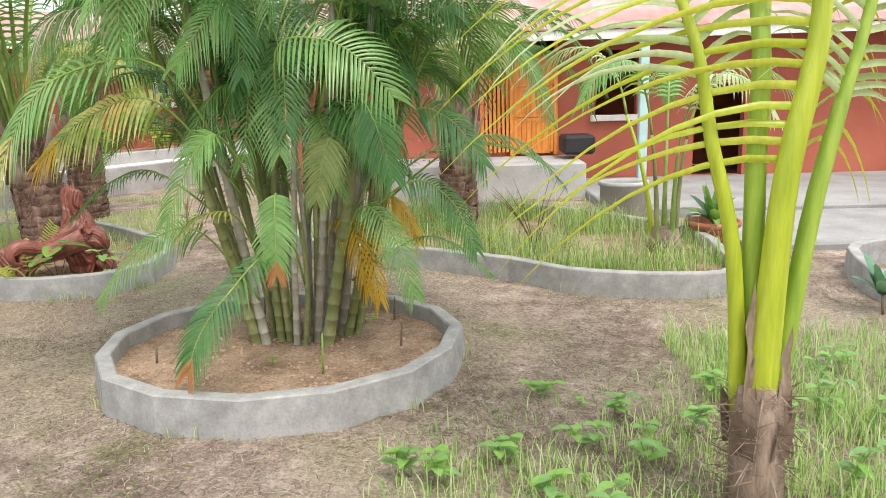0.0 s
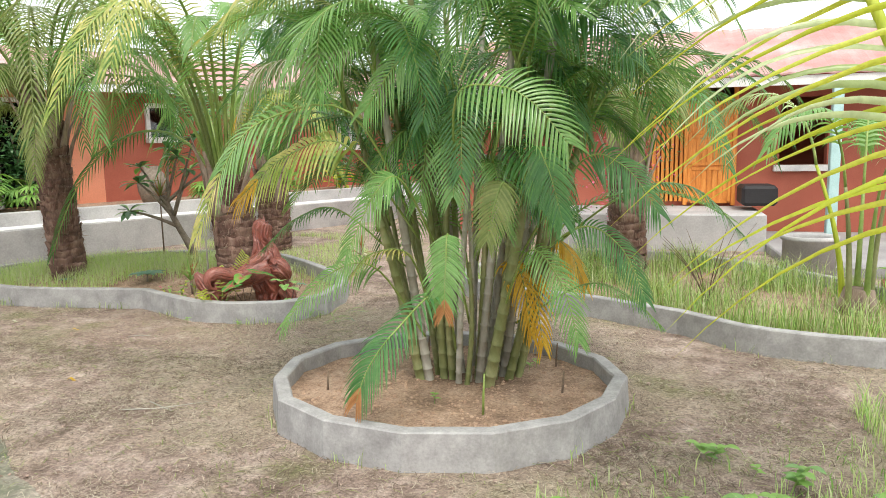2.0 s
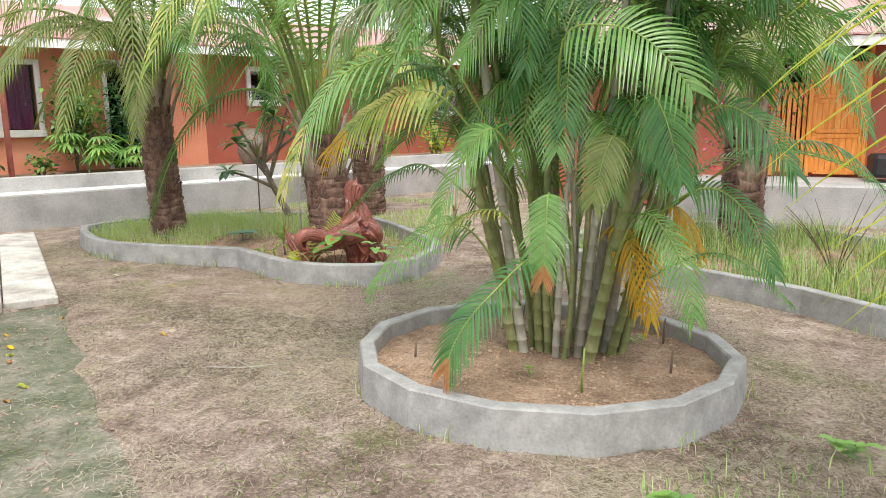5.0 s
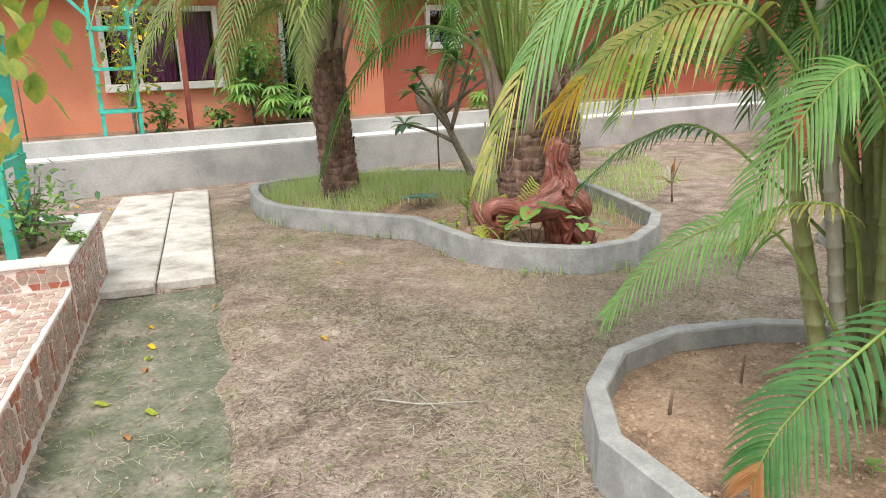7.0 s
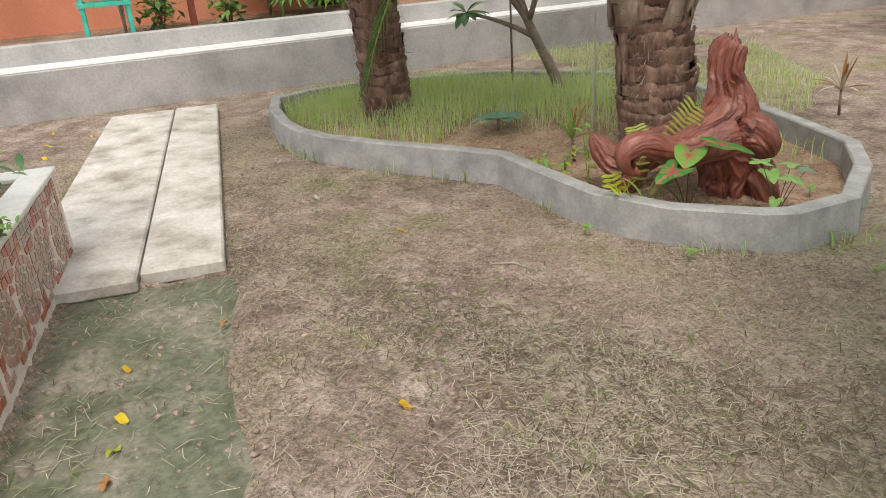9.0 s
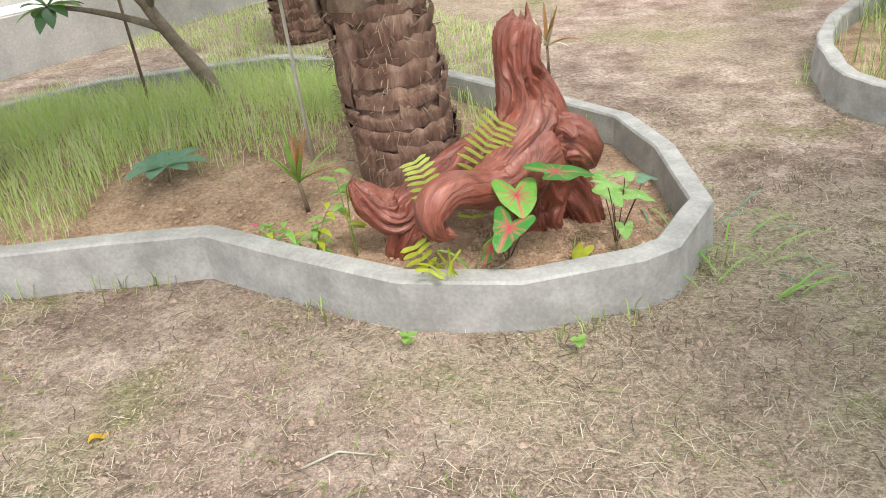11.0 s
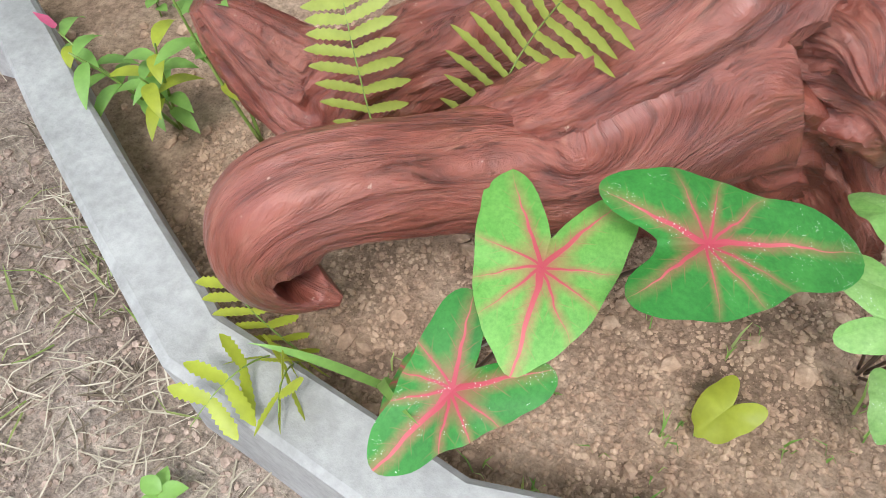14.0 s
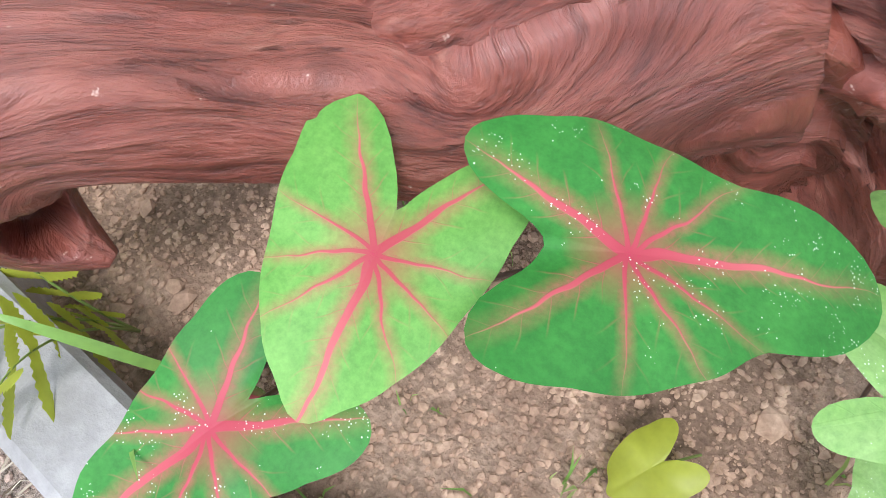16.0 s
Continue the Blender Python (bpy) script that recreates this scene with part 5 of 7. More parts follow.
    for k in range(15):
        b = -3.0 + 2.9 * k / 14 + rng.uniform(-0.12, 0.12)
        out = Vector((math.cos(b), 0.75 * math.sin(b), 0))
        p = Vector((-0.72, 4.72, rng.uniform(1.2, 2.0))) + out * 0.12
        reach, up = rng.uniform(0.42, 0.72), rng.uniform(0.3, 0.5)
        hang([p, p + out * reach * 0.5 + Vector((0, 0, up)), p + out * reach * 0.85 + Vector((0, 0, up * 0.8)), p + out * reach * 1.1 + Vector((0, 0, up * 0.8 - rng.uniform(0.25, 0.4)))], rng.uniform(0.28, 0.38), LEAF_LIGHT if k % 2 else LEAF, 27, None, 0.45, "", 0.0068, 0.3, face=(out.x, out.y, 0.55))
    # golden dying fronds low in the clump
    for pts in ([(-0.52, 4.9, 0.3), (-0.38, 4.75, 0.86), (-0.27, 4.62, 0.80), (-0.20, 4.55, 0.42)], [(-0.55, 4.8, 0.3), (-0.45, 4.65, 0.90), (-0.34, 4.55, 0.86), (-0.27, 4.5, 0.5)], [(-0.40, 4.9, 0.5), (-0.18, 4.8, 1.02), (-0.05, 4.75, 1.0), (0.05, 4.7, 0.8)]):
        hang(pts, 0.26, LEAF_GOLD, 18, None, 0.7, "golden dying frond", 0.011)
    # yellowing fronds that reach out over the yard
    hang([(-1.05, 4.5, 1.2), (-1.30, 4.05, 1.92), (-1.80, 3.9, 1.88), (-2.02, 3.8, 1.62), (-2.19, 3.72, 1.20)], 0.42, LEAF_LIGHT, 26, (0.66, LEAF_YELLOW), 0.5, "green frond yellowing towards its tip", 0.0115, 0.34, (66, 26), face=west)
    hang([(-1.02, 4.5, 1.1), (-1.35, 4.1, 1.72), (-1.72, 4.0, 1.66), (-1.98, 3.9, 1.42)], 0.34, LEAF_YELLOW, 30, (0.72, LEAF_GOLD), 0.6, "yellowing frond with golden tip", 0.012, face=west)
    hang([(-1.20, 4.35, 1.9), (-1.24, 4.15, 2.28), (-1.53, 4.1, 2.28), (-1.88, 4.05, 2.20), (-2.03, 4.0, 1.92)], 0.34, LEAF_PALE, 30, (0.9, LEAF_GOLD), 0.9, "bleached torn frond", 0.0085)


build_areca()


# pegs and shoots in the round bed
for px, py, h in ((-1.63, 4.29, 0.15), (-1.45, 4.75, 0.16), (-0.51, 4.09, 0.28), (-0.07, 4.56, 0.17), (-0.17, 5.12, 0.2), (-1.2, 5.3, 0.15)):
    g = Geo()
    z = soil_z(px, py) - 0.02
    g.tube([(px, py, z), (px + 0.004, py, z + h * 0.5), (px + 0.01, py + 0.004, z + h)], [0.009, 0.008, 0.006], 6)
    tagged(g.ob("peg", DEADWOOD if h < 0.25 else PETIOLE), "thin dead cane stub standing in the soil", "stick", "stubs in the round bed")


# ---- young coconut palm by the camera ----
def build_coconut():
    rng = random.Random(31)
    t = thing("coconut_palm", (1.52, 2.58, -0.02), "young coconut palm with yellow-green leaf stalks", "palm tree")
    g = Geo()
    g.tube([(1.52, 2.58, -0.05), (1.525, 2.58, 0.2), (1.52, 2.58, 0.45), (1.51, 2.58, 0.6)], [0.115, 0.105, 0.10, 0.088], 20, True, 0.3, 3)
    part("trunk", g, FIBRE, t, "fibrous brown foot")
    fib = Geo()
    for k in range(620):
        a = rng.uniform(0, 6.283)
        z = rng.uniform(0.0, 0.58)
        p = Vector((1.52 + 0.10 * math.cos(a), 2.58 + 0.10 * math.sin(a), z))
        d = Vector((math.cos(a) * 0.14 - math.sin(a) * rng.uniform(-1, 1), math.sin(a) * 0.14 + math.cos(a) * rng.uniform(-1, 1), rng.uniform(-0.6, 0.7))).normalized()
        L = rng.uniform(0.05, 0.16)
        fib.ribbon([p, p + d * L * 0.6, p + d * L], [rng.uniform(0.0008, 0.0035)] * 3, d.cross(Vector((math.cos(a), math.sin(a), 0.01))).normalized())
    part("fibre", fib, FIBRE, t, "torn brown sheath")
    # torn webs of sheath between the stalk feet
    for x0, x1, z0, z1 in ((1.47, 1.455, 0.40, 1.02), (1.585, 1.605, 0.40, 0.85), (1.50, 1.475, 0.40, 0.75)):
        g = Geo()
        n = 7
        g.ribbon([Vector((x0 + (x1 - x0) * q / n + 0.006 * math.sin(q * 2.1), 2.535 + 0.01 * math.sin(q * 1.7), z0 + (z1 - z0) * q / n)) for q in range(n + 1)], [0.030 - 0.003 * q + 0.006 * (q % 2) for q in range(n + 1)], Vector((1, 0.25, 0)).normalized(), 0.35, Vector((0, -1, 0)))
        part("sheath_web", g, FIBRE, t, "dry brown sheath web")
    for a in (0.4, 2.2, 3.9, 5.2):
        g = Geo()
        out = Vector((math.cos(a), math.sin(a), 0))
        p = Vector((1.52, 2.58, 0.32)) + out * 0.1
        g.ribbon([p, p + Vector((0, 0, 0.12)) + out * 0.02, p + Vector((0, 0, 0.22)) + out * 0.07], [0.05, 0.045, 0.02], Vector((-out.y, out.x, 0)), 0.3, out)
        part("old_sheath", g, DEADWOOD, t)
    stalks = [
        # points, half width at the foot, leaflet start, leaflet length
        ([(1.52, 2.56, 0.46), (1.53, 2.55, 0.96), (1.56, 2.55, 1.43), (1.64, 2.55, 2.02), (1.5, 2.56, 2.75), (0.9, 2.6, 3.3)], 0.060, 0.40, 1.75, LEAF_COCO),
        ([(1.50, 2.64, 0.5), (1.48, 2.64, 1.42), (1.45, 2.63, 2.02), (1.3, 2.85, 2.8), (0.9, 3.3, 3.3)], 0.046, 0.60, 0.95, LEAF_COCO_PALE),
        ([(1.45, 2.6, 0.48), (1.40, 2.6, 1.11), (1.30, 2.6, 1.53), (1.19, 2.61, 1.99), (0.85, 2.8, 2.7), (0.3, 3.1, 3.0)], 0.034, 0.50, 1.1, LEAF_COCO_PALE),
        ([(1.60, 2.63, 0.5), (1.69, 2.64, 1.2), (1.76, 2.65, 1.56), (1.83, 2.67, 1.82), (2.05, 2.75, 2.5), (2.7, 3.0, 3.0)], 0.040, 0.50, 0.95, LEAF_COCO_PALE),
        ([(1.52, 2.70, 0.5), (1.53, 2.78, 1.2), (1.6, 2.95, 2.1), (1.8, 3.5, 2.9), (2.0, 4.2, 3.0)], 0.034, 0.48, 0.8, LEAF_COCO_PALE),
    ]
    for i, (ctrl, w, start, L, mat) in enumerate(stalks):
        line = [Vector(p) for p in smooth_loop(ctrl, 40 // (len(ctrl) - 1), False)]
        g = Geo()
        g.tube(line[::2], [w * (1.0 - 0.38 * min(1, k / 12)) * (1 - 0.6 * max(0, k - 10) / 12) for k in range(21)], 14)
        st = part("leaf_stalk", g, COCO_GREEN if i in (1, 3) else COCO_STALK, t)
        b = Geo()
        pairs = 25 if i == 0 else 20
        for k in range(pairs):
            u = start + (0.98 - start) * (k + 0.5) / pairs
            s = u * 40
            j = min(int(s), 39)
            p = line[j].lerp(line[j + 1], s - j)
            tt = (line[j + 1] - line[j]).normalized()
            for sg in (-1, 1):
                side = Vector((sg, 0.35 * sg + (0.25 if i == 0 else 0), 0.0))
                side = (side - tt * side.dot(tt)).normalized()
                d = (tt * 0.42 + side * 0.9 + Vector((0, rng.uniform(-0.18, 0.28), 0))).normalized()
                if sg < 0 and i == 0:
                    d = (tt * 0.12 + Vector((-0.95, rng.uniform(-0.1, 0.35), 0.06))).normalized()
                if sg > 0 and i == 0:
                    d = (tt * 0.4 + Vector((0.6, 0.75, 0.1))).normalized()
                LL = L * rng.uniform(0.8, 1.05) * (0.75 + 0.25 * math.sin(3 * (u - start)))
                h = LL * (0.58 - 0.25 * (u - start) / (0.98 - start)) * rng.uniform(0.75, 1.2)
                seg = 8
                pts = [p + d * (LL * q / seg * (1 - 0.12 * q / seg)) - Vector((0, 0, 1)) * (h * (q / seg) ** (1.7 if i == 0 else 2.2)) for q in range(seg + 1)]
                ws = [(0.0165 if i == 0 else 0.0145) * (0.55 + 0.45 * math.sin(math.pi * min(0.2 + q / seg * 0.7, 1))) * (1 - q / seg) ** 1.1 + 0.0022 for q in range(seg + 1)]
                across = (tt - d * tt.dot(d)).normalized()
                across = (Matrix.Rotation(rng.uniform(-0.3, 0.5), 3, d) @ across).normalized()
                b.ribbon(pts, ws, across, 0.45, d.cross(across).normalized())
        lf = b.ob("leaf_blade", mat)
        lf.parent = st


build_coconut()


# ---- driftwood ----
def build_driftwood():
    """Red painted root wood: a stump with grooved root limbs, each a part."""
    limbs = [
        # name, path with radii, ridge depth, label
        ("stump", [(-3.44, 6.96, -0.02, 0.12), (-3.46, 6.95, 0.15, 0.13), (-3.47, 6.91, 0.30, 0.155), (-3.49, 6.90, 0.45, 0.140), (-3.50, 6.92, 0.58, 0.112), (-3.51, 6.93, 0.68, 0.096), (-3.515, 6.94, 0.78, 0.092), (-3.51, 6.945, 0.86, 0.090), (-3.50, 6.95, 0.905, 0.078), (-3.495, 6.955, 0.92, 0.04)], 0.26, "upright stump with a jagged top"),
        ("hooked_limb", [(-3.45, 6.86, 0.42, 0.135), (-3.54, 6.75, 0.385, 0.112), (-3.62, 6.66, 0.35, 0.086), (-3.70, 6.575, 0.385, 0.072), (-3.765, 6.49, 0.425, 0.069), (-3.815, 6.437, 0.428, 0.070), (-3.845, 6.408, 0.388, 0.071), (-3.846, 6.395, 0.342, 0.062), (-3.822, 6.398, 0.300, 0.044), (-3.772, 6.414, 0.268, 0.008)], 0.055, "smooth limb that hooks down, hollow under its end"),
        ("root_limb", [(-3.46, 6.90, 0.55, 0.11), (-3.54, 6.78, 0.46, 0.10), (-3.62, 6.70, 0.40, 0.075), (-3.71, 6.65, 0.36, 0.045), (-3.78, 6.61, 0.34, 0.015)], 0.16, ""),
        ("root_limb", [(-3.47, 6.92, 0.42, 0.14), (-3.62, 6.87, 0.42, 0.115), (-3.78, 6.84, 0.36, 0.098), (-3.93, 6.80, 0.26, 0.098), (-4.04, 6.765, 0.205, 0.10), (-4.12, 6.745, 0.245, 0.082), (-4.17, 6.72, 0.325, 0.055), (-4.20, 6.70, 0.385, 0.022)], 0.15, "limb whose tip curls up from the soil"),
        ("root_foot", [(-3.95, 6.79, 0.20, 0.08), (-4.0, 6.77, 0.12, 0.085), (-4.03, 6.76, 0.05, 0.08), (-4.03, 6.76, -0.02, 0.07)], 0.15, ""),
        ("root_knob", [(-3.42, 6.92, 0.40, 0.125), (-3.35, 6.91, 0.43, 0.105), (-3.29, 6.91, 0.41, 0.088), (-3.245, 6.92, 0.35, 0.060), (-3.22, 6.93, 0.30, 0.018)], 0.34, "gnarled broken knob"),
        ("root_foot", [(-3.38, 6.96, 0.34, 0.11), (-3.30, 6.97, 0.20, 0.085), (-3.25, 6.98, 0.08, 0.075), (-3.23, 6.98, -0.02, 0.07)], 0.26, ""),
        ("splinter", [(-3.47, 6.86, 0.47, 0.05), (-3.44, 6.83, 0.455, 0.036), (-3.415, 6.81, 0.43, 0.02), (-3.395, 6.80, 0.405, 0.004)], 0.3, "pale broken end"),
        ("splinter", [(-3.36, 6.86, 0.48, 0.055), (-3.33, 6.83, 0.50, 0.035), (-3.31, 6.80, 0.49, 0.018), (-3.30, 6.79, 0.48, 0.005)], 0.3, ""),
        ("splinter", [(-3.40, 6.97, 0.45, 0.09), (-3.40, 6.96, 0.58, 0.055), (-3.42, 6.955, 0.68, 0.03), (-3.43, 6.95, 0.75, 0.008)], 0.25, ""),
    ]
    t = thing("driftwood", (-3.6, 6.8, 0.0), "red-brown painted driftwood root with grooved grain", "driftwood")
    hollow, mouth, inward = Vector((-3.802, 6.392, 0.350)), Vector((0.50, 0.0, -0.85)).normalized(), Vector((-0.85, 0.15, -0.35)).normalized()
    for li, (name, pts, depth, label) in enumerate(limbs):
        g, along = Geo(), []
        fine = smooth_loop(pts, 18 if len(pts) > 5 else 12, False)
        sides = 120 if li < 2 else 84
        ref, total, last = Vector((0.2, 0.9, 0.3)).normalized(), 0.0, None
        for i, p in enumerate(fine):
            c, r = Vector(p[:3]), max(p[3], 0.004)
            a0, a1 = Vector(fine[max(i - 1, 0)][:3]), Vector(fine[min(i + 1, len(fine) - 1)][:3])
            tt = (a1 - a0).normalized()
            u = (ref - tt * ref.dot(tt)).normalized()
            w = tt.cross(u)
            ref = u
            total += (c - last).length if last else 0
            last = c
            jag = 0.0
            if li == 0 and i > len(fine) - 14:
                jag = 0.09
            for k in range(sides):
                q = 6.28318 * k / sides
                cs, sn = math.cos(q), math.sin(q)
                bend = total * 0.8 + 0.7 * noise.noise((total * 4, li * 3.7, 0.5)) + 0.35 * noise.noise((cs * 2, sn * 2, total * 7 + li))
                cb, sb = math.cos(q + bend), math.sin(q + bend)
                low = noise.noise((cs * 1.3 + li * 7, sn * 1.3, total * 5))
                ridge = 1 - abs(noise.noise((cb * 2.6 + li * 3, sb * 2.6, total * 2.2 + li))) * 2.6
                crease = 1 - abs(noise.noise((cb * 6.5 + li * 3, sb * 6.5, total * 3.0 + li + 4))) * 2.8
                thread = noise.noise((cb * 17 + li, sb * 17, total * 5.5 + li + 9))
                rr = r * (1 + 0.12 * low + depth * (ridge - 0.4) * 0.75 + depth * (0.42 if li == 1 else 0.75) * (crease - 0.4) * (0.6 + low) + 0.05 * noise.noise((cs * 3 + li, sn * 3, total * 14)) + (0.022 if li == 1 else 0.035) * thread)
                v = c + u * (cs * rr) + w * (sn * rr)
                if jag:
                    v.z += jag * noise.noise((cs * 2.3, sn * 2.3, 5.0)) * (i - len(fine) + 14) / 14
                if li == 1:
                    e = v - hollow
                    across = (e - mouth * e.dot(mouth)).length / 0.036
                    long_ = abs(e.dot(mouth)) / 0.062
                    dd = math.sqrt(across * across + long_ * long_)
                    if dd < 1 and (v - c).dot(inward) < 0.012:
                        v += inward * (0.062 * min(1.0, (1 - dd) * 3.2))
                g.v.append(tuple(v))
                along.append((total + li * 2.3, cb * r, sb * r))
        for i in range(len(fine) - 1):
            for k in range(sides):
                o, k2 = i * sides, (k + 1) % sides
                g.f.append((o + k, o + k2, o + sides + k2, o + sides + k))
        g.f.append(tuple(k for k in reversed(range(sides))))
        g.f.append(tuple((len(fine) - 1) * sides + k for k in range(sides)))
        ob = part(name, g, DRIFT, t, label)
        data = ob.data.attributes.new("along", "FLOAT_VECTOR", "POINT")
        data.data.foreach_set("vector", [c for v in along for c in v])


build_driftwood()


# ---- caladiums ----
CAL_A = caladium_material("caladium_light", (0.13, 0.37, 0.06), (0.20, 0.46, 0.09), 0.0, 1.0)
CAL_B = caladium_material("caladium_dark", (0.035, 0.20, 0.03), (0.06, 0.28, 0.045), 0.85, 0.95)
CAL_C = caladium_material("caladium_pale", (0.20, 0.42, 0.09), (0.30, 0.50, 0.16), 1.0, 0.0)


def heart_leaf(parent, centre, tip_turn, size, mat, pitch=0.0, roll=0.0, lobe=1.0, name="leaf", label="", wide=1.0, cup=-0.16):
    """A heart leaf about its stalk joint; tip_turn: the way of its tip, pitch: tip down, roll: to a side."""
    keys = ((0, 1.0), (14, 0.85), (34, 0.68 * wide), (64, 0.58 * wide), (92, 0.59 * wide), (116, 0.5 * (0.70 * wide + 0.80 * lobe)), (134, 0.99 * lobe), (146, 1.04 * lobe), (156, 0.90 * lobe), (166, 0.56 * lobe), (180, 0.27))

    def reach(a):
        k = max(q for q in range(len(keys) - 1) if keys[q][0] <= a)
        a1, a2 = keys[k][0], keys[k + 1][0]
        r0, r1, r2, r3 = keys[abs(k - 1)][1], keys[k][1], keys[k + 1][1], keys[min(k + 2, len(keys) - 1)][1]
        u = (a - a1) / (a2 - a1)
        return 0.5 * (2 * r1 + (r2 - r0) * u + (2 * r0 - 5 * r1 + 4 * r2 - r3) * u * u + (3 * r1 - r0 - 3 * r2 + r3) * u ** 3)

    g = Geo()
    n, rings = 96, 9
    g.v.append((0, 0, 0))
    for i in range(1, rings + 1):
        f = i / rings
        for k in range(n):
            a = 360.0 * k / n - 180
            r = reach(abs(a)) * size * f * (1 + 0.008 * math.sin(a * 0.16 + size * 90) * f)
            x, y = r * math.cos(radians(a)), r * math.sin(radians(a))
            z = 0.22 * abs(y) * (1 - 0.7 * f) + cup * r * r / size + 0.003 * math.sin(a * 0.08 + size * 30) * f * f - (0.10 * max(x, 0) ** 2 / size)
            g.v.append((x, y, z))
    for k in range(n):
        g.f.append((0, 1 + k, 1 + (k + 1) % n))
    for i in range(rings - 1):
        for k in range(n):
            o, k2 = 1 + i * n, (k + 1) % n
            g.f.append((o + k, o + n + k, o + n + k2, o + k2))
    ob = g.ob(name, mat, None, label)
    ob.matrix_basis = pose(*centre, 0, 0, tip_turn) @ pose(0, 0, 0, roll, pitch, 0)
    under(parent, ob)
    return ob


def petiole(parent, foot, top, bend=0.03, r=0.0035, mat=None):
    g = Geo()
    f, t = Vector(foot), Vector(top)
    g.tube(bez([f, f.lerp(t, 0.5) + Vector((bend, -bend, 0.05)), t], 10), [r * (1 - 0.03 * k) for k in range(11)], 6)
    part("leaf_stalk", g, mat or REDSTALK, parent)


REDSTALK = surface("dark_stalk", (0.05, 0.035, 0.03), (0.09, 0.06, 0.045), (0.14, 0.09, 0.06), 9, 60, 0.5, 0.1, 0.001)
cal = thing("caladium", (-3.53, 6.52, 0.02), "caladium with heart-shaped green leaves veined in pink", "plant")
heart_leaf(cal, (-3.541, 6.503, 0.385), -80, 0.123, CAL_A, 13, -6, 0.96, "leaf", "light green leaf with pink veins", 1.06, 0.0)
heart_leaf(cal, (-3.396, 6.568, 0.440), 35, 0.188, CAL_B, 12, 4, 0.61, "leaf", "dark green leaf with pink heart and pale specks", 0.77, 0.0)
heart_leaf(cal, (-3.572, 6.353, 0.330), -110, 0.120, CAL_B, 14, -14, 0.88, "leaf", "dark green leaf with a hole and pink heart", 0.82, 0.0)
heart_leaf(cal, (-3.635, 6.375, 0.245), -125, 0.075, CAL_B, 25, 12, 0.9, "leaf", "smaller shaded dark green leaf")
for top in ((-3.541, 6.503, 0.379), (-3.396, 6.568, 0.434), (-3.572, 6.353, 0.324), (-3.635, 6.375, 0.24)):
    petiole(cal, (-3.592, 6.664, 0.0), top, 0.008)
cal2 = thing("pale_caladium", (-3.15, 6.76, 0.02), "small caladium with pale mottled green leaves", "plant")
for c, turn, size, p, mat in (((-3.17, 6.72, 0.27), -60, 0.075, 15, CAL_C), ((-3.06, 6.74, 0.25), -10, 0.07, 12, CAL_C), ((-3.10, 6.84, 0.30), 60, 0.07, 5, CAL_C), ((-3.22, 6.80, 0.32), 150, 0.06, 10, CAL_C), ((-3.02, 6.84, 0.28), 20, 0.065, 10, BLUEGREEN), ((-3.12, 6.66, 0.14), -90, 0.05, 20, CAL_C), ((-3.20, 6.62, 0.36), 10, 0.065, 8, CAL_C)):
    heart_leaf(cal2, c, turn, size, mat, p)
    petiole(cal2, (-3.14, 6.77, 0.0), c, 0.01, 0.0026)
cal3 = thing("seedling", (-3.25, 6.66, 0.02), "small yellow-green heart-leaved seedling", "plant")
heart_leaf(cal3, (-3.297, 6.585, 0.085), -120, 0.052, YELLOWGREEN, 20, 5, 1.0, "leaf", "", 1.25)
petiole(cal3, (-3.25, 6.66, 0.0), (-3.297, 6.585, 0.083), 0.005, 0.0018, PETIOLE)


def fern(foot, ctrl_list, length, pairs, label, mat=None, w=0.0075):
    t = thing("fern", foot, label, "fern", "ferns by the driftwood")
    rng = random.Random(int(abs(foot[0]) * 1000))
    for ctrl in ctrl_list:
        line = bez([foot, *ctrl], 30)
        g = Geo()
        g.tube(line[::3], [0.0022 * (1 - 0.07 * k) for k in range(11)], 5)
        st = part("stem", g, PETIOLE, t)
        for k in range(pairs):
            u = 0.18 + 0.8 * k / pairs
            s = u * 30
            i = min(int(s), 29)
            p = line[i].lerp(line[i + 1], s - i)
            tt = (line[i + 1] - line[i]).normalized()
            view = Vector((0.15, -0.75, 0.62))
            side = tt.cross(view).normalized()
            for sg in (-1, 1):
                L = length * (0.55 + 0.75 * math.sin(min(u * 2.6, 3.0))) * 0.75 * rng.uniform(0.9, 1.1)
                d = (side * sg + tt * 0.3).normalized()
                n = 15
                g = Geo()
                pts = [p + d * (L * q / n) - Vector((0, 0, 1)) * (0.12 * L * (q / n) ** 2) for q in range(n + 1)]
                ws = [w * (0.7 + 0.3 * math.sin(math.pi * q / n)) * (1.18 if q % 2 else 0.86) * (1.0 if q < n - 2 else 0.6) for q in range(n + 1)]
                across = (tt - d * tt.dot(d)).normalized()
                g.ribbon(pts, ws, across, 0.2, d.cross(across).normalized())
                under(st, g.ob("pinna", mat or FERN))
    return t


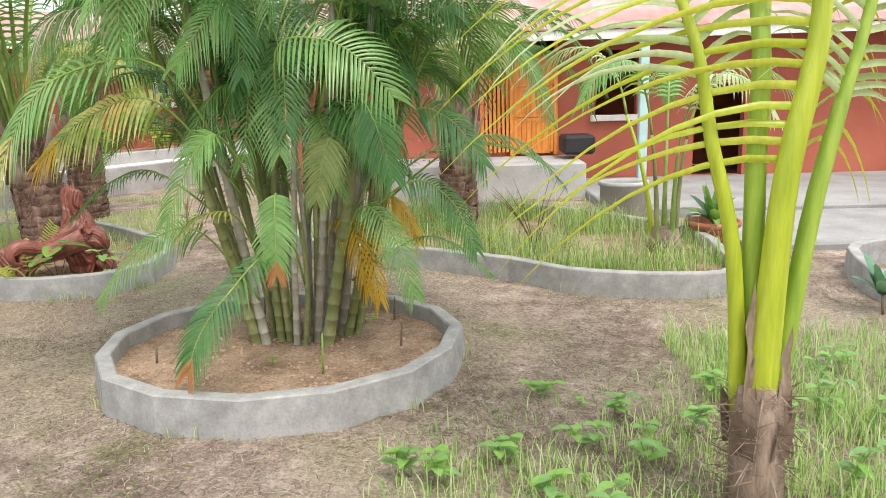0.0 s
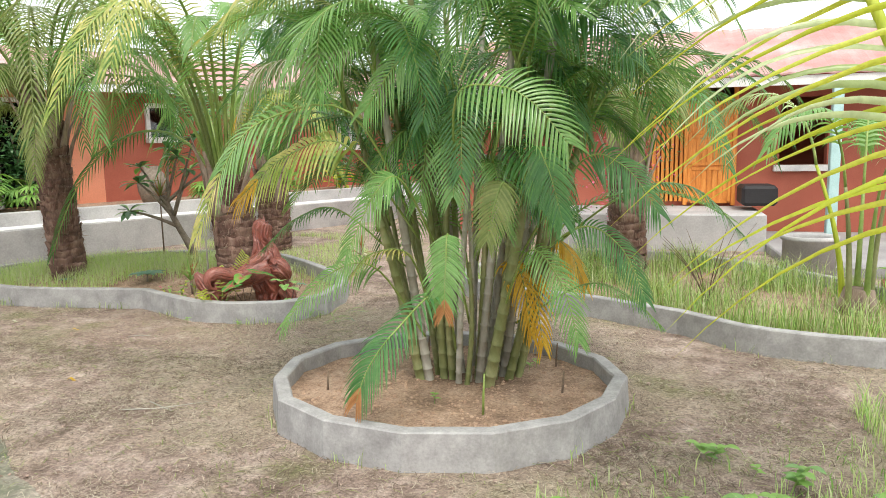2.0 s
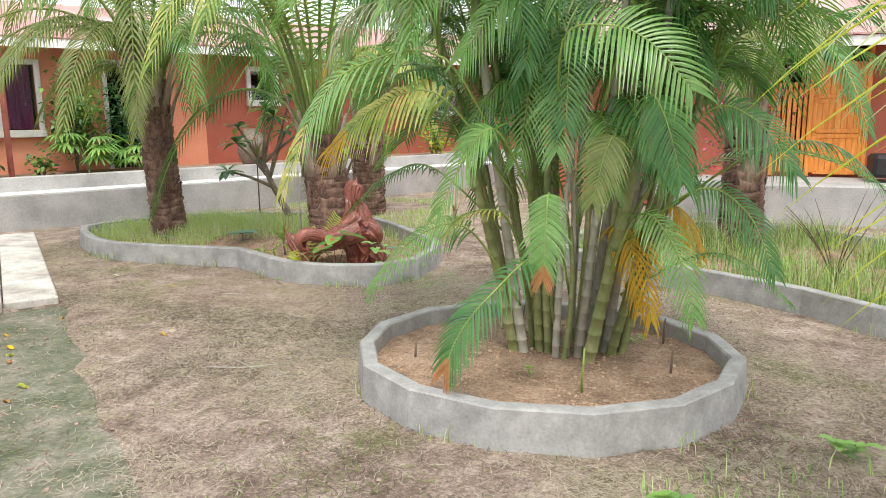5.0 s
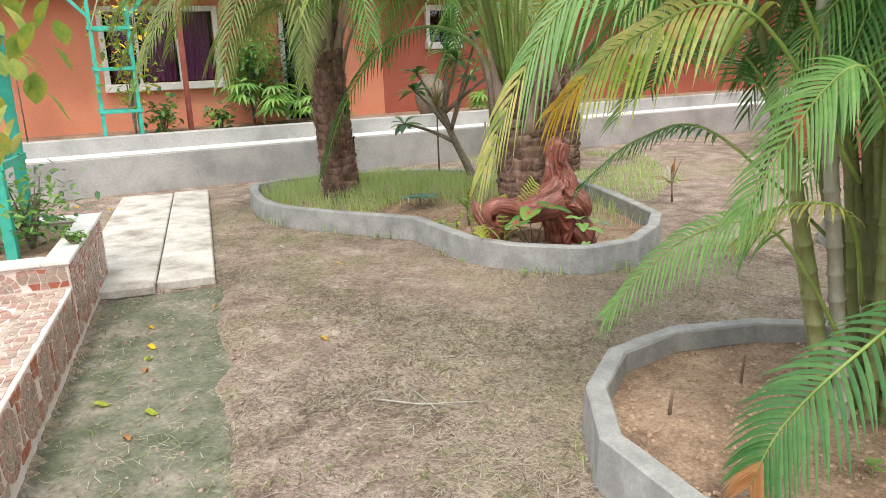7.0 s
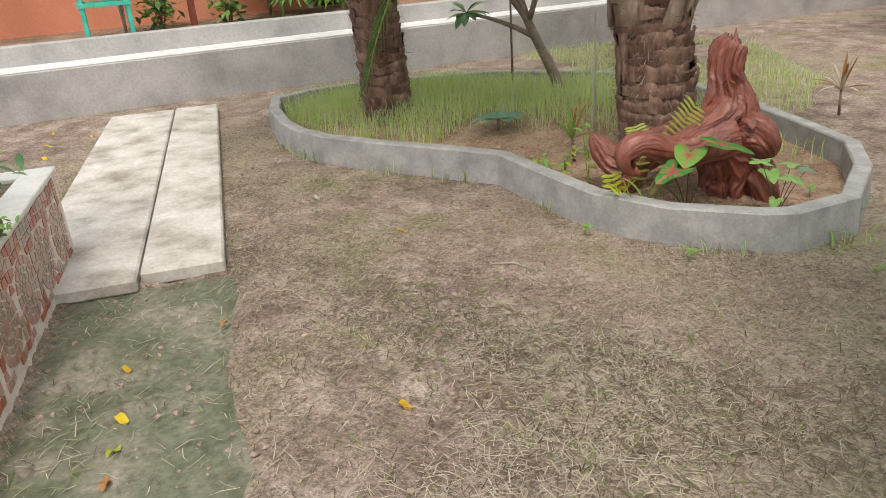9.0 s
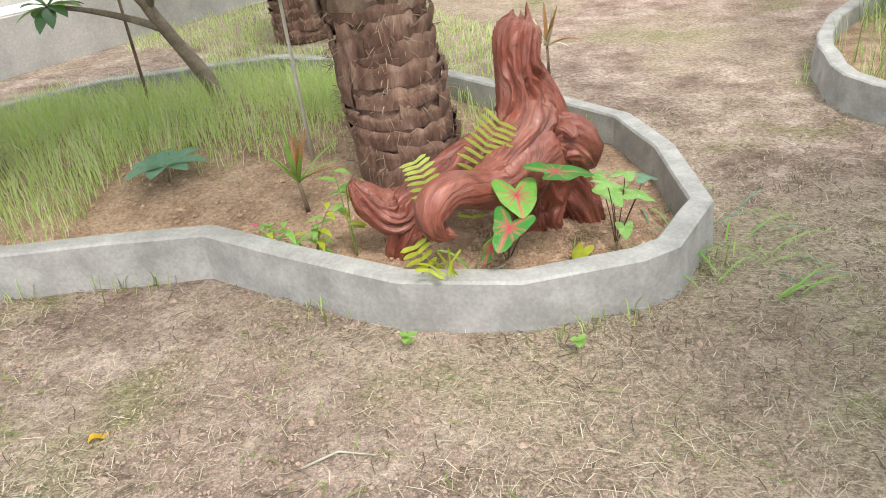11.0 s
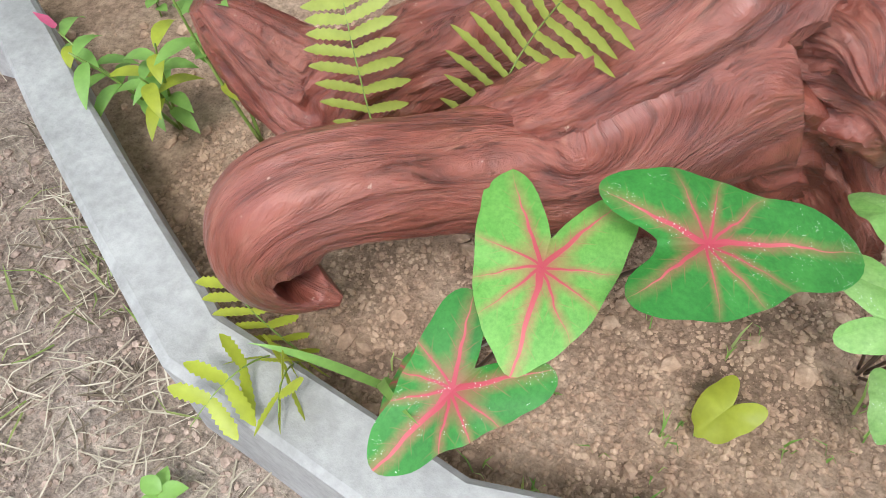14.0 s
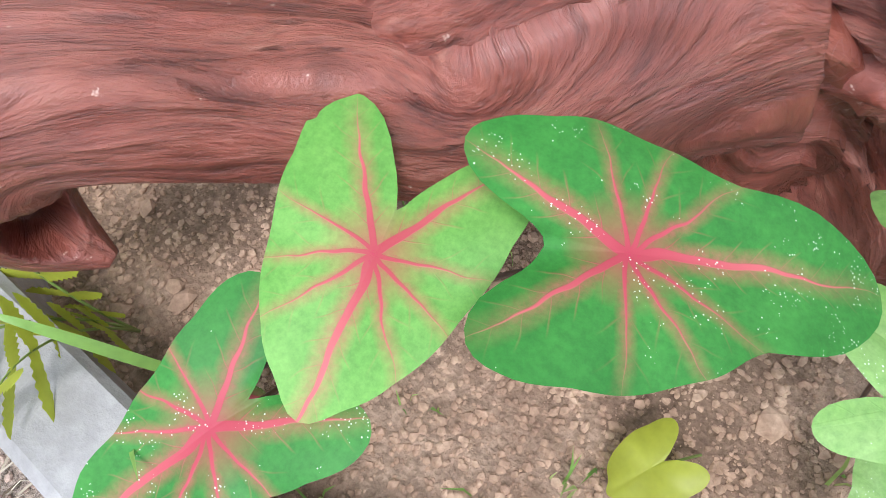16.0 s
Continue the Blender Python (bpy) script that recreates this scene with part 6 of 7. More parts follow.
fern((-3.74, 6.70, 0.02), [[(-3.74, 6.70, 0.40), (-3.66, 6.71, 0.50), (-3.58, 6.70, 0.63)]], 0.098, 14, "yellow-green fern frond against the driftwood")
fern((-3.87, 6.66, 0.02), [[(-3.87, 6.66, 0.30), (-3.90, 6.67, 0.42), (-3.95, 6.74, 0.46)]], 0.078, 11, "small yellow-green fern frond behind the driftwood limb")
fern((-3.86, 6.40, 0.02), [[(-3.87, 6.37, 0.15), (-3.92, 6.36, 0.24), (-3.93, 6.38, 0.27)], [(-3.86, 6.35, 0.20), (-3.84, 6.28, 0.27), (-3.86, 6.20, 0.22)], [(-3.84, 6.36, 0.16), (-3.79, 6.30, 0.26), (-3.76, 6.26, 0.25)]], 0.065, 6, "young pale fern leaning over the kerb", YELLOWGREEN, 0.0095)


def leaf_shrub(name, foot, label, category, stems, leaf_l, leaf_w, mats, seed, per_stem=7, arch=0.4, stalk=None, r=0.006, bud=None):
    """A small plant: stems given as end points, with single leaves along them."""
    rng = random.Random(seed)
    t = thing(name, foot, label, category)
    for end in stems:
        line = bez([foot, Vector(foot).lerp(Vector(end), 0.5) + Vector((rng.uniform(-0.03, 0.03), rng.uniform(-0.03, 0.03), 0.03)), end], 12)
        g = Geo()
        g.tube(line, [r * (1 - 0.05 * k) for k in range(13)], 6)
        part("stem", g, stalk or PETIOLE, t)
        for k in range(per_stem):
            u = 0.3 + 0.7 * (k + 0.5) / per_stem
            i = min(int(u * 12), 11)
            p = line[i].lerp(line[i + 1], u * 12 - i)
            a = k * 2.4 + rng.uniform(-0.4, 0.4)
            d = Vector((math.cos(a), math.sin(a), rng.uniform(0.15, 0.7))).normalized()
            L = leaf_l * rng.uniform(0.7, 1.15)
            n = 6
            pts = [p + d * (L * q / n) - Vector((0, 0, 1)) * (arch * L * (q / n) ** 2) for q in range(n + 1)]
            ws = [leaf_w * math.sin(math.pi * (0.08 + 0.9 * (q / n) ** 0.9)) * 0.5 for q in range(n + 1)]
            g = Geo()
            across = d.cross(Vector((0, 0, 1))).normalized()
            g.ribbon(pts, ws, across, 0.25, Vector((0, 0, 1)))
            part("leaf", g, rng.choice(mats), t)
    if bud:
        g = Geo()
        b = Vector(bud)
        g.ribbon([b, b + Vector((-0.02, 0, 0.012)), b + Vector((-0.05, 0.0, 0.02))], [0.006, 0.009, 0.0], Vector((0, 1, 0)), 0.3)
        part("flower_bud", g, PINK, t, "pink flower bud")
    return t


def spiky(name, foot, label, category, mats, count, length, width, seed, stem=0.1, droop=0.35):
    """A tuft of sword leaves on a short stem."""
    rng = random.Random(seed)
    t = thing(name, foot, label, category)
    top = Vector(foot) + Vector((rng.uniform(-0.02, 0.02), 0, stem))
    g = Geo()
    g.tube([foot, tuple(top)], [0.012, 0.009], 7)
    part("stem", g, DEADWOOD, t)
    for k in range(count):
        a = k * 2.4 + rng.uniform(-0.3, 0.3)
        el = rng.uniform(0.5, 1.45)
        d = Vector((math.cos(a) * math.cos(el), math.sin(a) * math.cos(el), math.sin(el)))
        L = length * rng.uniform(0.7, 1.1)
        n = 6
        pts = [top + d * (L * q / n) - Vector((0, 0, 1)) * (droop * L * (q / n) ** 2 * math.cos(el)) for q in range(n + 1)]
        ws = [width * (0.5 + 0.5 * math.sin(math.pi * (0.15 + 0.7 * q / n))) * (1 if q < 4 else 0.7) for q in range(n + 1)]
        g = Geo()
        side = Vector((-math.sin(a), math.cos(a), 0))
        g.ribbon(pts, ws, side, 0.4, Vector((0, 0, 1)))
        part("leaf", g, rng.choice(mats), t)
    return t


def sz(x, y):
    return soil_z(x, y) - 0.005


leaf_shrub("garden_plant", (-4.42, 6.70, sz(-4.42, 6.70)), "low leafy plant with a pink bud beside the driftwood", "plant", [(-4.62, 6.68, 0.20), (-4.50, 6.62, 0.24), (-4.36, 6.64, 0.22), (-4.30, 6.66, 0.30)], 0.10, 0.03, (WEED, YELLOWGREEN, WEED), 41, 7, 0.6, None, 0.004, (-4.62, 6.68, 0.21))
leaf_shrub("garden_plant", (-4.24, 6.74, sz(-4.24, 6.74)), "upright leafy shoot at the driftwood tip", "plant", [(-4.27, 6.70, 0.46), (-4.23, 6.72, 0.38)], 0.09, 0.035, (WEED, WEED, YELLOWGREEN), 42, 6, 0.3, None, 0.004)
spiky("cordyline", (-4.55, 7.14, sz(-4.55, 7.14)), "bronze cordyline with narrow red-brown leaves", "plant", (BRONZE, BRONZE, WEED), 16, 0.30, 0.011, 43, 0.16, 0.3)
spiky("cordyline", (-6.05, 8.75, sz(-6.05, 8.75)), "tall thin cordyline with pink striped leaves", "plant", (BRONZE, LEAF_OLIVE), 18, 0.36, 0.012, 44, 0.95, 0.6)
spiky("cordyline", (-3.3, 9.3, 0.0), "pinkish cordyline tuft behind the bed", "plant", (BRONZE, LEAF_PALE), 18, 0.34, 0.014, 45, 0.2, 0.5)
for (bx, by, s, sd) in ((-5.38, 7.45, 1.0, 46), (-6.45, 7.3, 0.45, 47)):
    rng = random.Random(sd)
    z = sz(bx, by)
    t = thing("blue_green_plant", (bx, by, z), "low plant with broad blue-green leaves", "plant")
    g = Geo()
    g.tube([(bx, by, z), (bx + 0.01, by, z + 0.11 * s)], [0.012 * s, 0.009 * s], 7)
    part("stem", g, GREYBARK, t)
    for k in range(8):
        a = k * 2.4
        d = Vector((math.cos(a), math.sin(a), 0.35)).normalized()
        L = 0.24 * s * rng.uniform(0.7, 1.1)
        p = Vector((bx + 0.01, by, z + 0.1 * s))
        pts = [p + d * (L * q / 6) - Vector((0, 0, 1)) * (0.25 * L * (q / 6) ** 2) for q in range(7)]
        g = Geo()
        g.ribbon(pts, [0.05 * s * math.sin(math.pi * (0.1 + 0.87 * (q / 6) ** 1.2)) for q in range(7)], Vector((-math.sin(a), math.cos(a), 0)), 0.25)
        part("leaf", g, BLUEGREEN, t)


def plumeria(foot, label):
    """A small bent tree with a few limbs that end in whorls of broad leaves."""
    rng = random.Random(51)
    x, y, z = foot
    t = thing("plumeria_tree", foot, label, "tree")
    g = Geo()
    trunk = bez([(x, y, z), (x - 0.1, y - 0.02, z + 0.35), (x - 0.35, y - 0.02, z + 0.55), (x - 0.45, y, z + 0.95)], 14)
    g.tube(trunk, [0.055 - 0.0016 * k for k in range(15)], 12, True, 0.1)
    part("trunk", g, GREYBARK, t)
    tops = []
    for end in ((-0.75, -0.1, 1.35), (-0.45, 0.15, 1.6), (-0.15, -0.1, 1.5), (-0.6, -0.35, 1.15), (-0.2, 0.25, 1.3), (0.1, -0.05, 1.75), (-0.9, -0.2, 0.75), (0.35, 0.1, 1.4)):
        g = Geo()
        s0 = trunk[rng.randint(9, 14)] if end[2] > 0.9 else trunk[8]
        e = Vector((x + end[0], y + end[1], z + end[2]))
        g.tube(bez([s0, s0.lerp(e, 0.5) + Vector((0, 0, 0.06)), e], 8), [0.028 - 0.002 * k for k in range(9)], 8)
        part("limb", g, GREYBARK, t)
        tops.append(e)
    for e in tops:
        for k in range(13):
            a = k * 2.4 + rng.uniform(-0.2, 0.2)
            el = rng.uniform(-0.2, 0.9)
            d = Vector((math.cos(a) * math.cos(el), math.sin(a) * math.cos(el), math.sin(el)))
            L = rng.uniform(0.2, 0.3)
            pts = [e + d * (L * q / 6) - Vector((0, 0, 1)) * (0.35 * L * (q / 6) ** 2) for q in range(7)]
            g = Geo()
            g.ribbon(pts, [0.042 * math.sin(math.pi * (0.05 + 0.92 * (q / 6) ** 1.25)) for q in range(7)], Vector((-math.sin(a), math.cos(a), 0)), 0.2)
            part("leaf", g, DARKLEAF if k % 3 else WEED, t)


plumeria((-5.55, 8.8, sz(-5.55, 8.8)), "small bent plumeria tree with whorls of dark leaves")
g = Geo()
g.tube([(-4.62, 7.6, 0.05), (-4.63, 7.6, 0.5), (-4.64, 7.61, 1.0)], [0.013, 0.011, 0.008], 7)
tagged(g.ob("thin_stem", CANE_PALE), "thin pale bare stem rising from the grass", "stem")


# ---- plants of the raised bed and the planter ----
def fan_palm(foot, label, h, n, seed):
    rng = random.Random(seed)
    t = thing("fan_palm", foot, label, "palm", "fan palms along the house")
    for k in range(n):
        a = 6.283 * k / n + rng.uniform(-0.3, 0.3)
        out = Vector((math.cos(a), math.sin(a), 0))
        top = Vector(foot) + out * rng.uniform(0.15, 0.5) + Vector((0, 0, h * rng.uniform(0.55, 1.0)))
        g = Geo()
        g.tube(bez([foot, Vector(foot) + Vector((0, 0, h * 0.6)) + out * 0.05, top], 8), [0.012 - 0.0008 * q for q in range(9)], 6)
        part("stem", g, GREYBARK if k % 2 else PETIOLE, t)
        for j in range(2):
            g = Geo()
            c = top + Vector((rng.uniform(-0.1, 0.1), rng.uniform(-0.1, 0.1), -0.15 * j))
            b = a + rng.uniform(-0.8, 0.8)
            fw = Vector((math.cos(b), math.sin(b), 0.15)).normalized()
            sd = Vector((-math.sin(b), math.cos(b), 0))
            for q in range(11):
                th = radians(-95 + 19 * q)
                d = (fw * math.cos(th) + sd * math.sin(th)).normalized()
                L = rng.uniform(0.28, 0.4)
                pts = [c + d * (L * w / 4) - Vector((0, 0, 1)) * (0.5 * L * (w / 4) ** 2) for w in range(5)]
                g.ribbon(pts, [0.008, 0.026, 0.028, 0.018, 0], d.cross(Vector((0, 0, 1))).normalized(), 0.3)
            part("leaf_fan", g, WEED if (k + j) % 3 else LEAF_LIGHT, t)


fan_palm(tuple(at_wall(2.75, 1.3, 0.62)), "bushy fan palm in the raised bed", 0.75, 9, 61)
fan_palm(tuple(at_wall(3.6, 1.25, 0.62)), "bushy fan palm in the raised bed", 0.6, 8, 62)
fan_palm(tuple(at_wall(7.2, 1.3, 0.62)), "bushy fan palm in the raised bed", 0.5, 7, 63)


def bush(name, foot, label, category, radius, height, count, leaf, mats, seed, stems=5, lift=0.3):
    """A shrub or climber: a few stems and a loose crown of many small leaves with gaps."""
    rng = random.Random(seed)
    t = thing(name, foot, label, category)
    f = Vector(foot)
    tips = []
    for k in range(stems):
        a = rng.uniform(0, 6.283)
        e = f + Vector((math.cos(a) * radius * rng.uniform(0.2, 0.8), math.sin(a) * radius * rng.uniform(0.2, 0.8), height * rng.uniform(0.6, 1.0)))
        line = bez([f, f + Vector((0, 0, height * 0.5)) + Vector((rng.uniform(-0.1, 0.1), rng.uniform(-0.1, 0.1), 0)), e], 10)
        g = Geo()
        g.tube(line, [0.014 - 0.001 * q for q in range(11)], 6)
        part("stem", g, GREYBARK, t)
        tips += line[3:]
    geos = [Geo() for _ in mats]
    for k in range(count):
        c = rng.choice(tips) + Vector((rng.gauss(0, 1), rng.gauss(0, 1), rng.gauss(0, 0.7))) * (radius * 0.3)
        d = Vector((rng.gauss(0, 1), rng.gauss(0, 1), rng.gauss(lift, 0.5))).normalized()
        L = leaf * rng.uniform(0.6, 1.2)
        w = d.cross(Vector((rng.gauss(0, 0.4), rng.gauss(0, 0.4), 1))).normalized()
        pts = [c, c + d * L * 0.35, c + d * L * 0.7 - Vector((0, 0, 0.06 * L)), c + d * L - Vector((0, 0, 0.2 * L))]
        geos[k % len(mats)].ribbon(pts, [0.004, L * 0.24, L * 0.2, 0], w, 0.2)
    for gg, m in zip(geos, mats):
        tagged(part("foliage", gg, m, t), kind="stuff")
    return t


bush("house_shrub", tuple(at_wall(2.7, 1.9, 0.62)), "tall green shrub against the salmon wall", "shrub", 0.65, 1.95, 1500, 0.12, (DARKLEAF, WEED, LEAF_LIGHT), 71)
bush("house_shrub", tuple(at_wall(3.7, 2.0, 0.62)), "dark shrub beside the doorway", "shrub", 0.5, 1.7, 1200, 0.11, (DARKLEAF, DARKLEAF), 72)
bush("low_shrub", tuple(at_wall(1.2, 1.5, 0.62)), "low broad-leaved plant below the window", "shrub", 0.35, 0.55, 160, 0.14, (WEED, DARKLEAF), 73)
bush("low_shrub", tuple(at_wall(2.05, 1.4, 0.62)), "low green plant below the window", "shrub", 0.3, 0.4, 140, 0.12, (WEED, DARKLEAF), 74)
bush("low_shrub", tuple(at_wall(9.0, 1.4, 0.62)), "low green plant along the red wall", "shrub", 0.4, 0.6, 180, 0.14, (WEED, LEAF_LIGHT), 75)
bush("low_shrub", tuple(at_wall(10.5, 1.4, 0.62)), "pale green shrub along the red wall", "shrub", 0.5, 0.8, 220, 0.16, (LEAF_LIGHT, YELLOWGREEN), 76)
bush("flowering_climber", tuple(at_wall(0.75, 0.95, 0.62)), "climber with yellow flowers on the plant tower", "climber", 0.55, 2.3, 420, 0.12, (WEED, VINE, WEED, YELLOWFLOWER), 77)
bush("bougainvillea", (0.25, 11.6, 0.0), "pink flowering bougainvillea before the gate house", "shrub", 0.9, 2.5, 900, 0.07, (DARKLEAF, PINK), 78, 6)
spiky("dracaena", tuple(at_wall(-0.95, 1.5, 0.62)), "drooping striped dracaena by the house wall", "plant", (VINE, LEAF_OLIVE, WEED), 34, 0.55, 0.022, 79, 1.6, 1.3)
spiky("dracaena", tuple(at_wall(-0.7, 1.2, 0.62)), "drooping dracaena by the house wall", "plant", (VINE, LEAF_OLIVE), 26, 0.45, 0.02, 80, 1.25, 1.3)


def lathe(name, centre, prof, mat, label, category, sides=28, wob=0.0):
    g = Geo()
    for i, (r, z) in enumerate(prof):
        for k in range(sides):
            a = 6.28318 * k / sides
            rr = r * (1 + wob * noise.noise((math.cos(a), math.sin(a), z * 2)))
            g.v.append((centre[0] + rr * math.cos(a), centre[1] + rr * math.sin(a), centre[2] + z))
    for i in range(len(prof) - 1):
        for k in range(sides):
            k2 = (k + 1) % sides
            g.f.append((i * sides + k, i * sides + k2, (i + 1) * sides + k2, (i + 1) * sides + k))
    g.f.append(tuple(reversed(range(sides))))
    g.f.append(tuple((len(prof) - 1) * sides + k for k in range(sides)))
    return tagged(g.ob(name, mat), label, category)


lathe("urn", tuple(at_wall(5.7, 1.15, 0.655)), ((0.16, 0.0), (0.2, 0.05), (0.27, 0.25), (0.28, 0.4), (0.22, 0.58), (0.15, 0.66), (0.17, 0.72), (0.15, 0.72), (0.13, 0.66), (0.13, 0.55)), GREYBARK, "grey-brown clay urn on the raised bed", "urn")
lathe("well_ring", (2.55, 10.05, -0.03), ((0.32, 0.0), (0.32, 0.44), (0.345, 0.45), (0.345, 0.5), (0.29, 0.5), (0.27, 0.46), (0.27, 0.2)), RAMP, "round grey cement well ring on the terrace edge", "well", 32, 0.02)
lathe("clay_pot", (3.1, 7.95, 0.0), ((0.2, 0.0), (0.27, 0.2), (0.3, 0.22), (0.3, 0.27), (0.26, 0.27), (0.25, 0.2)), TILE_RED, "low terracotta pot at the terrace edge", "pot")
spiky("birds_nest_fern", (3.1, 7.95, 0.18), "broad-leaved green nest fern in a clay pot", "plant", (WEED, LEAF_LIGHT, DARKLEAF), 18, 0.55, 0.055, 81, 0.06, 0.5)
# dark cart and stones on the porch
g = Geo()
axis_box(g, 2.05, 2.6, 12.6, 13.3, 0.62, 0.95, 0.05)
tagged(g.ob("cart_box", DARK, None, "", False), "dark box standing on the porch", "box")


def stem_clump(foot, label, seed):
    """A group of soft upright stems with old sheaths and a few long arching leaves."""
    rng = random.Random(seed)
    t = thing("young_palm", foot, label, "palm tree")
    for k in range(5):
        a = k * 1.3
        o = Vector((math.cos(a), math.sin(a), 0))
        f = Vector(foot) + o * 0.12
        e = f + o * rng.uniform(0.05, 0.4) + Vector((0, 0, rng.uniform(1.1, 1.7)))
        g = Geo()
        g.tube(bez([f, f + Vector((0, 0, 0.7)), e], 8), [0.035 - 0.0025 * q for q in range(9)], 8)
        part("stem", g, (CANE, PETIOLE, COCO_STALK)[k % 3], t)
        ctrl = [e, e + o * 0.1 + Vector((0, 0, 0.7)), e + o * 0.6 + Vector((0, 0, 1.0)), e + o * 1.1 + Vector((0, 0, 0.35))]
        frond(t, ctrl, 0.45, 26, (LEAF_COCO_PALE, LEAF_LIGHT)[k % 2], PETIOLE, 0.2, 0.6, 0.016, rng, 0.014)
    g = Geo()
    g.tube([foot, tuple(Vector(foot) + Vector((0.02, 0, 0.3)))], [0.2, 0.12], 12, True, 0.25)
    part("foot", g, FIBRE, t, "shaggy brown foot")


stem_clump((2.42, 7.42, 0.0), "young palm with green and yellow stems in the grass", 91)
# thin bare shrub in the tall grass
t = thing("bare_shrub", (1.1, 7.6, 0.03), "leafless twiggy shrub in the tall grass", "shrub")
rng = random.Random(92)
for k in range(9):
    a = rng.uniform(0, 6.28)
    e = Vector((1.1 + 0.5 * math.cos(a), 7.6 + 0.3 * math.sin(a), rng.uniform(0.45, 0.95)))
    g = Geo()
    g.tube(bez([(1.1, 7.6, 0.02), (1.1 + 0.1 * math.cos(a), 7.6, 0.4), e], 8), [0.009 - 0.0009 * q for q in range(9)], 5)
    part("twig", g, DEADWOOD, t)

# planter tower, climbers and flowers
trellis("planter_trellis", tuple(at_path(2.22, -0.65, 0.43)), PATH_TURN, 0.6, 0.48, 2.3, (0.62, 1.47, 2.2), "turquoise painted wooden plant tower in the planter", 0.07)
t = thing("vine", tuple(at_path(2.3, -0.7, 0.43)), "climber with bare twisted stems and mottled leaves", "climber")
rng = random.Random(95)
for k in range(14):
    f = at_path(2.25 + rng.uniform(-0.2, 0.2), -0.65 + rng.uniform(-0.15, 0.15), 0.42)
    m = at_path(2.25 + rng.uniform(-0.3, 0.3), -0.65 + rng.uniform(-0.25, 0.25), 1.3)
    e = at_path(2.2 + rng.uniform(-0.45, 0.35), -0.6 + rng.uniform(-0.3, 0.4), 2.7)
    g = Geo()
    g.tube(bez([f, m, m + Vector((rng.uniform(-0.2, 0.2), rng.uniform(-0.2, 0.2), 0.5)), e], 12), [0.009] * 13, 6)
    part("stem", g, DEADWOOD, t)
for k in range(90):
    c = at_path(1.75 + rng.uniform(-0.75, 0.7), -0.35 + rng.uniform(-0.4, 0.45), rng.uniform(1.75, 2.9))
    if k < 14:
        c = at_path(rng.uniform(1.0, 1.5), rng.uniform(-0.25, 0.05), rng.uniform(1.2, 1.8))
    a = rng.uniform(0, 6.28)
    d = Vector((math.cos(a) * 0.5, math.sin(a) * 0.5, -0.8)).normalized()
    L = rng.uniform(0.12, 0.22)
    g = Geo()
    pts = [c + d * (L * q / 6) + Vector((math.cos(a), math.sin(a), 0)) * (0.1 * L * math.sin(q)) * 0.3 for q in range(7)]
    g.ribbon(pts, [L * 0.32 * math.sin(math.pi * (0.06 + 0.9 * (q / 6) ** 0.8)) for q in range(7)], Vector((-math.sin(a), math.cos(a), 0)), 0.25, Vector((math.cos(a), math.sin(a), 0)))
    part("leaf", g, VINE, t)
bush("planter_shrub", tuple(at_path(2.2, -0.35, 0.43)), "low leafy shrub with yellow flowers in the planter", "shrub", 0.5, 0.5, 420, 0.075, (WEED, DARKLEAF, LEAF_LIGHT), 96, 9)
bush("planter_shrub", tuple(at_path(2.55, -0.9, 0.43)), "low leafy shrub in the planter", "shrub", 0.5, 0.6, 420, 0.075, (WEED, DARKLEAF, LEAF_LIGHT), 97, 9)
bush("planter_weed", tuple(at_path(1.85, -0.02, 0.51)), "small weed growing on the coping", "plant", 0.08, 0.09, 60, 0.05, (WEED, LEAF_LIGHT), 98, 4)
g = Geo()
g.box(pose(-8.6, 4.5, 1.4, 0, 0, 20), 0.26, 0.26, 2.8, 0.015)
tagged(g.ob("porch_column", WHITE, None, "", False), "white painted porch column behind the planter", "column", kind="structure")

# planter at the yard's far side with a broad-leaved plant
kerb("kerb_side_bed", smooth_loop([(3.75, 5.7), (3.82, 6.3), (4.1, 6.95), (4.8, 7.2), (6.2, 7.0), (6.6, 5.2), (5.0, 4.6), (4.1, 4.9)], 3), 0.2, 0.1, CEMENT, "cement edging of the side bed")
spiky("agave", (3.55, 5.35, -0.02), "blue-green agave at the edge of the yard", "plant", (BLUEGREEN,), 12, 0.42, 0.05, 82, 0.15, 0.3)


# ---- grass, straw, leaves and clods ----
def grass_field(name, label, spots, seed, mats, segs=3):
    """Grass of many blades; spots is a list of (x, y, z, height, spread)."""
    rng = random.Random(seed)
    geos = [Geo() for _ in mats]
    for k, (x, y, z, h, w) in enumerate(spots):
        a = rng.uniform(0, 6.283)
        lean = rng.uniform(0.1, 0.75) * h
        p = Vector((x, y, z))
        tip = p + Vector((math.cos(a) * lean, math.sin(a) * lean, h))
        mid = p + Vector((math.cos(a) * lean * 0.3, math.sin(a) * lean * 0.3, h * 0.6))
        geos[k % len(mats)].ribbon([p, mid, tip + Vector((0, 0, -0.1 * h))], [w, w * 0.9, 0], Vector((-math.sin(a), math.cos(a), 0)), 0.3)
    for gg, m in zip(geos, mats):
        tagged(gg.ob(name, m), label, "grass", kind="stuff")


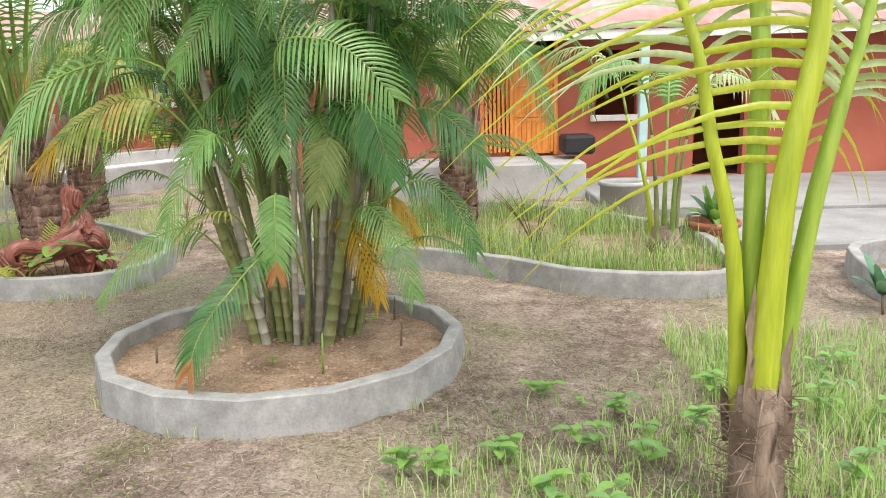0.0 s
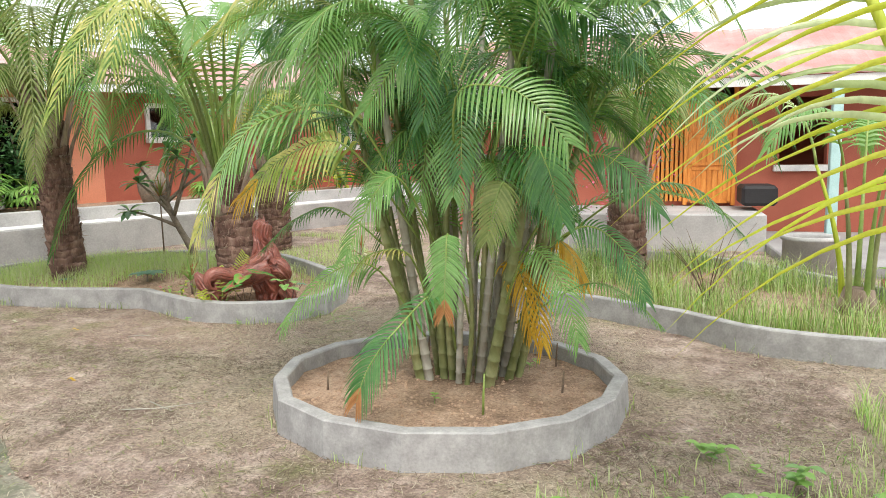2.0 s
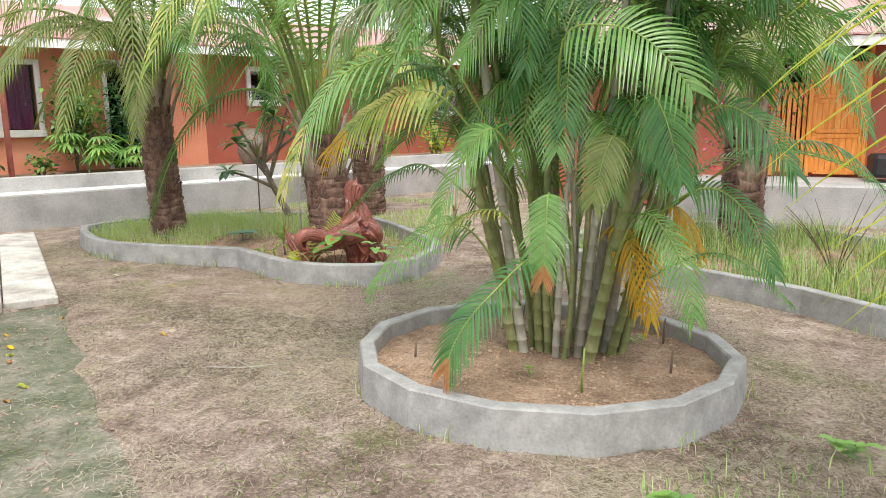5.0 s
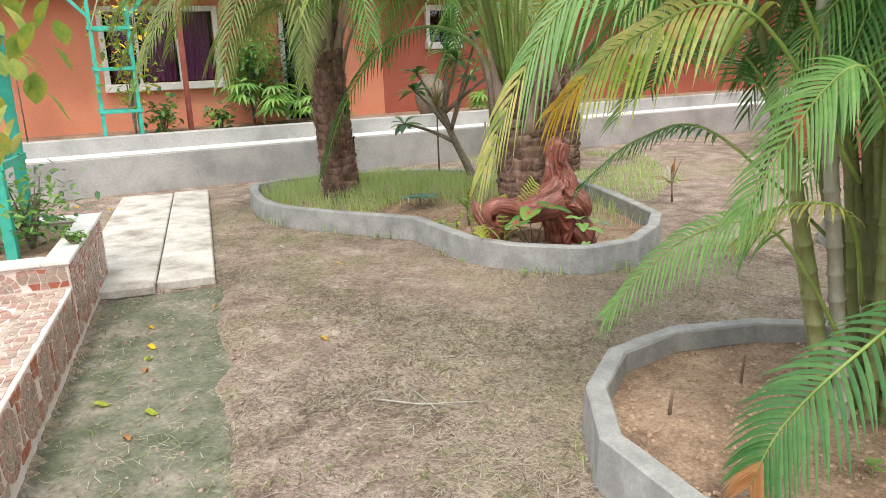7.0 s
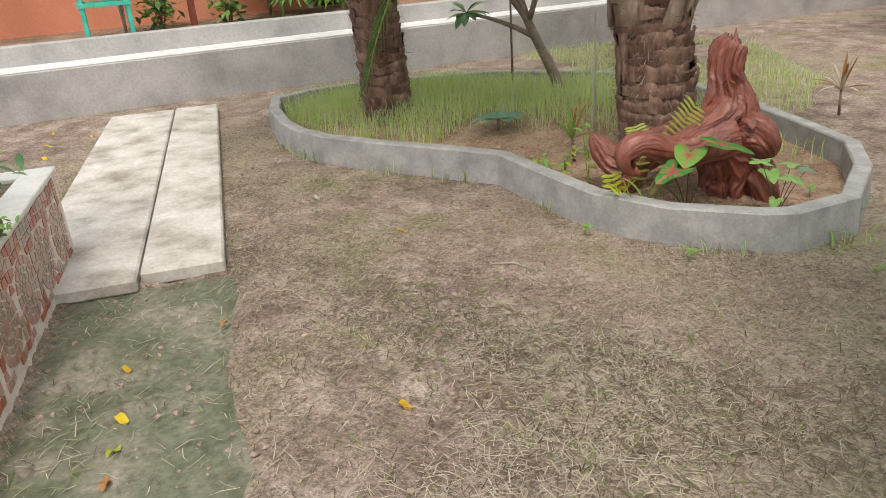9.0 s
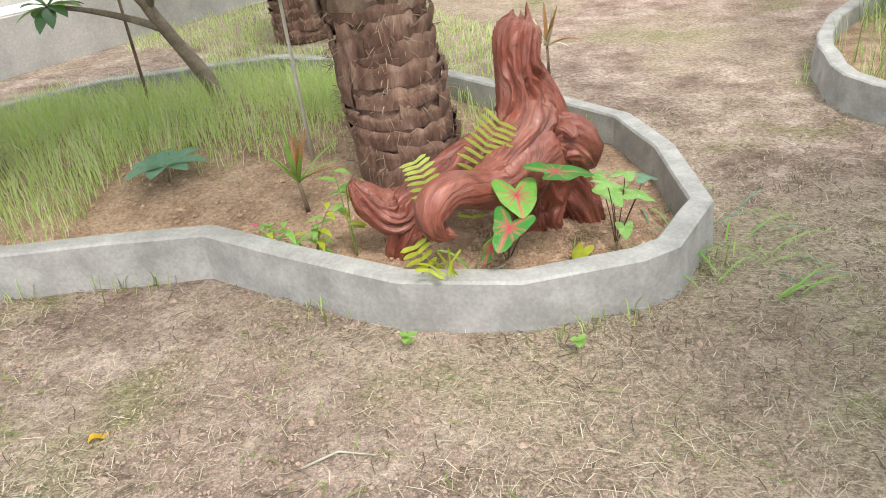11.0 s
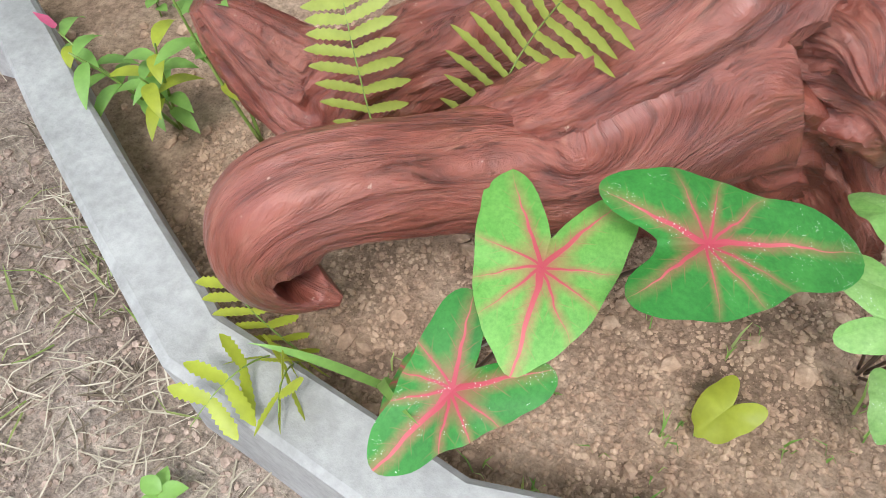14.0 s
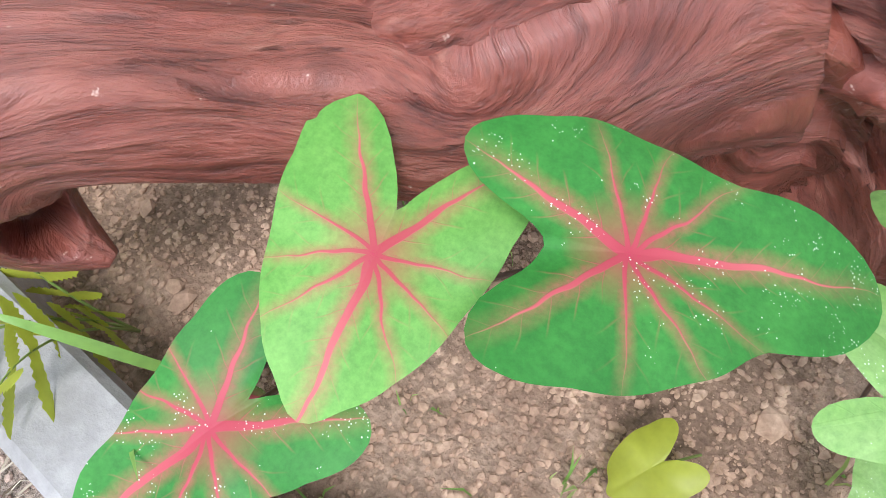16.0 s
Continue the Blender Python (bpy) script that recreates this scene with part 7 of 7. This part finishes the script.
rng = random.Random(101)
spots = []
while len(spots) < 12500:
    x, y = rng.uniform(-8.0, -2.8), rng.uniform(6.3, 9.8)
    if not inside(BED, x, y):
        continue
    e = edge_distance(BED, x, y)
    if e < 0.12:
        continue
    # lush towards the back, thin along the front and round the driftwood
    lush = min(1.0, max(0.0, (y - (6.75 if x < -5.7 else 7.4) - 0.13 * (x + 5.5)) / 1.1))
    if x > -4.5:
        lush *= 0.12 if y < 7.6 else 0.45
    lush *= 0.45 + 0.9 * max(0, noise.noise((x * 1.4, y * 1.4, 9)) + 0.35)
    if rng.random() > lush:
        continue
    spots.append((x, y, soil_z(x, y) - 0.01, rng.uniform(0.07, 0.2) + 0.15 * lush * rng.random(), rng.uniform(0.0016, 0.0036)))
grass_field("bed_grass", "fresh green grass growing in the garden bed", spots, 1, (GRASS, GRASS_PALE))
spots = []
while len(spots) < 9500:
    x, y = rng.uniform(-1.7, 3.0), rng.uniform(5.9, 10.5)
    if inside(BED_R, x, y) and edge_distance(BED_R, x, y) > 0.11 and rng.random() < 0.3 + 1.3 * noise.noise((x * 1.3, y * 1.3, 2)):
        spots.append((x, y, soil_z(x, y) - 0.01, 0.1 + 0.36 * rng.random() ** 2, rng.uniform(0.0018, 0.0042)))
grass_field("tall_grass", "tall green grass in the far bed", spots, 2, (GRASS, WEED, LEAF_OLIVE, GRASS_PALE))
spots = []
while len(spots) < 8000:
    x, y = rng.uniform(-0.1, 3.6), rng.uniform(2.3, 5.2)
    front = (x - 0.2) * 0.55 + 2.6
    if y > front + 0.9 and x < 1.7 or y > 4.9:
        continue
    lush = 1.0 if x > 1.75 else 0.45 if y < front + 0.45 else 0.12
    if rng.random() < (0.25 + 0.9 * max(0, noise.noise((x * 1.6, y * 1.6, 5)) + 0.2)) * lush:
        spots.append((x, y, ground_z(x, y) - 0.02, rng.uniform(0.06, 0.3) if lush > 0.5 else rng.uniform(0.04, 0.16), rng.uniform(0.0015, 0.004)))
for k in range(2600):
    x, y = rng.uniform(0.05, 1.7), rng.uniform(2.2, 3.2)
    if rng.random() < 0.25 + 1.2 * max(0, noise.noise((x * 2.3, y * 2.3, 8)) + 0.15):
        spots.append((x, y, ground_z(x, y) - 0.02, rng.uniform(0.05, 0.24), rng.uniform(0.0013, 0.0032)))
grass_field("yard_grass", "loose green grass round the coconut palm", spots, 3, (GRASS, WEED, GRASS_PALE))
spots = []
while len(spots) < 5000:
    x, y = rng.uniform(-7.5, -2.0), rng.uniform(9.2, 13.0)
    if not inside(BED, x, y) and noise.noise((x * 0.8, y * 0.8, 6)) > -0.1 and (x - W0.x) * 0.875 - (y - W0.y) * 0.484 > 0.1 and x + 0.6 * (y - 9) < -2.6:
        spots.append((x, y, -0.05, rng.uniform(0.05, 0.16), rng.uniform(0.002, 0.004)))
grass_field("rough_grass", "pale rough grass beyond the bed", spots, 5, (GRASS, GRASS_PALE))
# grass tufts at the outside foot of the kerbs
spots = []
for loop, count in ((BED, 1500), (RING, 500), (BED_R, 700)):
    for k in range(count):
        i = rng.randrange(len(loop))
        (x1, y1), (x2, y2) = loop[i], loop[(i + 1) % len(loop)]
        u = rng.random()
        x, y = x1 + (x2 - x1) * u + rng.gauss(0, 0.05), y1 + (y2 - y1) * u + rng.gauss(0, 0.05)
        if noise.noise((x * 2.2, y * 2.2, 3)) > 0.12 and not inside(loop, x, y):
            spots.append((x, y, -0.05, rng.uniform(0.05, 0.15), rng.uniform(0.0015, 0.003)))
grass_field("kerb_grass", "grass tufts at the foot of the kerbs", spots, 4, (GRASS, LEAF_OLIVE))


def floor_z(x, y):
    """The ground, or the top of the old cement path where it lies."""
    d = Vector((x, y, 0)) - P0
    s, o = d.dot(PATH_DIR), d.dot(PATH_OUT)
    if -3.0 < s < 2.4 and 0.0 < o < 0.8:
        return -0.05
    if 2.36 <= s < 6.9 and -0.25 < o < 0.83:
        return -0.3
    if s < 3.0 and o <= 0.01:
        return -0.3
    return ground_z(x, y)


def scatter_straw(name, label, count, seed, mat, lmin, lmax, w, box, thick=None):
    rng = random.Random(seed)
    g = Geo()
    x0, x1, y0, y1 = box
    made = 0
    while made < count:
        x, y = rng.uniform(x0, x1), rng.uniform(y0, y1)
        if rng.random() > 0.12 + 1.5 * max(0, noise.noise((x * 1.1, y * 1.1, seed)) + 0.08):
            continue
        if inside(RING, x, y) or inside(BED, x, y) or inside(BED_R, x, y):
            continue
        if floor_z(x, y) == -0.05 and rng.random() < 0.7 or y > 5.2 and rng.random() < 0.5:
            continue
        made += 1
        a = rng.uniform(0, 6.283)
        L = rng.uniform(lmin, lmax)
        b = a + rng.uniform(-0.7, 0.7)
        z = floor_z(x, y) + rng.uniform(0.004, 0.012)
        p = Vector((x, y, z))
        q = p + Vector((math.cos(a), math.sin(a), 0)) * L * 0.5
        r = q + Vector((math.cos(b), math.sin(b), 0)) * L * 0.5
        q.z, r.z = floor_z(q.x, q.y) + rng.uniform(0.006, 0.022), floor_z(r.x, r.y) + rng.uniform(0.003, 0.014)
        ww = w * rng.uniform(0.6, 1.5)
        g.ribbon([p, q, r], [ww, ww, 0], Vector((-math.sin(a), math.cos(a), 0)), 0.4)
    tagged(g.ob(name, mat), label, "cut grass", kind="stuff")


NEAR_YARD = (-8.2, 3.8, 0.6, 8.6)
scatter_straw("cut_grass", "dry pale cut grass strewn over the yard", 62000, 7, GRASS_DRY, 0.03, 0.13, 0.0011, NEAR_YARD)
scatter_straw("old_straw", "dark rotting straw trodden into the earth", 42000, 8, STRAW_DARK, 0.02, 0.10, 0.0016, NEAR_YARD)
scatter_straw("green_clippings", "half green grass clippings", 7000, 9, LEAF_OLIVE, 0.03, 0.13, 0.0018, NEAR_YARD)
scatter_straw("foot_straw", "dry grass lying before the kerb", 5000, 10, GRASS_DRY, 0.015, 0.07, 0.0007, (-5.4, -2.0, 5.2, 7.6))


def scatter_clods(name, label, count, seed, mat, rmin, rmax, box, test, height):
    rng = random.Random(seed)
    g = Geo()
    phi = 1.618
    ico = [Vector(v).normalized() for v in ((-1, phi, 0), (1, phi, 0), (-1, -phi, 0), (1, -phi, 0), (0, -1, phi), (0, 1, phi), (0, -1, -phi), (0, 1, -phi), (phi, 0, -1), (phi, 0, 1), (-phi, 0, -1), (-phi, 0, 1))]
    faces = ((0, 11, 5), (0, 5, 1), (0, 1, 7), (0, 7, 10), (0, 10, 11), (1, 5, 9), (5, 11, 4), (11, 10, 2), (10, 7, 6), (7, 1, 8), (3, 9, 4), (3, 4, 2), (3, 2, 6), (3, 6, 8), (3, 8, 9), (4, 9, 5), (2, 4, 11), (6, 2, 10), (8, 6, 7), (9, 8, 1))
    made = 0
    while made < count:
        x, y = rng.uniform(box[0], box[1]), rng.uniform(box[2], box[3])
        if not test(x, y):
            continue
        made += 1
        r = rmin + (rmax - rmin) * rng.random() ** 3
        z = height(x, y) + r * 0.25
        o = len(g.v)
        sx, sy, sz_ = rng.uniform(0.7, 1.3), rng.uniform(0.7, 1.3), rng.uniform(0.5, 0.9)
        for v in ico:
            k = r * rng.uniform(0.75, 1.2)
            g.v.append((x + v.x * k * sx, y + v.y * k * sy, z + v.z * k * sz_))
        for f in faces:
            g.f.append(tuple(o + q for q in f))
    tagged(g.ob(name, mat, None, "", False), label, "clods", kind="stuff")


scatter_clods("bed_clods", "crumbs and clods of dry bed soil", 24000, 11, CLOD, 0.0009, 0.0065, (-4.35, -2.85, 6.25, 7.1), lambda x, y: inside(BED, x, y) and edge_distance(BED, x, y) > 0.1, soil_z)
scatter_clods("bed_clods_far", "clods of dry soil in the bed", 2500, 12, CLOD, 0.004, 0.018, (-8.0, -2.8, 6.3, 8.5), lambda x, y: inside(BED, x, y) and edge_distance(BED, x, y) > 0.12, soil_z)
scatter_clods("yard_clods", "clods of trodden earth", 5000, 13, PEBBLE, 0.003, 0.016, (-7.5, 2.5, 1.5, 7.0), lambda x, y: not (inside(BED, x, y) or inside(RING, x, y) or inside(BED_R, x, y)), floor_z)
scatter_clods("foot_crumbs", "crumbs of trodden earth before the kerb", 14000, 15, PEBBLE, 0.001, 0.008, (-4.9, -2.7, 5.3, 6.5), lambda x, y: not inside(BED, x, y), ground_z)
scatter_clods("ring_clods", "clods of bare soil in the round bed", 1800, 14, CLOD, 0.004, 0.016, (-2.1, 0.4, 3.4, 5.7), lambda x, y: inside(RING, x, y) and edge_distance(RING, x, y) > 0.11, soil_z)


rng = random.Random(77)
sprouts = []
for k in range(46):
    x, y = rng.uniform(-3.75, -3.05), rng.uniform(6.32, 6.75)
    if inside(BED, x, y) and edge_distance(BED, x, y) > 0.11:
        for q in range(rng.randint(2, 4)):
            sx, sy = x + rng.uniform(-0.012, 0.012), y + rng.uniform(-0.012, 0.012)
            sprouts.append((sx, sy, soil_z(sx, sy) - 0.003, rng.uniform(0.02, 0.075), rng.uniform(0.0012, 0.0024)))
grass_field("grass_sprouts", "young grass sprouts in the bare bed soil", sprouts, 78, (GRASS, WEED))


def fallen_leaf(x, y, turn, size, mat, label, z=None):
    g = Geo()
    d = Vector((math.cos(turn), math.sin(turn), 0))
    p = Vector((x, y, (ground_z(x, y) if z is None else z) + 0.012))
    pts = [p + d * (size * q / 5) + Vector((0, 0, 0.012 * math.sin(q * 1.3))) for q in range(6)]
    g.ribbon(pts, [size * 0.25 * math.sin(math.pi * (0.08 + 0.9 * q / 5)) for q in range(6)], Vector((-d.y, d.x, 0)), 0.35)
    tagged(g.ob("fallen_leaf", mat), label, "leaf", "fallen leaves on the yard")


for x, y, a, s, m in ((-3.82, 4.36, 0.3, 0.07, LEAF_GOLD), (-4.93, 5.67, 0.8, 0.07, LEAF_GOLD), (-5.87, 5.89, 0.2, 0.07, LEAF_PALE), (-1.9, 2.3, 1.2, 0.08, LEAF_PALE), (-4.7, 3.75, 0.1, 0.08, YELLOWFLOWER), (-4.5, 3.6, 1.9, 0.07, YELLOWGREEN), (-3.9, 3.2, 0.5, 0.09, YELLOWGREEN), (-4.35, 3.5, 2.5, 0.08, LEAF_BROWN), (-4.2, 3.1, 0.9, 0.1, YELLOWGREEN), (-5.0, 3.95, 0.4, 0.06, LEAF_GOLD), (-4.9, 4.4, 2.2, 0.07, LEAF_BROWN), (-3.7, 3.0, 2.8, 0.08, LEAF_BROWN)):
    fallen_leaf(x, y, a, s, m, "yellow fallen leaf on the bare earth" if m is not LEAF_BROWN else "brown fallen leaf on the cement path", floor_z(x, y))
fallen_leaf(-3.02, 6.66, 1.8, 0.07, LEAF_PALE, "pale dry leaf on the bed soil", 0.03)
for x, y, a, s in ((-8.6, 5.4, 0, 0.08), (-9.0, 5.6, 1, 0.09), (-8.9, 6.0, 2, 0.08), (-9.4, 5.9, 3, 0.09)):
    fallen_leaf(x, y, a, s, YELLOWFLOWER, "yellow fallen flower on the path", 0.03)

# broad-leaved weeds in the yard
rng = random.Random(111)
for x, y, h in ((0.05, 3.0, 0.2), (0.28, 2.95, 0.22), (0.55, 3.1, 0.18), (0.8, 3.9, 0.12), (0.95, 3.2, 0.22), (1.25, 3.0, 0.25), (1.15, 3.6, 0.15), (1.5, 3.4, 0.2), (1.95, 3.2, 0.3), (2.2, 3.5, 0.3), (2.4, 3.9, 0.28), (2.0, 2.8, 0.3), (2.7, 4.2, 0.25), (0.7, 2.7, 0.2), (1.0, 2.6, 0.22), (2.55, 3.3, 0.35), (2.9, 3.7, 0.3), (1.8, 3.8, 0.22)):
    z = ground_z(x, y) - 0.01
    leaf_shrub("weed", (x, y, z), "broad-leaved green weed growing in the yard", "weed", [(x + rng.uniform(-0.1, 0.1), y + rng.uniform(-0.08, 0.08), z + h * rng.uniform(0.7, 1.0)) for _ in range(2)], 0.1, 0.055, (WEED, WEED, LEAF_LIGHT), int(x * 100), 6, 0.35, None, 0.003)["group"] = "weeds in the yard"
for x, y in ((-0.35, 4.95), (-0.3, 5.05), (-0.85, 4.2), (-3.95, 6.13), (-3.35, 6.08), (0.9, 2.9), (1.0, 3.75), (-2.85, 7.25), (-3.05, 7.2), (-4.7, 6.95), (-5.0, 6.9), (-6.3, 6.9)):
    z = (soil_z(x, y) if inside(BED, x, y) or inside(RING, x, y) else ground_z(x, y)) - 0.008
    leaf_shrub("weed", (x, y, z), "tiny green weed seedling", "weed", [(x + 0.01, y, z + 0.07)], 0.045, 0.028, (WEED, WEED), int(abs(x) * 70), 5, 0.3, None, 0.002)["group"] = "small weeds"
# long grass shoots that lean over the near kerb corner
rng = random.Random(121)
for k in range(34):
    x, y = -2.78 + rng.uniform(-0.3, 0.35), 6.72 + rng.uniform(-0.35, 0.5)
    z = soil_z(x, y) if inside(BED, x, y) else ground_z(x, y)
    a = rng.uniform(-1.5, 1.5)
    L = rng.uniform(0.18, 0.42)
    d = Vector((math.cos(a) * 0.7, math.sin(a) * 0.7 - 0.2, 0.55)).normalized()
    p = Vector((x, y, z - 0.01))
    pts = [p + d * (L * q / 6) - Vector((0, 0, 1)) * (0.55 * L * (q / 6) ** 2) for q in range(7)]
    g = Geo()
    g.ribbon(pts, [0.0035, 0.0045, 0.005, 0.0045, 0.0035, 0.002, 0], d.cross(Vector((0, 0, 1))).normalized(), 0.3)
    tagged(g.ob("grass_shoot", WEED if k % 3 else BLUEGREEN), "long green grass shoot by the kerb", "grass", "grass shoots by the kerb")
for ctrl in (((-3.70, 6.42, 0.02), (-3.72, 6.37, 0.22), (-3.66, 6.33, 0.30), (-3.58, 6.30, 0.34)), ((-3.70, 6.42, 0.02), (-3.73, 6.36, 0.2), (-3.79, 6.33, 0.27), (-3.84, 6.31, 0.27)), ((-3.70, 6.42, 0.02), (-3.68, 6.40, 0.2), (-3.62, 6.44, 0.29), (-3.56, 6.46, 0.28))):
    pts = bez(ctrl, 9)
    g = Geo()
    g.ribbon(pts, [0.004, 0.0055, 0.0065, 0.007, 0.007, 0.0065, 0.0055, 0.004, 0.002, 0], Vector((0.3, 0.9, 0.2)).normalized(), 0.3)
    tagged(g.ob("grass_shoot", WEED), "long green grass shoot by the caladium", "grass", "grass shoots by the kerb")
# sticks and twigs
for pts in ([(-3.0, 3.9, 0), (-2.75, 3.98, 0), (-2.5, 4.2, 0)], [(-2.9, 4.1, 0), (-2.7, 4.0, 0), (-2.62, 3.95, 0)], [(-4.2, 5.55, 0), (-4.1, 5.62, 0), (-3.98, 5.6, 0)]):
    g = Geo()
    g.tube([(x, y, ground_z(x, y) + 0.012) for x, y, _ in pts], [0.004, 0.0045, 0.002], 6)
    tagged(g.ob("twig", CANE_PALE), "thin pale dry twig on the ground", "twig", "twigs on the yard")
g = Geo()
g.tube([(-3.69, 6.50, 0.035), (-3.64, 6.55, 0.04), (-3.60, 6.57, 0.05)], [0.004, 0.005, 0.004], 6)
tagged(g.ob("twig", CANE_PALE), "short pale twig on the bed soil", "twig", "twigs on the yard")

build_planter()
